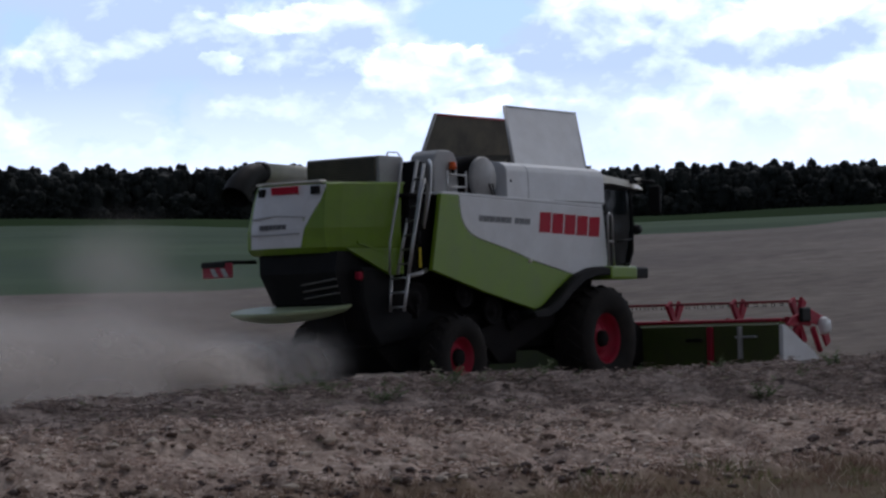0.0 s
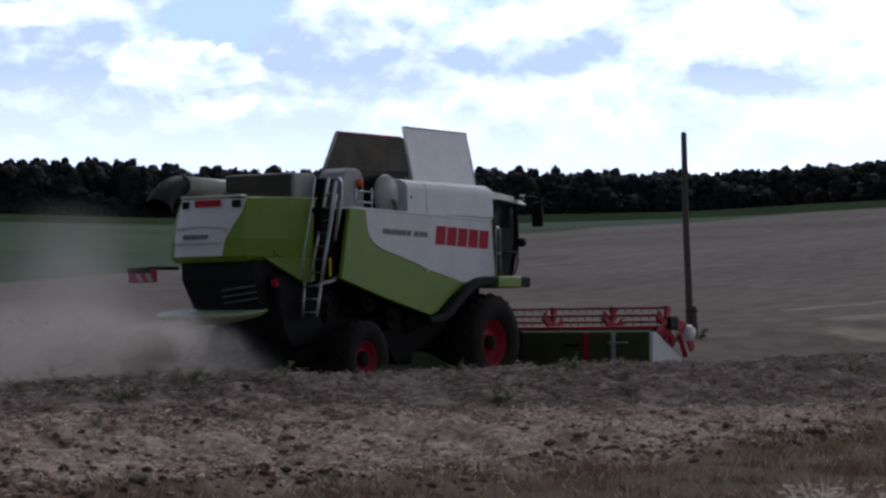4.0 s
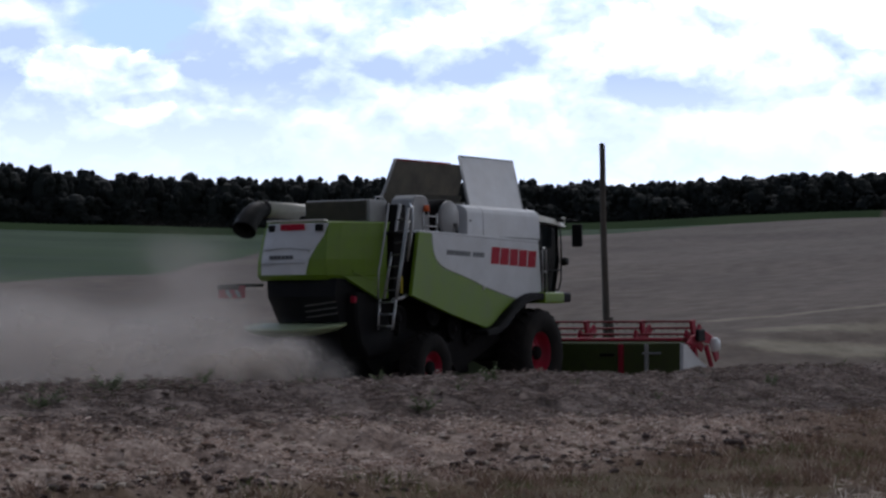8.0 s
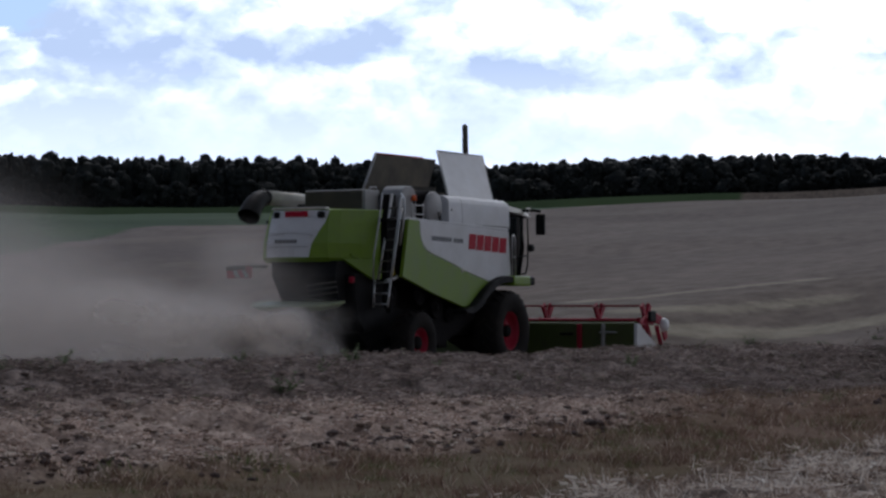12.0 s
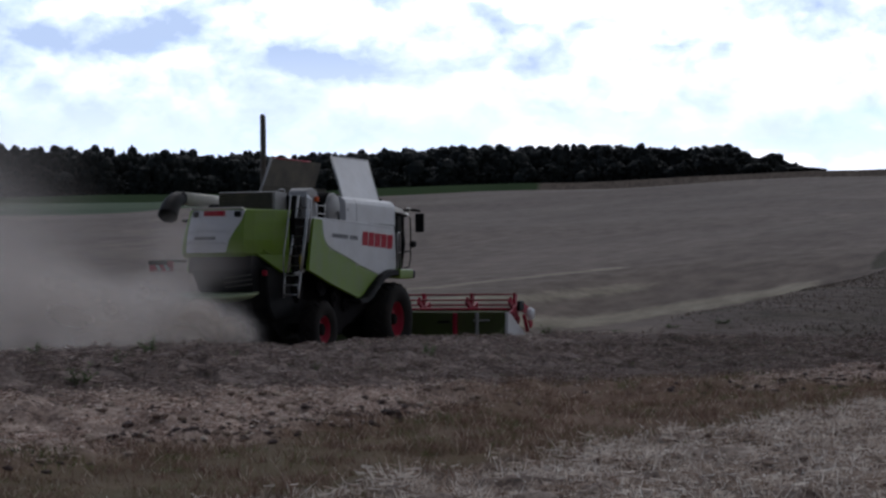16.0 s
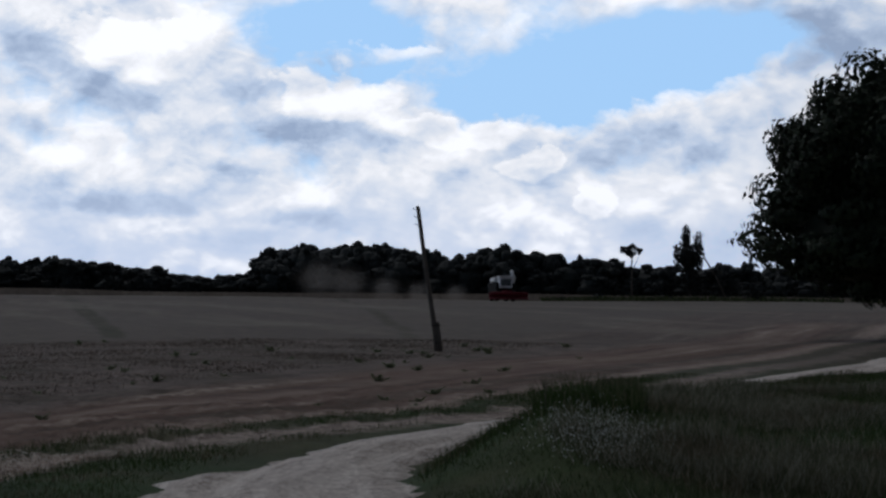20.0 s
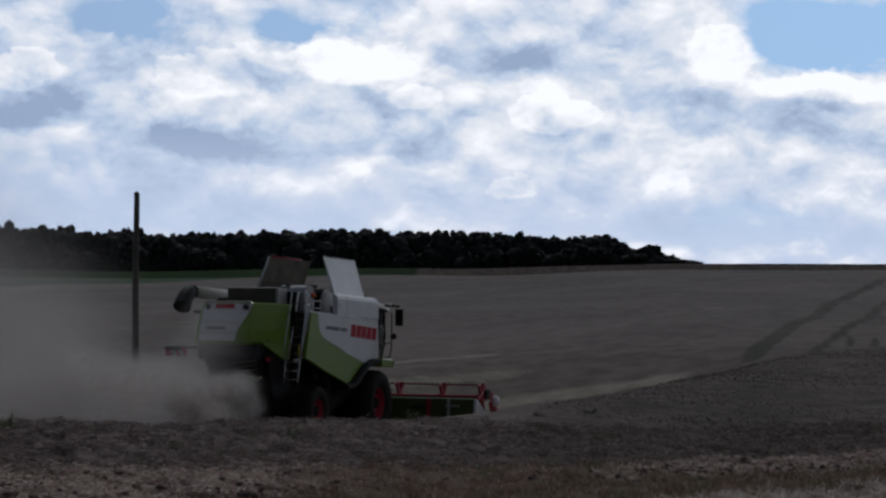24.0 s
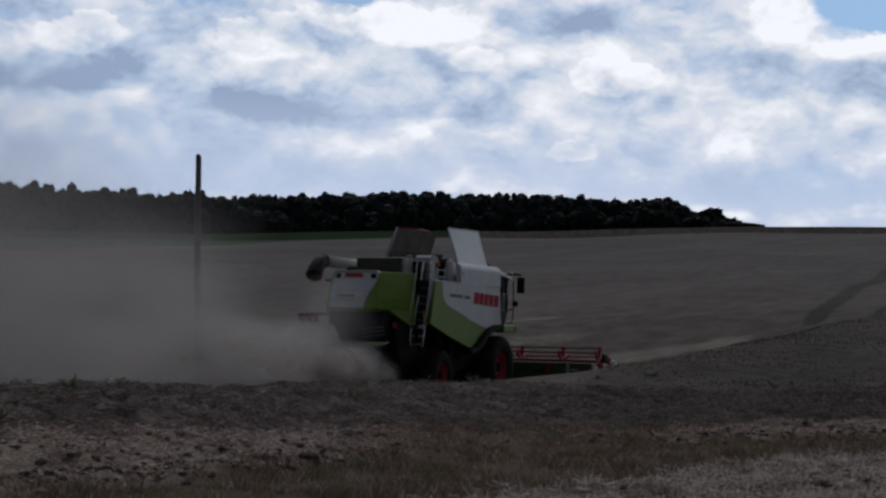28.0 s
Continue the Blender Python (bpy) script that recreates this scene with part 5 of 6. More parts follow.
STRAW = blade_material("loose_straw", [(0.0, (0.16, 0.10, 0.08)), (0.3, (0.46, 0.37, 0.30)), (0.6, (0.76, 0.67, 0.58)), (1.0, (0.92, 0.87, 0.79))], patch=[(0.0, (0.10, 0.062, 0.048)), (0.5, (0.38, 0.28, 0.22)), (1.0, (0.78, 0.68, 0.58))])
CHAFF = blade_material("broken_straw", [(0.0, (0.17, 0.11, 0.092)), (0.4, (0.48, 0.36, 0.30)), (0.8, (0.74, 0.61, 0.53)), (1.0, (0.90, 0.82, 0.74))], patch=[(0.0, (0.10, 0.062, 0.053)), (0.5, (0.34, 0.235, 0.195)), (1.0, (0.70, 0.56, 0.48))])
STUBBLE = blade_material("grey_stubble", [(0.0, (0.10, 0.075, 0.068)), (0.45, (0.22, 0.172, 0.155)), (0.85, (0.37, 0.30, 0.27)), (0.93, (0.55, 0.47, 0.42)), (1.0, (0.08, 0.10, 0.04))], patch=[(0.0, (0.05, 0.042, 0.034)), (0.6, (0.16, 0.122, 0.108)), (0.95, (0.34, 0.27, 0.235)), (1.0, (0.10, 0.13, 0.05))])
DRYGRASS = blade_material("dry_grass", [(0.0, (0.10, 0.055, 0.042)), (0.5, (0.22, 0.14, 0.105)), (0.86, (0.33, 0.235, 0.18)), (1.0, (0.70, 0.60, 0.50))], patch=[(0.0, (0.07, 0.10, 0.03)), (0.6, (0.15, 0.18, 0.07)), (0.92, (0.22, 0.22, 0.12)), (1.0, (0.62, 0.55, 0.43))], spread=1.5)
GRASS = blade_material("verge_grass", [(0.0, (0.012, 0.026, 0.007)), (0.5, (0.026, 0.050, 0.012)), (0.88, (0.05, 0.078, 0.024)), (1.0, (0.13, 0.12, 0.07))], patch=[(0.0, (0.034, 0.034, 0.018)), (0.6, (0.090, 0.078, 0.050)), (1.0, (0.24, 0.20, 0.15))])
WEED = blade_material("weed_leaf", [(0.0, (0.09, 0.12, 0.06)), (0.6, (0.15, 0.19, 0.10)), (1.0, (0.27, 0.30, 0.19))], through_light=0.6)

def tufts(x, y, size, seed, lo=-0.2, hi=0.3):
    """Chance of a blade where the litter lies in heaps of about this size."""
    return 0.12 + 0.88 * step01(value_noise(x / size, y / size, seed) + 0.6 * value_noise(x * 2.3 / size, y * 2.3 / size, seed + 1), lo, hi)


def heaped(a, b, size, seed, soft=0.4):
    inner = band(a, b, soft)
    return lambda x, y, w: inner(x, y, w) * tufts(x, y, size, seed)


def unbroken(x, y):
    """The straw row thins out over a stretch of the field."""
    az = np.degrees(np.arctan2(x, y))
    return 1 - 0.93 * step01(az, 7.0, 9.5) * (1 - step01(az, 14.5, 17))


x, y = scatter(900000, -20, 40, 13, 42, lambda x, y, w: heaped(-1.2, 6.2, 0.42, 61)(x, y, w) * (0.35 + 0.65 * step01(value_noise(x * 1.1, y * 1.1, 64), -0.5, 0.2)))
up = RNG.random(len(x)) < 0.55
quads_object("straw_litter", np.concatenate([lying_straw(x[~up], y[~up], 0.095, 0.0065, 0.08), upright_blades(x[up], y[up], 0.125, 0.0065, 1.3)]), STRAW, "tangled pale straw lying on the near field", "straw")
x, y = scatter(800000, -20, 36, 14, 46, lambda x, y, w: heaped(9.5, 12.1, 0.38, 63)(x, y, w) * unbroken(x, y))
up = RNG.random(len(x)) < 0.4
quads_object("straw_litter", np.concatenate([lying_straw(x[~up], y[~up], 0.050, 0.0060, 0.06), upright_blades(x[up], y[up], 0.055, 0.0060, 1.3)]), CHAFF, "loose straw in a long pale row", "straw")
x, y = scatter(620000, -20, 38, 14, 46, lambda x, y, w: heaped(5.9, 9.7, 0.5, 65)(x, y, w) + (1 - unbroken(x, y)) * heaped(9.5, 12.5, 0.5, 65)(x, y, w) * 0.7)
quads_object("dry_grass", upright_blades(x, y, 0.085 * (1 + 0.7 * value_noise(x * 1.9, y * 1.9, 67)), 0.0060, 1.2), DRYGRASS, "strip of brown dry grass between the straw rows", "grass")
x, y = scatter(1000000, -20, 36, 18, 56, heaped(11.9, 20.5, 0.4, 69, 0.8))
up = RNG.random(len(x)) < 0.3
quads_object("field_stubble", np.concatenate([lying_straw(x[~up], y[~up], 0.085, 0.0075, 0.06), upright_blades(x[up], y[up], 0.07, 0.007, 1.2)]), STUBBLE, "grey-brown weedy stubble and straw on the bank", "stubble")


def verge(x, y, w):
    az = np.degrees(np.arctan2(x, y))
    return ((w < -0.9) + (w > 0.0) * (w < 1.7) * (az > 23) * 0.8) * (np.abs(line_distance(x, y, TRACK)) > 1.7 + 0.6 * RNG.random(len(x)))


x, y = scatter(300000, 20, 62, 22, 78, verge)
tuft = value_noise(x * 0.5, y * 0.5, 21) + 0.5 * value_noise(x * 1.7, y * 1.7, 24)
quads_object("verge_grass", upright_blades(x, y, np.where(line_distance(x, y, TRACK) < 0, 0.14, 0.11) * (1 + 0.6 * tuft), 0.007, 0.8), GRASS, "dark green grass verge beside the track", "grass")
x, y = scatter(240000, 45, 62, 28, 56, lambda x, y, w: (w < 0.3) * (line_distance(x, y, TRACK) < -2.4) * step01(value_noise(x * 0.3, y * 0.3, 22) + 0.4 * value_noise(x, y, 23), -0.1, 0.5))
quads_object("tall_grass", upright_blades(x, y, 0.24 * (1 + 0.7 * value_noise(x * 0.5, y * 0.5, 25)), 0.007, 0.9), blade_material("tall_grass", [(0.0, (0.04, 0.052, 0.026)), (0.5, (0.11, 0.115, 0.072)), (1.0, (0.32, 0.30, 0.25))], patch=[(0.0, (0.05, 0.048, 0.028)), (0.6, (0.12, 0.105, 0.07)), (1.0, (0.24, 0.21, 0.16))]), "tall seeding grass on the bank above the track", "grass")


def headland(x, y, w):
    az, d = np.degrees(np.arctan2(x, y)), np.hypot(x, y)
    clump = step01(value_noise(x * 0.22, y * 0.22, 51) + 0.5 * value_noise(x * 0.9, y * 0.9, 52), 0.0, 0.7)
    return step01(w, 12.5, 15) * step01(az, 12, 16) * (d < np.interp(az, HEAD_AZ, HEAD_D)) * (0.45 + 0.6 * clump)


x, y = scatter(240000, 12, 60, 40, 120, headland)
quads_object("headland_weeds", upright_blades(x, y, 0.060 * (1 + 0.6 * value_noise(x * 0.3, y * 0.3, 53)), 0.020, 1.7), blade_material("dry_weeds", [(0.0, (0.046, 0.042, 0.030)), (0.5, (0.10, 0.080, 0.064)), (1.0, (0.21, 0.165, 0.14))]), "low dark weeds over the headland", "weeds")
x, y = scatter(5200, 49.4, 52.0, 37, 43, lambda x, y, w: 0.15 + 0.85 * (value_noise(x * 0.7, y * 0.7, 33) > 0.1))
quads_object("tall_grass", upright_blades(x, y, 0.42, 0.008, 0.6), GRASS, "clump of tall dark grass beside the track", "grass")
x, y = scatter(5000, 49.6, 58, 352, 398, lambda x, y, w: 0.3 + 0.7 * (value_noise(x * 0.08, y * 0.08, 34) > 0))
quads_object("rough_grass", upright_blades(x, y, 0.7, 0.14, 1.0), blade_material("rough_grass", [(0.0, (0.018, 0.026, 0.011)), (1.0, (0.055, 0.068, 0.03))]), "rough green grass along the foot of the wood", "grass")
# a patch of pale flower heads on the bank
x, y = scatter(12000, 48.0, 54.0, 29.0, 37.0, lambda x, y, w: (line_distance(x, y, TRACK) < -2.6) * np.exp(-((np.degrees(np.arctan2(x, y)) - 51.0) / 1.1) ** 2 - ((np.hypot(x, y) - 32.8) / 1.2) ** 2))
fl = upright_blades(x, y, 0.34, 0.004, 0.4)
top = fl[:, 2:3, :]
s = 0.013
quads_object("pale_flowers", np.concatenate([top + np.array([[-s, 0, 0]]), top + np.array([[0, 0, -s]]), top + np.array([[s, 0, 0]]), top + np.array([[0, 0, s]])], 1)[:1000], blade_material("pale_flower", [(0.0, (0.20, 0.22, 0.18)), (1.0, (0.50, 0.52, 0.48))]), "small pale flower heads in the verge", "flowers")


def heap_mesh(name, x, y, lo, hi, flat, material, label, category):
    """Small uneven lumps, each of twenty faces, in one mesh."""
    base = bmesh.new()
    bmesh.ops.create_icosphere(base, subdivisions=1, radius=1.0)
    v = np.array([tuple(p.co) for p in base.verts])
    f = np.array([[q.index for q in p.verts] for p in base.faces])
    base.free()
    n = len(x)
    r = lo + (hi - lo) * RNG.random(n) ** 2.5
    a = RNG.uniform(0, math.tau, n)
    P = v[None] * (1 + RNG.uniform(-0.35, 0.35, (n, len(v), 1))) * np.stack([r * RNG.uniform(1.0, 1.7, n), r, r * flat], -1)[:, None]
    px = P[..., 0] * np.cos(a)[:, None] - P[..., 1] * np.sin(a)[:, None] + x[:, None]
    py = P[..., 0] * np.sin(a)[:, None] + P[..., 1] * np.cos(a)[:, None] + y[:, None]
    pz = P[..., 2] + (ground_arrays(x, y) + r * flat * 0.35)[:, None]
    F = (f[None] + (np.arange(n) * len(v))[:, None, None]).reshape(-1, 3)
    me = bpy.data.meshes.new(name)
    me.from_pydata(np.stack([px, py, pz], -1).reshape(-1, 3).tolist(), [], F.tolist())
    me.materials.append(material)
    return tagged(new(name, me), label, category, kind="stuff")


HEAP = blade_material("matted_straw", [(0.0, (0.10, 0.068, 0.054)), (0.3, (0.22, 0.16, 0.125)), (0.7, (0.42, 0.335, 0.27)), (1.0, (0.62, 0.54, 0.45))], 0.95, 0.0)
SOIL = surface("dark_soil", (0.080, 0.055, 0.050), 0.95, vary=0.35, bump=0.5)
x, y = scatter(70000, -20, 24, 15, 45, lambda x, y, w: 0.6 * np.exp(-((w - 9.75) / 0.38) ** 2) * (value_noise(x * 0.45, y * 0.45, 41) > -0.2) * unbroken(x, y) + 0.10 * step01(w, 9.6, 10.0) * (1 - step01(w, 10.6, 11.4)) * (value_noise(x * 0.8, y * 0.8, 42) > 0.1) * unbroken(x, y))
heap_mesh("soil_clods", x[:1300], y[:1300], 0.012, 0.055, 0.7, SOIL, "dark clods of soil along the straw row", "soil")
x, y = scatter(90000, -20, 36, 14, 46, lambda x, y, w: heaped(9.5, 12.1, 0.5, 63)(x, y, w) * unbroken(x, y))
heap_mesh("matted_straw", x[:5200], y[:5200], 0.010, 0.055, 0.6, HEAP, "matted lumps of straw in the pale row", "straw")
x, y = scatter(60000, -20, 40, 13, 42, heaped(-1.2, 6.2, 0.5, 61))
heap_mesh("matted_straw", x[:5200], y[:5200], 0.010, 0.060, 0.6, HEAP, "matted lumps of straw on the near field", "straw")
x, y = scatter(30000, -20, 40, 18, 62, heaped(12.8, 20.0, 1.1, 69, 0.8))
heap_mesh("stubble_tussocks", x[:3600], y[:3600], 0.010, 0.045, 0.5, blade_material("matted_stubble", [(0.0, (0.09, 0.070, 0.060)), (0.5, (0.19, 0.15, 0.13)), (0.9, (0.30, 0.245, 0.21)), (1.0, (0.09, 0.10, 0.05))], 0.95, 0.0), "low dull tussocks on the bank", "stubble")


# ---- weeds ----
def make_weed(seed, h, spread, stems=8, count=22, fat=0.28):
    rng = np.random.default_rng(seed)
    ob = empty("weed", "bushy green weed standing in the stubble", "weed", group="weeds in the stubble")
    bm = bmesh.new()
    leaves = []
    for k in range(stems):
        a, lean = rng.uniform(0, math.tau), rng.uniform(0.05, 0.75) * spread
        tall = h * (1.0 if k == 0 else rng.uniform(0.35, 0.85))
        top = Vector((math.cos(a) * lean, math.sin(a) * lean, tall))
        tube([(0, 0, -0.05), top * 0.5 + Vector((0, 0, 0.05)), top], 0.008, 4, bm, r_end=0.003)
        for j in range(count):                  # narrow leaves that point up and out
            f = rng.uniform(0.15, 1.0)
            p = top * f
            b, s = rng.uniform(0, math.tau), rng.uniform(0.06, 0.13) * (1.25 - 0.7 * f)
            out = Vector((math.cos(b), math.sin(b), rng.uniform(0.1, 1.3))) * s * 1.5
            side = Vector((-math.sin(b), math.cos(b), rng.uniform(-0.4, 0.4))) * s * fat
            leaves.append([p, p + out * 0.5 - side, p + out, p + out * 0.5 + side])
    tagged(part("stems", bm, WEED, ob), kind="stuff")
    lv = quads_object("leaves", np.array([[tuple(v) for v in q] for q in leaves]), WEED, "", "", kind="stuff")
    lv.parent = ob
    return ob


WEED_PLACES = [(7.68, 38.8, 0.45), (-0.67, 27.7, 0.42), (0.18, 29.7, 0.32), (-9.78, 24.7, 0.42), (-8.12, 26.6, 0.42), (-6.03, 28.6, 0.40), (9.41, 46.0, 0.35), (-1.65, 33.2, 0.32), (1.07, 34.2, 0.50),
               (14.84, 56.0, 0.40), (-11.2, 25.8, 0.45), (-5.0, 31.0, 0.22), (6.2, 40.0, 0.25), (-13.4, 24.5, 0.3), (8.3, 47.5, 0.35), (13.6, 54.0, 0.3), (5.0, 33.5, 0.22), (12.3, 52, 0.26), (3.2, 71.6, 0.95), (3.55, 71.2, 0.8), (4.15, 71.9, 0.7), (2.8, 71.8, 0.55), (-7.4, 27.2, 0.28), (-3.6, 30.4, 0.30), (3.1, 35.2, 0.25), (10.6, 49.0, 0.35), (11.5, 50.5, 0.30), (-12.2, 25.2, 0.30)]
weeds = [make_weed(40 + i, 1.0, 0.8) for i in range(4)]
for i, (az, d, h) in enumerate(WEED_PLACES):
    p = bearing(az, d)
    m = pose(p.x, p.y, ground_z(p.x, p.y) - 0.02, 0, 0, 67 * i)
    ob = weeds[i] if i < 4 else copy_thing(weeds[i % 4], m)
    ob.matrix_basis = m
    far = d > 50 and az > 8
    ob.scale = (h * 1.9, h * 1.9, h * 0.42) if far else (h * 1.4, h * 1.4, h * 0.72)
low_weeds = [make_weed(140 + i, 1.0, 0.9, 9, 60, 0.5) for i in range(2)]
wrng = np.random.default_rng(77)
SCATTERED = [(float(wrng.uniform(29, 51)), float(wrng.uniform(54, 112)), float(wrng.uniform(0.4, 1.0))) for k in range(56)]
for i, (az, d, h) in enumerate(SCATTERED + [(34.5, 62.0, 0.8), (39.6, 78.0, 0.7), (36.2, 60.0, 0.5), (42.0, 74, 0.6), (45.2, 86, 0.8), (48.3, 100, 0.9), (51.2, 68, 0.8), (33.0, 58, 0.5), (31.2, 56, 0.4), (28.5, 55, 0.4), (40.8, 92, 0.9), (50.2, 110, 1.0)]):
    p = bearing(az, d)
    m = pose(p.x, p.y, ground_z(p.x, p.y) - 0.05, 0, 0, 41 * i)
    ob = low_weeds[i] if i < 2 else copy_thing(low_weeds[i % 2], m)
    ob.matrix_basis = m
    ob.scale = (h * 0.62, h * 0.62, h * 0.30)
    tagged(ob, "dark leafy weed clump at the field's edge")


# ---- poles ----
def make_pole(az, d, height, lean, label, pegs=0, stub=0.9):
    p = bearing(az, d)
    ob = empty("utility_pole", label, "pole", group="old poles in the field")
    pts = [Vector((lean * k / 8 + 0.012 * math.sin(k), 0.01 * math.cos(k * 1.7), height * k / 8)) for k in range(9)]
    pts[0].z = -0.3
    part("shaft", tube(pts, 0.115, 12, r_end=0.085), TIMBER, ob, "weathered grey timber shaft")
    side = 0.16 if pegs else 0.15
    part("stub", tube([(side, -0.03, -0.3), (side + lean * stub / height * 0.5, -0.03, stub * 0.5), (side + lean * stub / height, -0.03, stub)], 0.10, 10, r_end=0.085), TIMBER, ob, "dark timber stub lashed to the foot")
    for z in (0.35, stub - 0.15):
        part("wire_band", tube([(side / 2 + lean * z / height + 0.20 * math.cos(a), 0.14 * math.sin(a) - 0.01, z) for a in [k * math.tau / 14 for k in range(15)]], 0.012, 5), DARK, ob)
    for k in range(pegs):
        z = height - 0.12 - 0.33 * k
        x0 = lean * z / height
        part("peg", tube([(x0 - 0.06, 0, z), (x0 - 0.20, 0, z + 0.02), (x0 - 0.21, 0, z + 0.10)], 0.018, 6), DARK, ob, "rusty insulator peg")
    part("cap", tube([(lean, 0, height - 0.02), (lean, 0, height + 0.05)], 0.09, 12, r_end=0.05), TIMBER, ob)
    ob.matrix_basis = pose(p.x, p.y, ground_z(p.x, p.y), 0, 0, -az)
    return ob


make_pole(3.88, 72.7, 6.22, -0.14, "upright weathered timber pole with a stub at its foot", 0, 0.95)
make_pole(47.08, 101.9, 6.2, -0.86, "leaning weathered timber pole with bare insulator pegs", 3, 1.25)


def make_stake():
    p = bearing(34.83, 53.8)
    ob = empty("broken_stake", "dark broken timber stake leaning out of the weeds", "stake")
    part("shaft", tube([(0.22, 0, -0.1), (-0.02, 0.03, 0.42), (-0.26, 0.02, 0.80)], 0.055, 7, r_end=0.04), BARK, ob)
    part("splinter", tube([(-0.24, 0.02, 0.74), (-0.36, 0.02, 0.86)], 0.03, 5, r_end=0.008), BARK, ob, "split end of the stake")
    ob.matrix_basis = pose(p.x, p.y, ground_z(p.x, p.y), 0, 0, -34.8)


def make_stalk():
    p = bearing(49.69, 36.4)
    ob = empty("dry_stalk", "tall dry plant stalk with a small branched head", "plant")
    part("stem", tube([(0, 0, -0.05), (0.01, 0, 0.25), (0.0, 0.01, 0.52)], 0.008, 5, r_end=0.004), BARK, ob)
    for a in (-0.9, -0.3, 0.4, 1.0):
        part("twig", tube([(0, 0.01, 0.40), (0.10 * math.sin(a), 0.01, 0.40 + 0.14 * math.cos(a))], 0.005, 4, r_end=0.002), BARK, ob)
    ob.matrix_basis = pose(p.x, p.y, ground_z(p.x, p.y), 0, 0, -49.7)


make_stake()
make_stalk()


# ---- woods ----
def leaf_material(name, lo, hi):
    m, t, b, co = principled(name)
    g = t.nodes.new("ShaderNodeNewGeometry").outputs["Random Per Island"]
    t.links.new(ramp(t, ma(t, "ADD", ma(t, "MULTIPLY", g, 0.7), ma(t, "MULTIPLY", noise_tex(t, co, 0.15, 4), 0.3)), [(0.15, lo), (0.85, hi)]), b.inputs["Base Color"])
    b.inputs["Roughness"].default_value = 0.75
    b.inputs["Specular IOR Level"].default_value = 0.2
    return m


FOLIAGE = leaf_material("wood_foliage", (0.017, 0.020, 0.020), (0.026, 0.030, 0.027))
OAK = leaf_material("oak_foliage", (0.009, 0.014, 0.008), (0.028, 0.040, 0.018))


def crown_leaves(centre, radii, n, size, lumps, rng, hollow=0.35, lump_size=(0.20, 0.36), askew=0.25):
    """Leaf clumps gathered in lumps over an uneven crown."""
    c, r = np.asarray(centre, float), np.asarray(radii, float)
    v = rng.normal(size=(lumps, 3))
    v /= np.linalg.norm(v, axis=1)[:, None]
    lump = v * rng.uniform(hollow, 0.86, (lumps, 1))
    lr = rng.uniform(*lump_size, lumps)
    k = rng.integers(0, lumps, n)
    w = rng.normal(size=(n, 3))
    w /= np.linalg.norm(w, axis=1)[:, None]
    p = c + (lump[k] + w * lr[k][:, None] * rng.uniform(0.55, 1.0, (n, 1))) * r
    w = w + askew * rng.normal(size=(n, 3))      # each clump lies along the crown's skin, a little askew
    w /= np.linalg.norm(w, axis=1)[:, None]
    a = np.cross(rng.normal(size=(n, 3)), w)
    a /= np.linalg.norm(a, axis=1)[:, None]
    b = np.cross(a, w)
    b /= np.linalg.norm(b, axis=1)[:, None] + 1e-9
    s = size * rng.uniform(0.5, 1.2, (n, 1))
    return np.stack([p - a * s, p - b * s * 0.7, p + a * s, p + b * s * 0.7], 1)


def crown_core(centre, radii, rings=7, sides=10):
    """The closed dark inside of a crown."""
    c, r = np.asarray(centre, float), np.asarray(radii, float)
    th, ph = np.linspace(0.02, math.pi - 0.02, rings), np.linspace(0, math.tau, sides + 1)
    g = c + np.stack([np.sin(th)[:, None] * np.cos(ph)[None], np.sin(th)[:, None] * np.sin(ph)[None], np.cos(th)[:, None] + 0 * ph[None]], -1) * r
    return np.stack([g[:-1, :-1], g[1:, :-1], g[1:, 1:], g[:-1, 1:]], 2).reshape(-1, 4, 3)


def lumpy_crown(centre, radii, lumps, n, size, rng):
    """A closed crown of rounded lumps, each with leaf clumps over its skin."""
    c, r = np.asarray(centre, float), np.asarray(radii, float)
    v = rng.normal(size=(lumps, 3))
    v[:, 2] = np.abs(v[:, 2]) * 0.9 - 0.15
    v /= np.linalg.norm(v, axis=1)[:, None]
    v = v * rng.uniform(0.45, 0.80, (lumps, 1))
    quads = []
    for p in v:
        size_l = rng.uniform(0.19, 0.30)
        quads.append(crown_core(c + p * r, r * size_l * (0.84, 0.84, 0.84), 6, 8))
        quads.append(crown_leaves(c + p * r, r * size_l, n // lumps, size, 9, rng, 0.8, (0.10, 0.28), 0.7))
    return np.concatenate(quads)


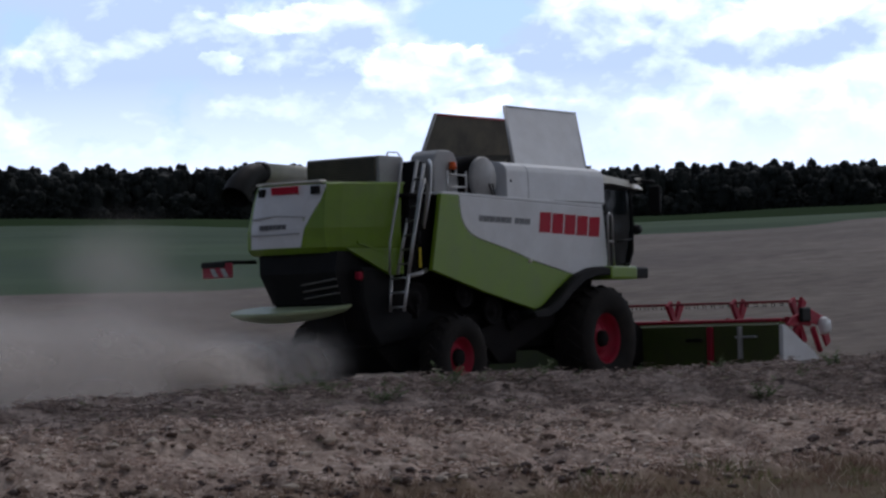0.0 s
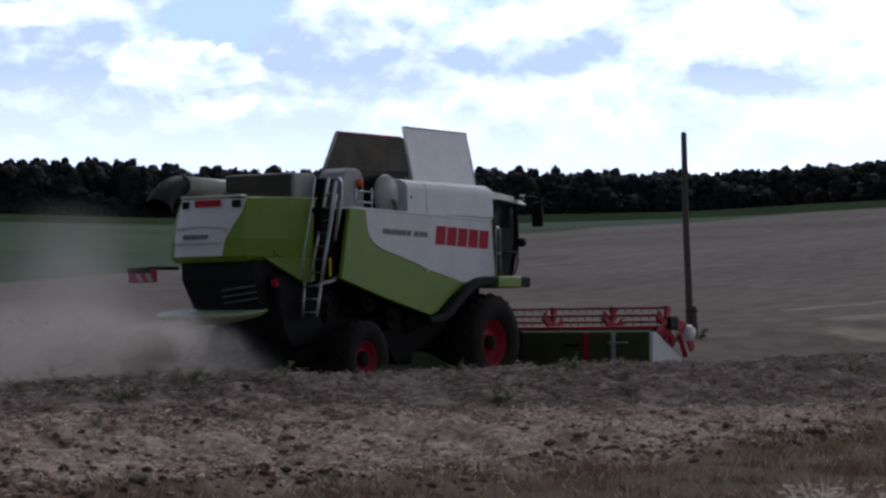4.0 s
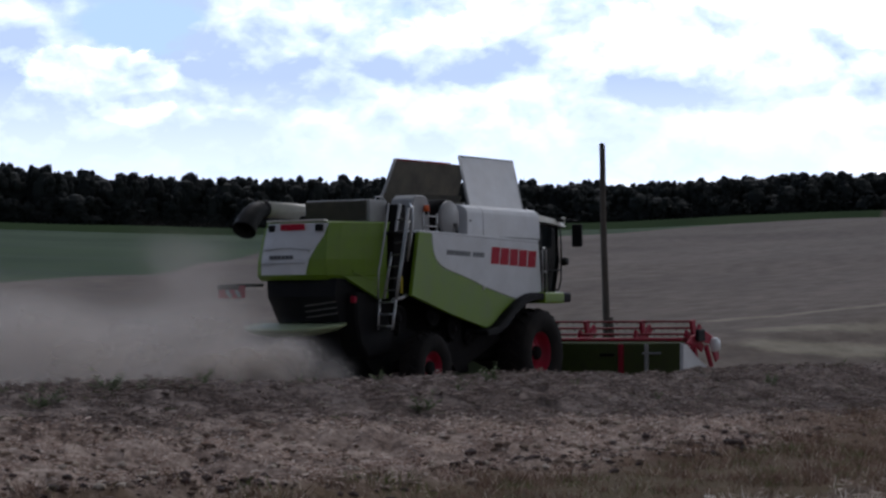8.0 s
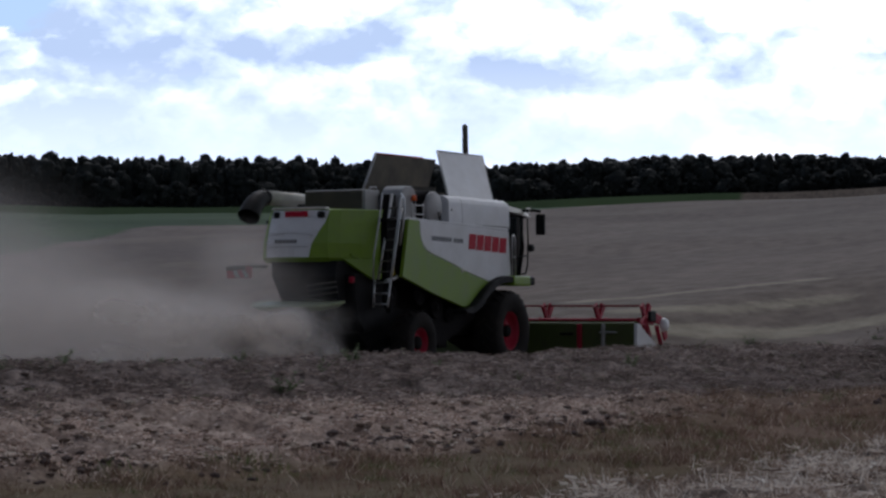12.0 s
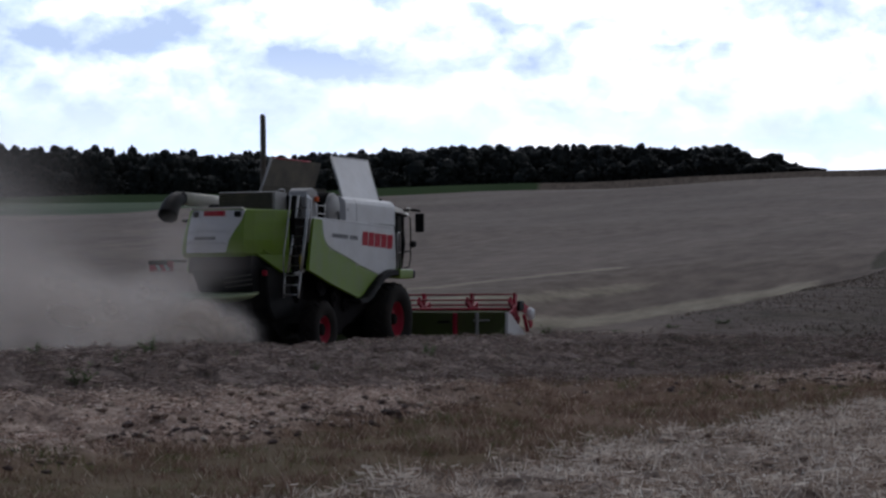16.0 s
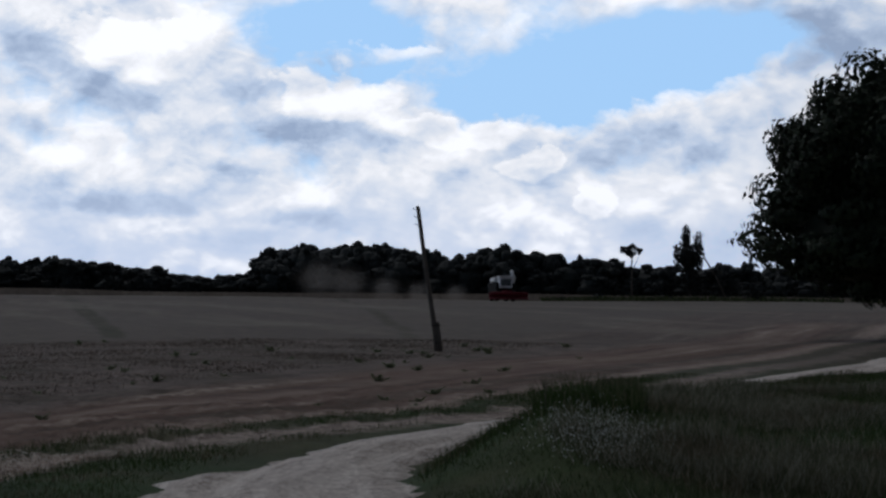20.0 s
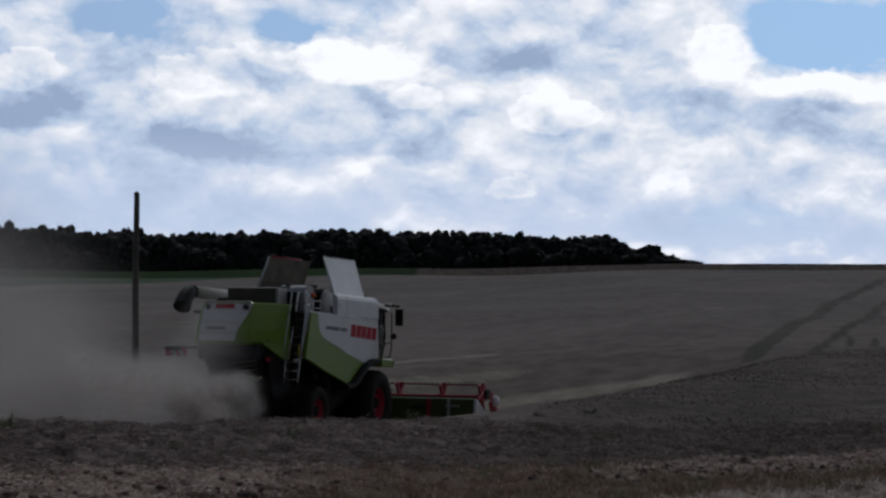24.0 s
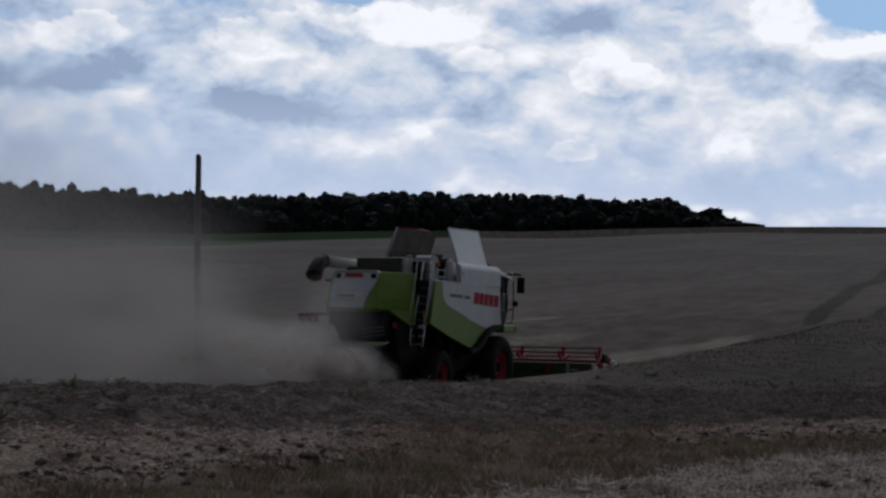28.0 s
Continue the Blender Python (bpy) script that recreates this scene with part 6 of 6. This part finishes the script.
def make_wood(name, label, az0, az1, tops, rows, spacing, rng, uneven):
    quads, trunks = [], bmesh.new()
    d0 = 507.0
    for row in range(-1, rows):
        az = az0 + rng.uniform(0, 0.3)
        while az < az1 - (1.3 if row < 0 else 0):
            d = d0 + row * (9 if row > 0 else 5) + rng.uniform(-3, 3)
            p = bearing(az, d)
            z = ground_z(p.x, p.y)
            top = EYE_HEIGHT + d * math.tan(radians(np.interp(az, tops[0], tops[1]) + rng.uniform(-uneven, uneven) * (0.35 if 13 < az < 17.2 else 1)))
            h = max(1.2, top - z)
            if row < 0:                         # lower trees along the edge
                h *= rng.uniform(0.4, 0.8)
            wide = rng.uniform(0.75, 1.35) * (2.0 + 0.13 * h) * spacing / 0.44
            quads.append(lumpy_crown((p.x, p.y, z + h * 0.52), (wide * 1.15, wide * 1.15, h * 0.48), 20 if row >= 0 else 14, 780 if row == 0 else 500, 0.27 * (spacing / 0.44) ** 0.8, rng))
            quads.append(crown_core((p.x, p.y, z + 0.9), (wide * 1.5, 1.6, min(1.3, h * 0.3))))
            quads.append(crown_core((p.x, p.y, z + h * 0.46), (wide * 0.7, wide * 0.7, h * 0.40)))
            if row == -1:
                quads.append(crown_leaves((p.x, p.y - 2, z + 1.2), (4.4, 2.0, min(2.6, h * 0.6)), 200, 0.5, 12, rng, 0.05, (0.4, 0.6)))
                quads.append(crown_core((p.x, p.y, z + 0.8), (3.6, 2.0, min(2.4, h * 0.55))))
            tube([(p.x, p.y, z - 0.5), (p.x + rng.uniform(-0.4, 0.4), p.y, z + h * 0.7)], 0.18, 5, trunks, r_end=0.06)
            az += spacing * rng.uniform(0.6, 1.4)
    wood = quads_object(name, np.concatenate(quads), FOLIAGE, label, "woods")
    tagged(part("trunks", trunks, BARK, wood), kind="stuff")
    return wood


LEFT_TOPS = ((-30, -18.7, -15.4, -11.3, -8.7, -5.2, -1.8, 2.3, 6.1, 8.6, 11.2, 13.15, 13.9, 14.4, 14.77, 15.25, 15.73, 15.9, 16.06, 16.25, 16.47, 16.88), (3.58, 3.58, 3.60, 3.55, 3.41, 3.24, 3.28, 3.14, 3.20, 3.39, 3.36, 3.36, 3.26, 3.31, 3.39, 3.18, 3.05, 3.08, 3.15, 3.0, 2.87, 2.66))
RIGHT_TOPS = ((29.4, 29.9, 30.6, 31.2, 33, 35.2, 36.5, 37.6, 39.0, 40.6, 41.6, 42.4, 42.9, 43.6, 44.7, 45.9, 46.6, 48.0, 48.8, 50.0, 50.8, 52.6, 54, 57, 64),
              (2.78, 2.90, 3.18, 3.32, 3.42, 3.50, 3.46, 3.54, 3.50, 3.22, 3.10, 3.22, 3.62, 3.88, 3.90, 4.02, 3.80, 3.74, 3.82, 3.70, 3.56, 3.32, 3.38, 3.4, 3.4))
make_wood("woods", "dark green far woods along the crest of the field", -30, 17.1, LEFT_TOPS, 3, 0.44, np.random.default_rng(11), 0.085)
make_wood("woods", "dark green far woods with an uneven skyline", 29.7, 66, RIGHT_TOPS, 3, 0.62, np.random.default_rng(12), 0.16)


def make_tree(name, label, az, d, h, crown, n, size, lumps, seed, material, limbs=5, trunk_r=0.3, bole=0.3, sink=0.0, lump_size=(0.20, 0.36), hollow=0.35, core=0.0):
    """crown: half width across, half depth, half height, height of the centre, shift across."""
    rng = np.random.default_rng(seed)
    p = bearing(az, d)
    ob = empty(name, label, "tree")
    bm = tube([(0, 0, -0.4), (0.1, 0, h * bole), (crown[4] * 0.5, 0, h * 0.75)], trunk_r, 10, r_end=trunk_r * 0.35)
    part("trunk", bm, BARK, ob)
    for k in range(limbs):
        a = k * math.tau / limbs + rng.uniform(-0.4, 0.4)
        b = Vector((0.1, 0, h * (bole + 0.08 * k)))
        e = Vector((math.cos(a) * crown[0] * 0.7 + crown[4], math.sin(a) * crown[1] * 0.7, crown[3] + rng.uniform(-0.4, 0.6) * crown[2]))
        part("limb", tube([b, (b + e) / 2 + Vector((0, 0, -0.3)), e], trunk_r * 0.4, 6, r_end=0.04), BARK, ob)
    leaves = crown_leaves((crown[4], 0, crown[3]), crown[:3], n, size, lumps, rng, hollow, lump_size)
    if core:
        leaves = np.concatenate([leaves, crown_core((crown[4], 0, crown[3]), [r * core for r in crown[:3]], 9, 16)])
    lv = quads_object("crown", leaves, material, "", "", kind="stuff")
    lv.parent = ob
    ob.matrix_basis = pose(p.x, p.y, ground_z(p.x, p.y) - sink, 0, 0, -az)
    return ob


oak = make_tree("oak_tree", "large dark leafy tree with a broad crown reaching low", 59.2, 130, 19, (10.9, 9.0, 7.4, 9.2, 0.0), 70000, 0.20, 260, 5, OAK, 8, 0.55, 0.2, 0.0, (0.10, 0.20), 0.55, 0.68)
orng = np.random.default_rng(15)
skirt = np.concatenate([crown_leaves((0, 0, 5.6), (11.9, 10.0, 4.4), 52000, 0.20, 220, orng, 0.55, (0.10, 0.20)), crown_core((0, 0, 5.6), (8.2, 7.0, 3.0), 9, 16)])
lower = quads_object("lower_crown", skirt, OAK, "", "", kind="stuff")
lower.parent = oak
make_tree("tree", "tall narrow dark tree standing out above the wood", 53.15, 400, 14.2, (2.9, 2.4, 5.9, 8.0, 0.0), 3600, 0.30, 26, 6, FOLIAGE, 5, 0.22, lump_size=(0.22, 0.40), core=0.35)
make_tree("tree", "short bushy tree beside the tall one", 53.9, 402, 9.0, (3.4, 2.4, 3.6, 4.2, 0.0), 1100, 0.36, 22, 8, FOLIAGE, 5, 0.2)
make_tree("tree", "thin tree with an umbrella-shaped crown above the wood", 51.75, 420, 12.6, (2.4, 1.8, 1.3, 11.0, 0.0), 900, 0.26, 22, 9, FOLIAGE, 5, 0.22, 0.6)
for az, d, h, s in ((50.2, 395, 2.2, 1), (50.9, 398, 2.6, 2), (51.6, 392, 1.8, 3), (52.4, 396, 2.4, 4), (54.6, 360, 2.6, 5), (49.9, 400, 1.6, 6)):
    make_tree("shrub", "low dark shrub at the foot of the wood", az, d, h, (3.2, 2.0, h * 0.5, h * 0.45, 0.0), 260, 0.34, 12, 60 + s, FOLIAGE, 3, 0.06)
lp = bearing(53.35, 399)
dead = empty("dead_tree", "bare broken tree leaning against the tall one", "tree")
part("trunk", tube([(0, 0, 10.6), (1.6, 0, 7.8), (3.2, 0, 5.1), (5.6, 0, -0.3)], 0.12, 6, r_end=0.2), BARK, dead)
dead.matrix_basis = pose(lp.x, lp.y, ground_z(lp.x, lp.y), 0, 0, -53)
for az, d, w in ((26.45, 497, 1.4), (27.2, 498, 0.7), (24.0, 498, 0.6)):
    make_tree("shrub", "tiny dark bush on the skyline", az, d, 0.9, (w, 0.8, 0.5, 0.4, 0.0), 60, 0.22, 6, int(az * 10), FOLIAGE, 2, 0.05)


# ---- the far harvester ----
DULL_RED = surface("dull_red_paint", (0.10, 0.010, 0.016), 0.8, vary=0.2, spec=0.15)


def make_far_harvester():
    ob = empty("far_combine_harvester", "small red and white combine harvester working far off", "combine harvester")
    # x forward
    part("body", prism([(-4.5, 1.2), (0.6, 1.0), (0.6, 2.6), (-1.0, 3.0), (-4.5, 2.8)], -1.4, 1.4, "y", 0.05), DARK, ob, "dark body")
    part("grain_tank", block(-3.6, -0.6, -1.35, 1.35, 2.7, 3.5, 0.06), WHITE, ob)
    part("cab", block(-0.6, 1.0, -0.95, 0.95, 1.9, 3.5, 0.08), WHITE, ob, "white cab")
    part("windscreen", block(0.99, 1.03, -0.8, 0.8, 2.2, 3.25, 0.02), GLASS_DARK, ob, "dark windscreen")
    part("cab_roof", block(-0.8, 1.25, -1.05, 1.05, 3.5, 3.68, 0.05), WHITE, ob)
    part("unloading_auger", tube([(-1.5, 1.5, 2.2), (-1.3, 1.75, 3.4), (-1.0, 1.3, 4.6)], 0.28, 10), WHITE, ob, "white unloading auger, raised")
    part("side_cover", block(-3.4, 0.2, 1.41, 1.48, 1.4, 2.7, 0.03), WHITE, ob)
    part("feeder_house", block(0.6, 2.4, -0.6, 0.6, 0.6, 1.5, 0.03), DULL_RED, ob)
    part("header", prism([(2.2, 0.15), (2.2, 1.1), (2.5, 1.15), (2.6, 0.5), (3.6, 0.12)], -2.9, 2.9, "y", 0.02), DULL_RED, ob, "dull red cutting header")
    part("reel", tube([(3.1, -2.8, 0.95), (3.1, 2.8, 0.95)], 0.26, 8), DULL_RED, ob, "dull red reel")
    for x, y, r in ((0.3, -1.25, 0.8), (0.3, 1.25, 0.8), (-3.6, -1.1, 0.5), (-3.6, 1.1, 0.5)):
        part("wheel", lathe([(0, y - 0.22), (r, y - 0.22), (r, y + 0.22), (0, y + 0.22)], 18, x=x, z=r), RUBBER, ob)
    return ob


FAR_HARVESTER = make_far_harvester()


# ---- dust ----
def dust_material(seed, strength):
    m = bpy.data.materials.new("dust")
    m.use_nodes = True
    t = m.node_tree
    t.nodes.clear()
    out = t.nodes.new("ShaderNodeOutputMaterial")
    tc = t.nodes.new("ShaderNodeTexCoord")
    co = tc.outputs["Object"]
    sep = t.nodes.new("ShaderNodeSeparateXYZ")
    t.links.new(co, sep.inputs[0])
    r = ma(t, "SQRT", ma(t, "ADD", ma(t, "POWER", sep.outputs[0], 2.0), ma(t, "POWER", sep.outputs[2], 2.0)))
    n = noise_tex(t, mapped(t, co, shift=(seed * 3.1, seed, seed * 1.7)), 1.5, 6, 0.6, 0.4)
    r = ma(t, "ADD", r, ma(t, "MULTIPLY", ma(t, "SUBTRACT", n, 0.5), 1.3))
    edge = ramp(t, r, [(0.0, 1.0), (0.40, 0.80), (0.70, 0.22), (0.92, 0.0)])
    rim = ramp(t, ma(t, "SQRT", ma(t, "ADD", ma(t, "POWER", sep.outputs[0], 2.0), ma(t, "POWER", sep.outputs[2], 2.0))), [(0.25, 1.0), (0.62, 0.42), (0.97, 0.0)])
    alpha = ma(t, "MULTIPLY", ma(t, "MULTIPLY", edge, rim), strength)
    dif, trn, tra = t.nodes.new("ShaderNodeBsdfDiffuse"), t.nodes.new("ShaderNodeBsdfTranslucent"), t.nodes.new("ShaderNodeBsdfTransparent")
    for s in (dif, trn):
        s.inputs["Color"].default_value = (0.68, 0.63, 0.585, 1)
    add, mx = t.nodes.new("ShaderNodeMixShader"), t.nodes.new("ShaderNodeMixShader")
    add.inputs[0].default_value = 0.6
    t.links.new(dif.outputs[0], add.inputs[1])
    t.links.new(trn.outputs[0], add.inputs[2])
    t.links.new(alpha, mx.inputs[0])
    t.links.new(tra.outputs[0], mx.inputs[1])
    t.links.new(add.outputs[0], mx.inputs[2])
    t.links.new(mx.outputs[0], out.inputs[0])
    return m


def dust_puff_mesh(material, seed):
    """Two bowed sheets of blown dust, one behind the other."""
    rng = np.random.default_rng(seed)
    bm = bmesh.new()
    for layer in (-0.25, 0.25):
        rings = []
        for r in (0.0, 0.2, 0.4, 0.6, 0.8, 1.0):
            ring = []
            for k in range(1 if r == 0 else 20):
                a = k * math.tau / 20
                ring.append(bm.verts.new((r * math.cos(a), layer + 0.12 * r * r * (1 if layer > 0 else -0.6) + rng.uniform(-0.02, 0.02), r * math.sin(a))))
            rings.append(ring)
        for a, b in zip(rings, rings[1:]):
            for k in range(20):
                if len(a) == 1:
                    bm.faces.new((a[0], b[k], b[(k + 1) % 20])).smooth = True
                else:
                    bm.faces.new((a[k], b[k], b[(k + 1) % 20], a[(k + 1) % 20])).smooth = True
    me = bpy.data.meshes.new("dust_puff")
    bm.to_mesh(me)
    bm.free()
    me.materials.append(material)
    return me


# how far behind the machine, across, height, half width, half height, thickness of each puff
PUFFS = []
prng = np.random.default_rng(3)
for k in range(46):
    f = (k / 45) ** 1.1
    s = 0.3 + 18.0 * f
    PUFFS.append((s, prng.uniform(-1.0, 1.0) * (0.5 + f), 0.25 + prng.uniform(0.0, 1.0) * (0.5 + 1.5 * f), 1.2 + 1.8 * f, 0.6 + 1.0 * f, 0))
for k in range(15):
    f = k / 14
    PUFFS.append((6.5 + 12.5 * f, prng.uniform(-2, 2), 1.7 + 1.3 * f + prng.uniform(-0.4, 0.6), 2.0 + 1.6 * f, 1.3 + 0.9 * f, 1))


for s_, a_, z_, r_ in ((-0.9, 0.95, 0.25, 1.0), (-0.5, 0.5, 0.2, 0.9), (-0.3, 1.2, 0.5, 1.1), (0.1, 0.2, 0.35, 1.0), (0.5, 0.9, 0.55, 1.2), (-0.1, -0.4, 0.45, 0.9), (-0.5, 0.1, 0.65, 0.9), (0.4, -0.5, 0.75, 1.0), (-0.8, 0.5, 0.4, 0.9), (0.2, -0.2, 0.2, 0.9)):
    PUFFS.append((s_, a_, z_, r_, r_ * 0.62, 0))
for k in range(16):                             # thick dust under the spreader, close beside the wheels
    f = k / 15
    PUFFS.append((0.25 + 2.6 * f, -0.80 + 0.25 * math.sin(k * 2.3), 0.10 + 0.60 * ((k * 0.618) % 1.0), 0.66 + 0.3 * f, 0.50 + 0.14 * f, 2))
DRIFTING = len(PUFFS)                           # from here on the wind carries the puffs up along the machine
for k in range(7):
    PUFFS.append((2.4 + 0.3 * k, prng.uniform(-1.3, 0.5), 0.9 + 0.22 * k, 1.3, 0.8, 1))
for k in range(9):                              # thin haze that has risen high over the lane
    PUFFS.append((9 + 1.6 * k, prng.uniform(-2, 2), 2.6 + 0.42 * k, 3.4, 2.4, 3))


def make_dust():
    ob = empty("dust_cloud", "drifting grey-brown dust cloud trailing behind the harvester", "dust cloud")
    meshes = [dust_puff_mesh(dust_material(k, (0.37, 0.37, 0.20, 0.20, 0.10, 0.10, 0.10, 0.92, 0.055)[k]), 90 + k) for k in range(9)]
    puffs = []
    for k, (s, across, z, rx, rz, kind) in enumerate(PUFFS):
        me = meshes[(0, 4 + k % 3, 7, 8)[kind]] if kind else meshes[k % 2 if s < 6.5 else 2 + k % 2]
        puff = tagged(new("dust_puff", me), kind="stuff")
        puff.parent = ob
        puff.scale = (rx, rx * 0.6, rz)
        puff.location = (-6.3 - s, across, z + 0.25)
        puffs.append(puff)
    return ob, puffs


DUST, DUST_PUFFS = make_dust()


def make_far_dust():
    ob = empty("dust_cloud", "thin grey dust hanging behind the far harvester", "dust cloud")
    me = dust_puff_mesh(dust_material(9, 0.10), 99)
    for az, d, z, r in ((44.2, 372, 3.2, 5.5), (44.9, 366, 2.4, 4.6), (45.8, 362, 1.6, 3.6), (46.6, 360, 1.2, 3.0), (47.5, 358, 1.0, 2.6)):
        p = bearing(az, d)
        puff = tagged(new("dust_puff", me), kind="stuff")
        puff.parent = ob
        puff.matrix_basis = pose(p.x, p.y, ground_z(p.x, p.y) + z, 0, 0, -az) @ Matrix.Diagonal((r, r * 0.5, r * 0.8, 1.0))
    return ob


make_far_dust()
scene.cycles.transparent_max_bounces = 180

# ---- what moves ----
HARVESTER_ROWS = [  # seconds, x, y, heading in degrees from the y axis, clockwise
    (0, -4.39, 39.27, 27.71), (0.5, -4.10, 39.66, 28.29), (1, -3.79, 40.06, 28.59), (1.5, -3.53, 40.48, 28.84),
    (2, -3.20, 40.92, 29.22), (2.5, -2.92, 41.36, 29.38), (3, -2.60, 41.81, 29.69), (3.5, -2.33, 42.25, 29.78),
    (5.5, -1.13, 44.46, 29.63), (6, -0.82, 44.94, 29.71), (6.5, -0.50, 45.40, 30.04), (7, -0.22, 45.87, 30.39),
    (7.5, 0.10, 46.38, 30.50), (8, 0.39, 46.88, 30.65), (8.5, 0.72, 47.41, 30.60), (9, 1.03, 47.92, 30.63),
    (9.5, 1.33, 48.42, 30.74), (10, 1.64, 48.92, 30.75), (10.5, 1.94, 49.43, 30.86), (11, 2.26, 49.96, 30.87),
    (11.5, 2.55, 50.55, 30.90), (13.5, 3.86, 53.46, 30.54), (14, 4.16, 54.08, 30.63), (14.5, 4.47, 54.69, 30.48),
    (15, 4.79, 55.26, 30.29), (15.5, 5.08, 55.80, 30.15), (16, 5.37, 56.26, 30.11), (16.5, 5.62, 56.68, 29.58),
    (17, 5.93, 57.08, 28.91), (23, 8.62, 62.00, 29.82), (23.5, 8.90, 62.38, 30.42), (24, 9.19, 62.74, 31.22),
    (24.5, 9.38, 63.07, 31.77), (25, 9.63, 63.41, 32.05), (25.5, 9.90, 63.76, 32.54), (26, 10.22, 64.12, 33.19),
    (26.5, 10.48, 64.48, 33.63), (27, 10.79, 64.85, 33.75), (27.5, 11.10, 65.25, 33.33), (28, 11.43, 65.67, 33.17),
]

# seconds, depth of the wheels in the stubble, pitch in degrees as the machine rides over the field's swell
LIE = ((0.0, 1.0, 3.0, 5.5, 7.0, 9.0, 11.0, 14.0, 28.0), (0.0, 0.0, 0.04, 0.08, 0.10, 0.07, 0.05, 0.0, 0.0), (0.5, 0.5, 0.35, 0.0, -0.2, 0.1, 0.3, 0.5, 0.5))


def motions():
    rows = []
    for t, x, y, az in HARVESTER_ROWS:
        sink, nose = np.interp(t, LIE[0], LIE[1]), np.interp(t, LIE[0], LIE[2])
        rows.append((t, pose(x, y, float(ground_arrays(np.array([x]), np.array([y]), lumps=False)[0]) - sink, -0.36, nose, 90 - az)))
    walk(HARVESTER, rows)
    walk(DUST, [(t, pose(x, y, 0.0, 0, 0, 90 - az)) for t, x, y, az in HARVESTER_ROWS])
    gone, last = [0.0], HARVESTER_ROWS[0]
    for row in HARVESTER_ROWS[1:]:
        gone.append(gone[-1] + math.hypot(row[1] - last[1], row[2] - last[2]))
        last = row
    times = [k * 0.5 for k in range(57)]
    way = np.interp(times, [r[0] for r in HARVESTER_ROWS], gone)
    for wheel, r in zip(WHEELS, (0.87, 0.87, 0.66, 0.66)):
        place = wheel.location.copy()
        walk(wheel, [(t, Matrix.Translation(place) @ Matrix.Rotation(s / r, 4, "Y")) for t, s in zip(times, way)])
    place = REEL.location.copy()
    walk(REEL, [(t, Matrix.Translation(place) @ Matrix.Rotation(radians(85) * t, 4, "Y")) for t in times])
    # each puff faces across the lane, rolls and drifts a little
    for k, puff in enumerate(DUST_PUFFS):
        p, rows = puff.location.copy(), []
        for j in range(15):
            a = j * 2.0 * 0.5 + k * 1.7
            late = smooth01(j * 2.0, 6, 15)
            blown = Vector((1.5 * late, 0, 0)) if k >= DRIFTING and PUFFS[k][5] == 1 else Vector((0, 0, 5.0 * (late - 1))) if PUFFS[k][5] == 3 else Vector((0, 0, 1.4 * (late - 1) if PUFFS[k][5] == 1 else 0.0))
            rows.append((j * 2.0, Matrix.Translation(p + blown + Vector((0.35 * math.sin(a), 0.2 * math.cos(a * 0.8), 0.16 * math.sin(a * 1.3)))) @ Matrix.Rotation(radians(-58 + 12 * math.sin(k)), 4, "Z") @ Matrix.Rotation(0.25 * math.sin(a * 0.6 + k), 4, "Y")))
        walk(puff, rows)
    rows = []
    for t in (0.0, 18.0, 21.0, 28.0):
        p = bearing(48.60 + 0.045 * (t - 18.0), 352.0 - 0.3 * (t - 18))
        rows.append((t, pose(p.x, p.y, ground_z(p.x, p.y), 0, 0, -90 - 35)))
    walk(FAR_HARVESTER, rows)


motions()
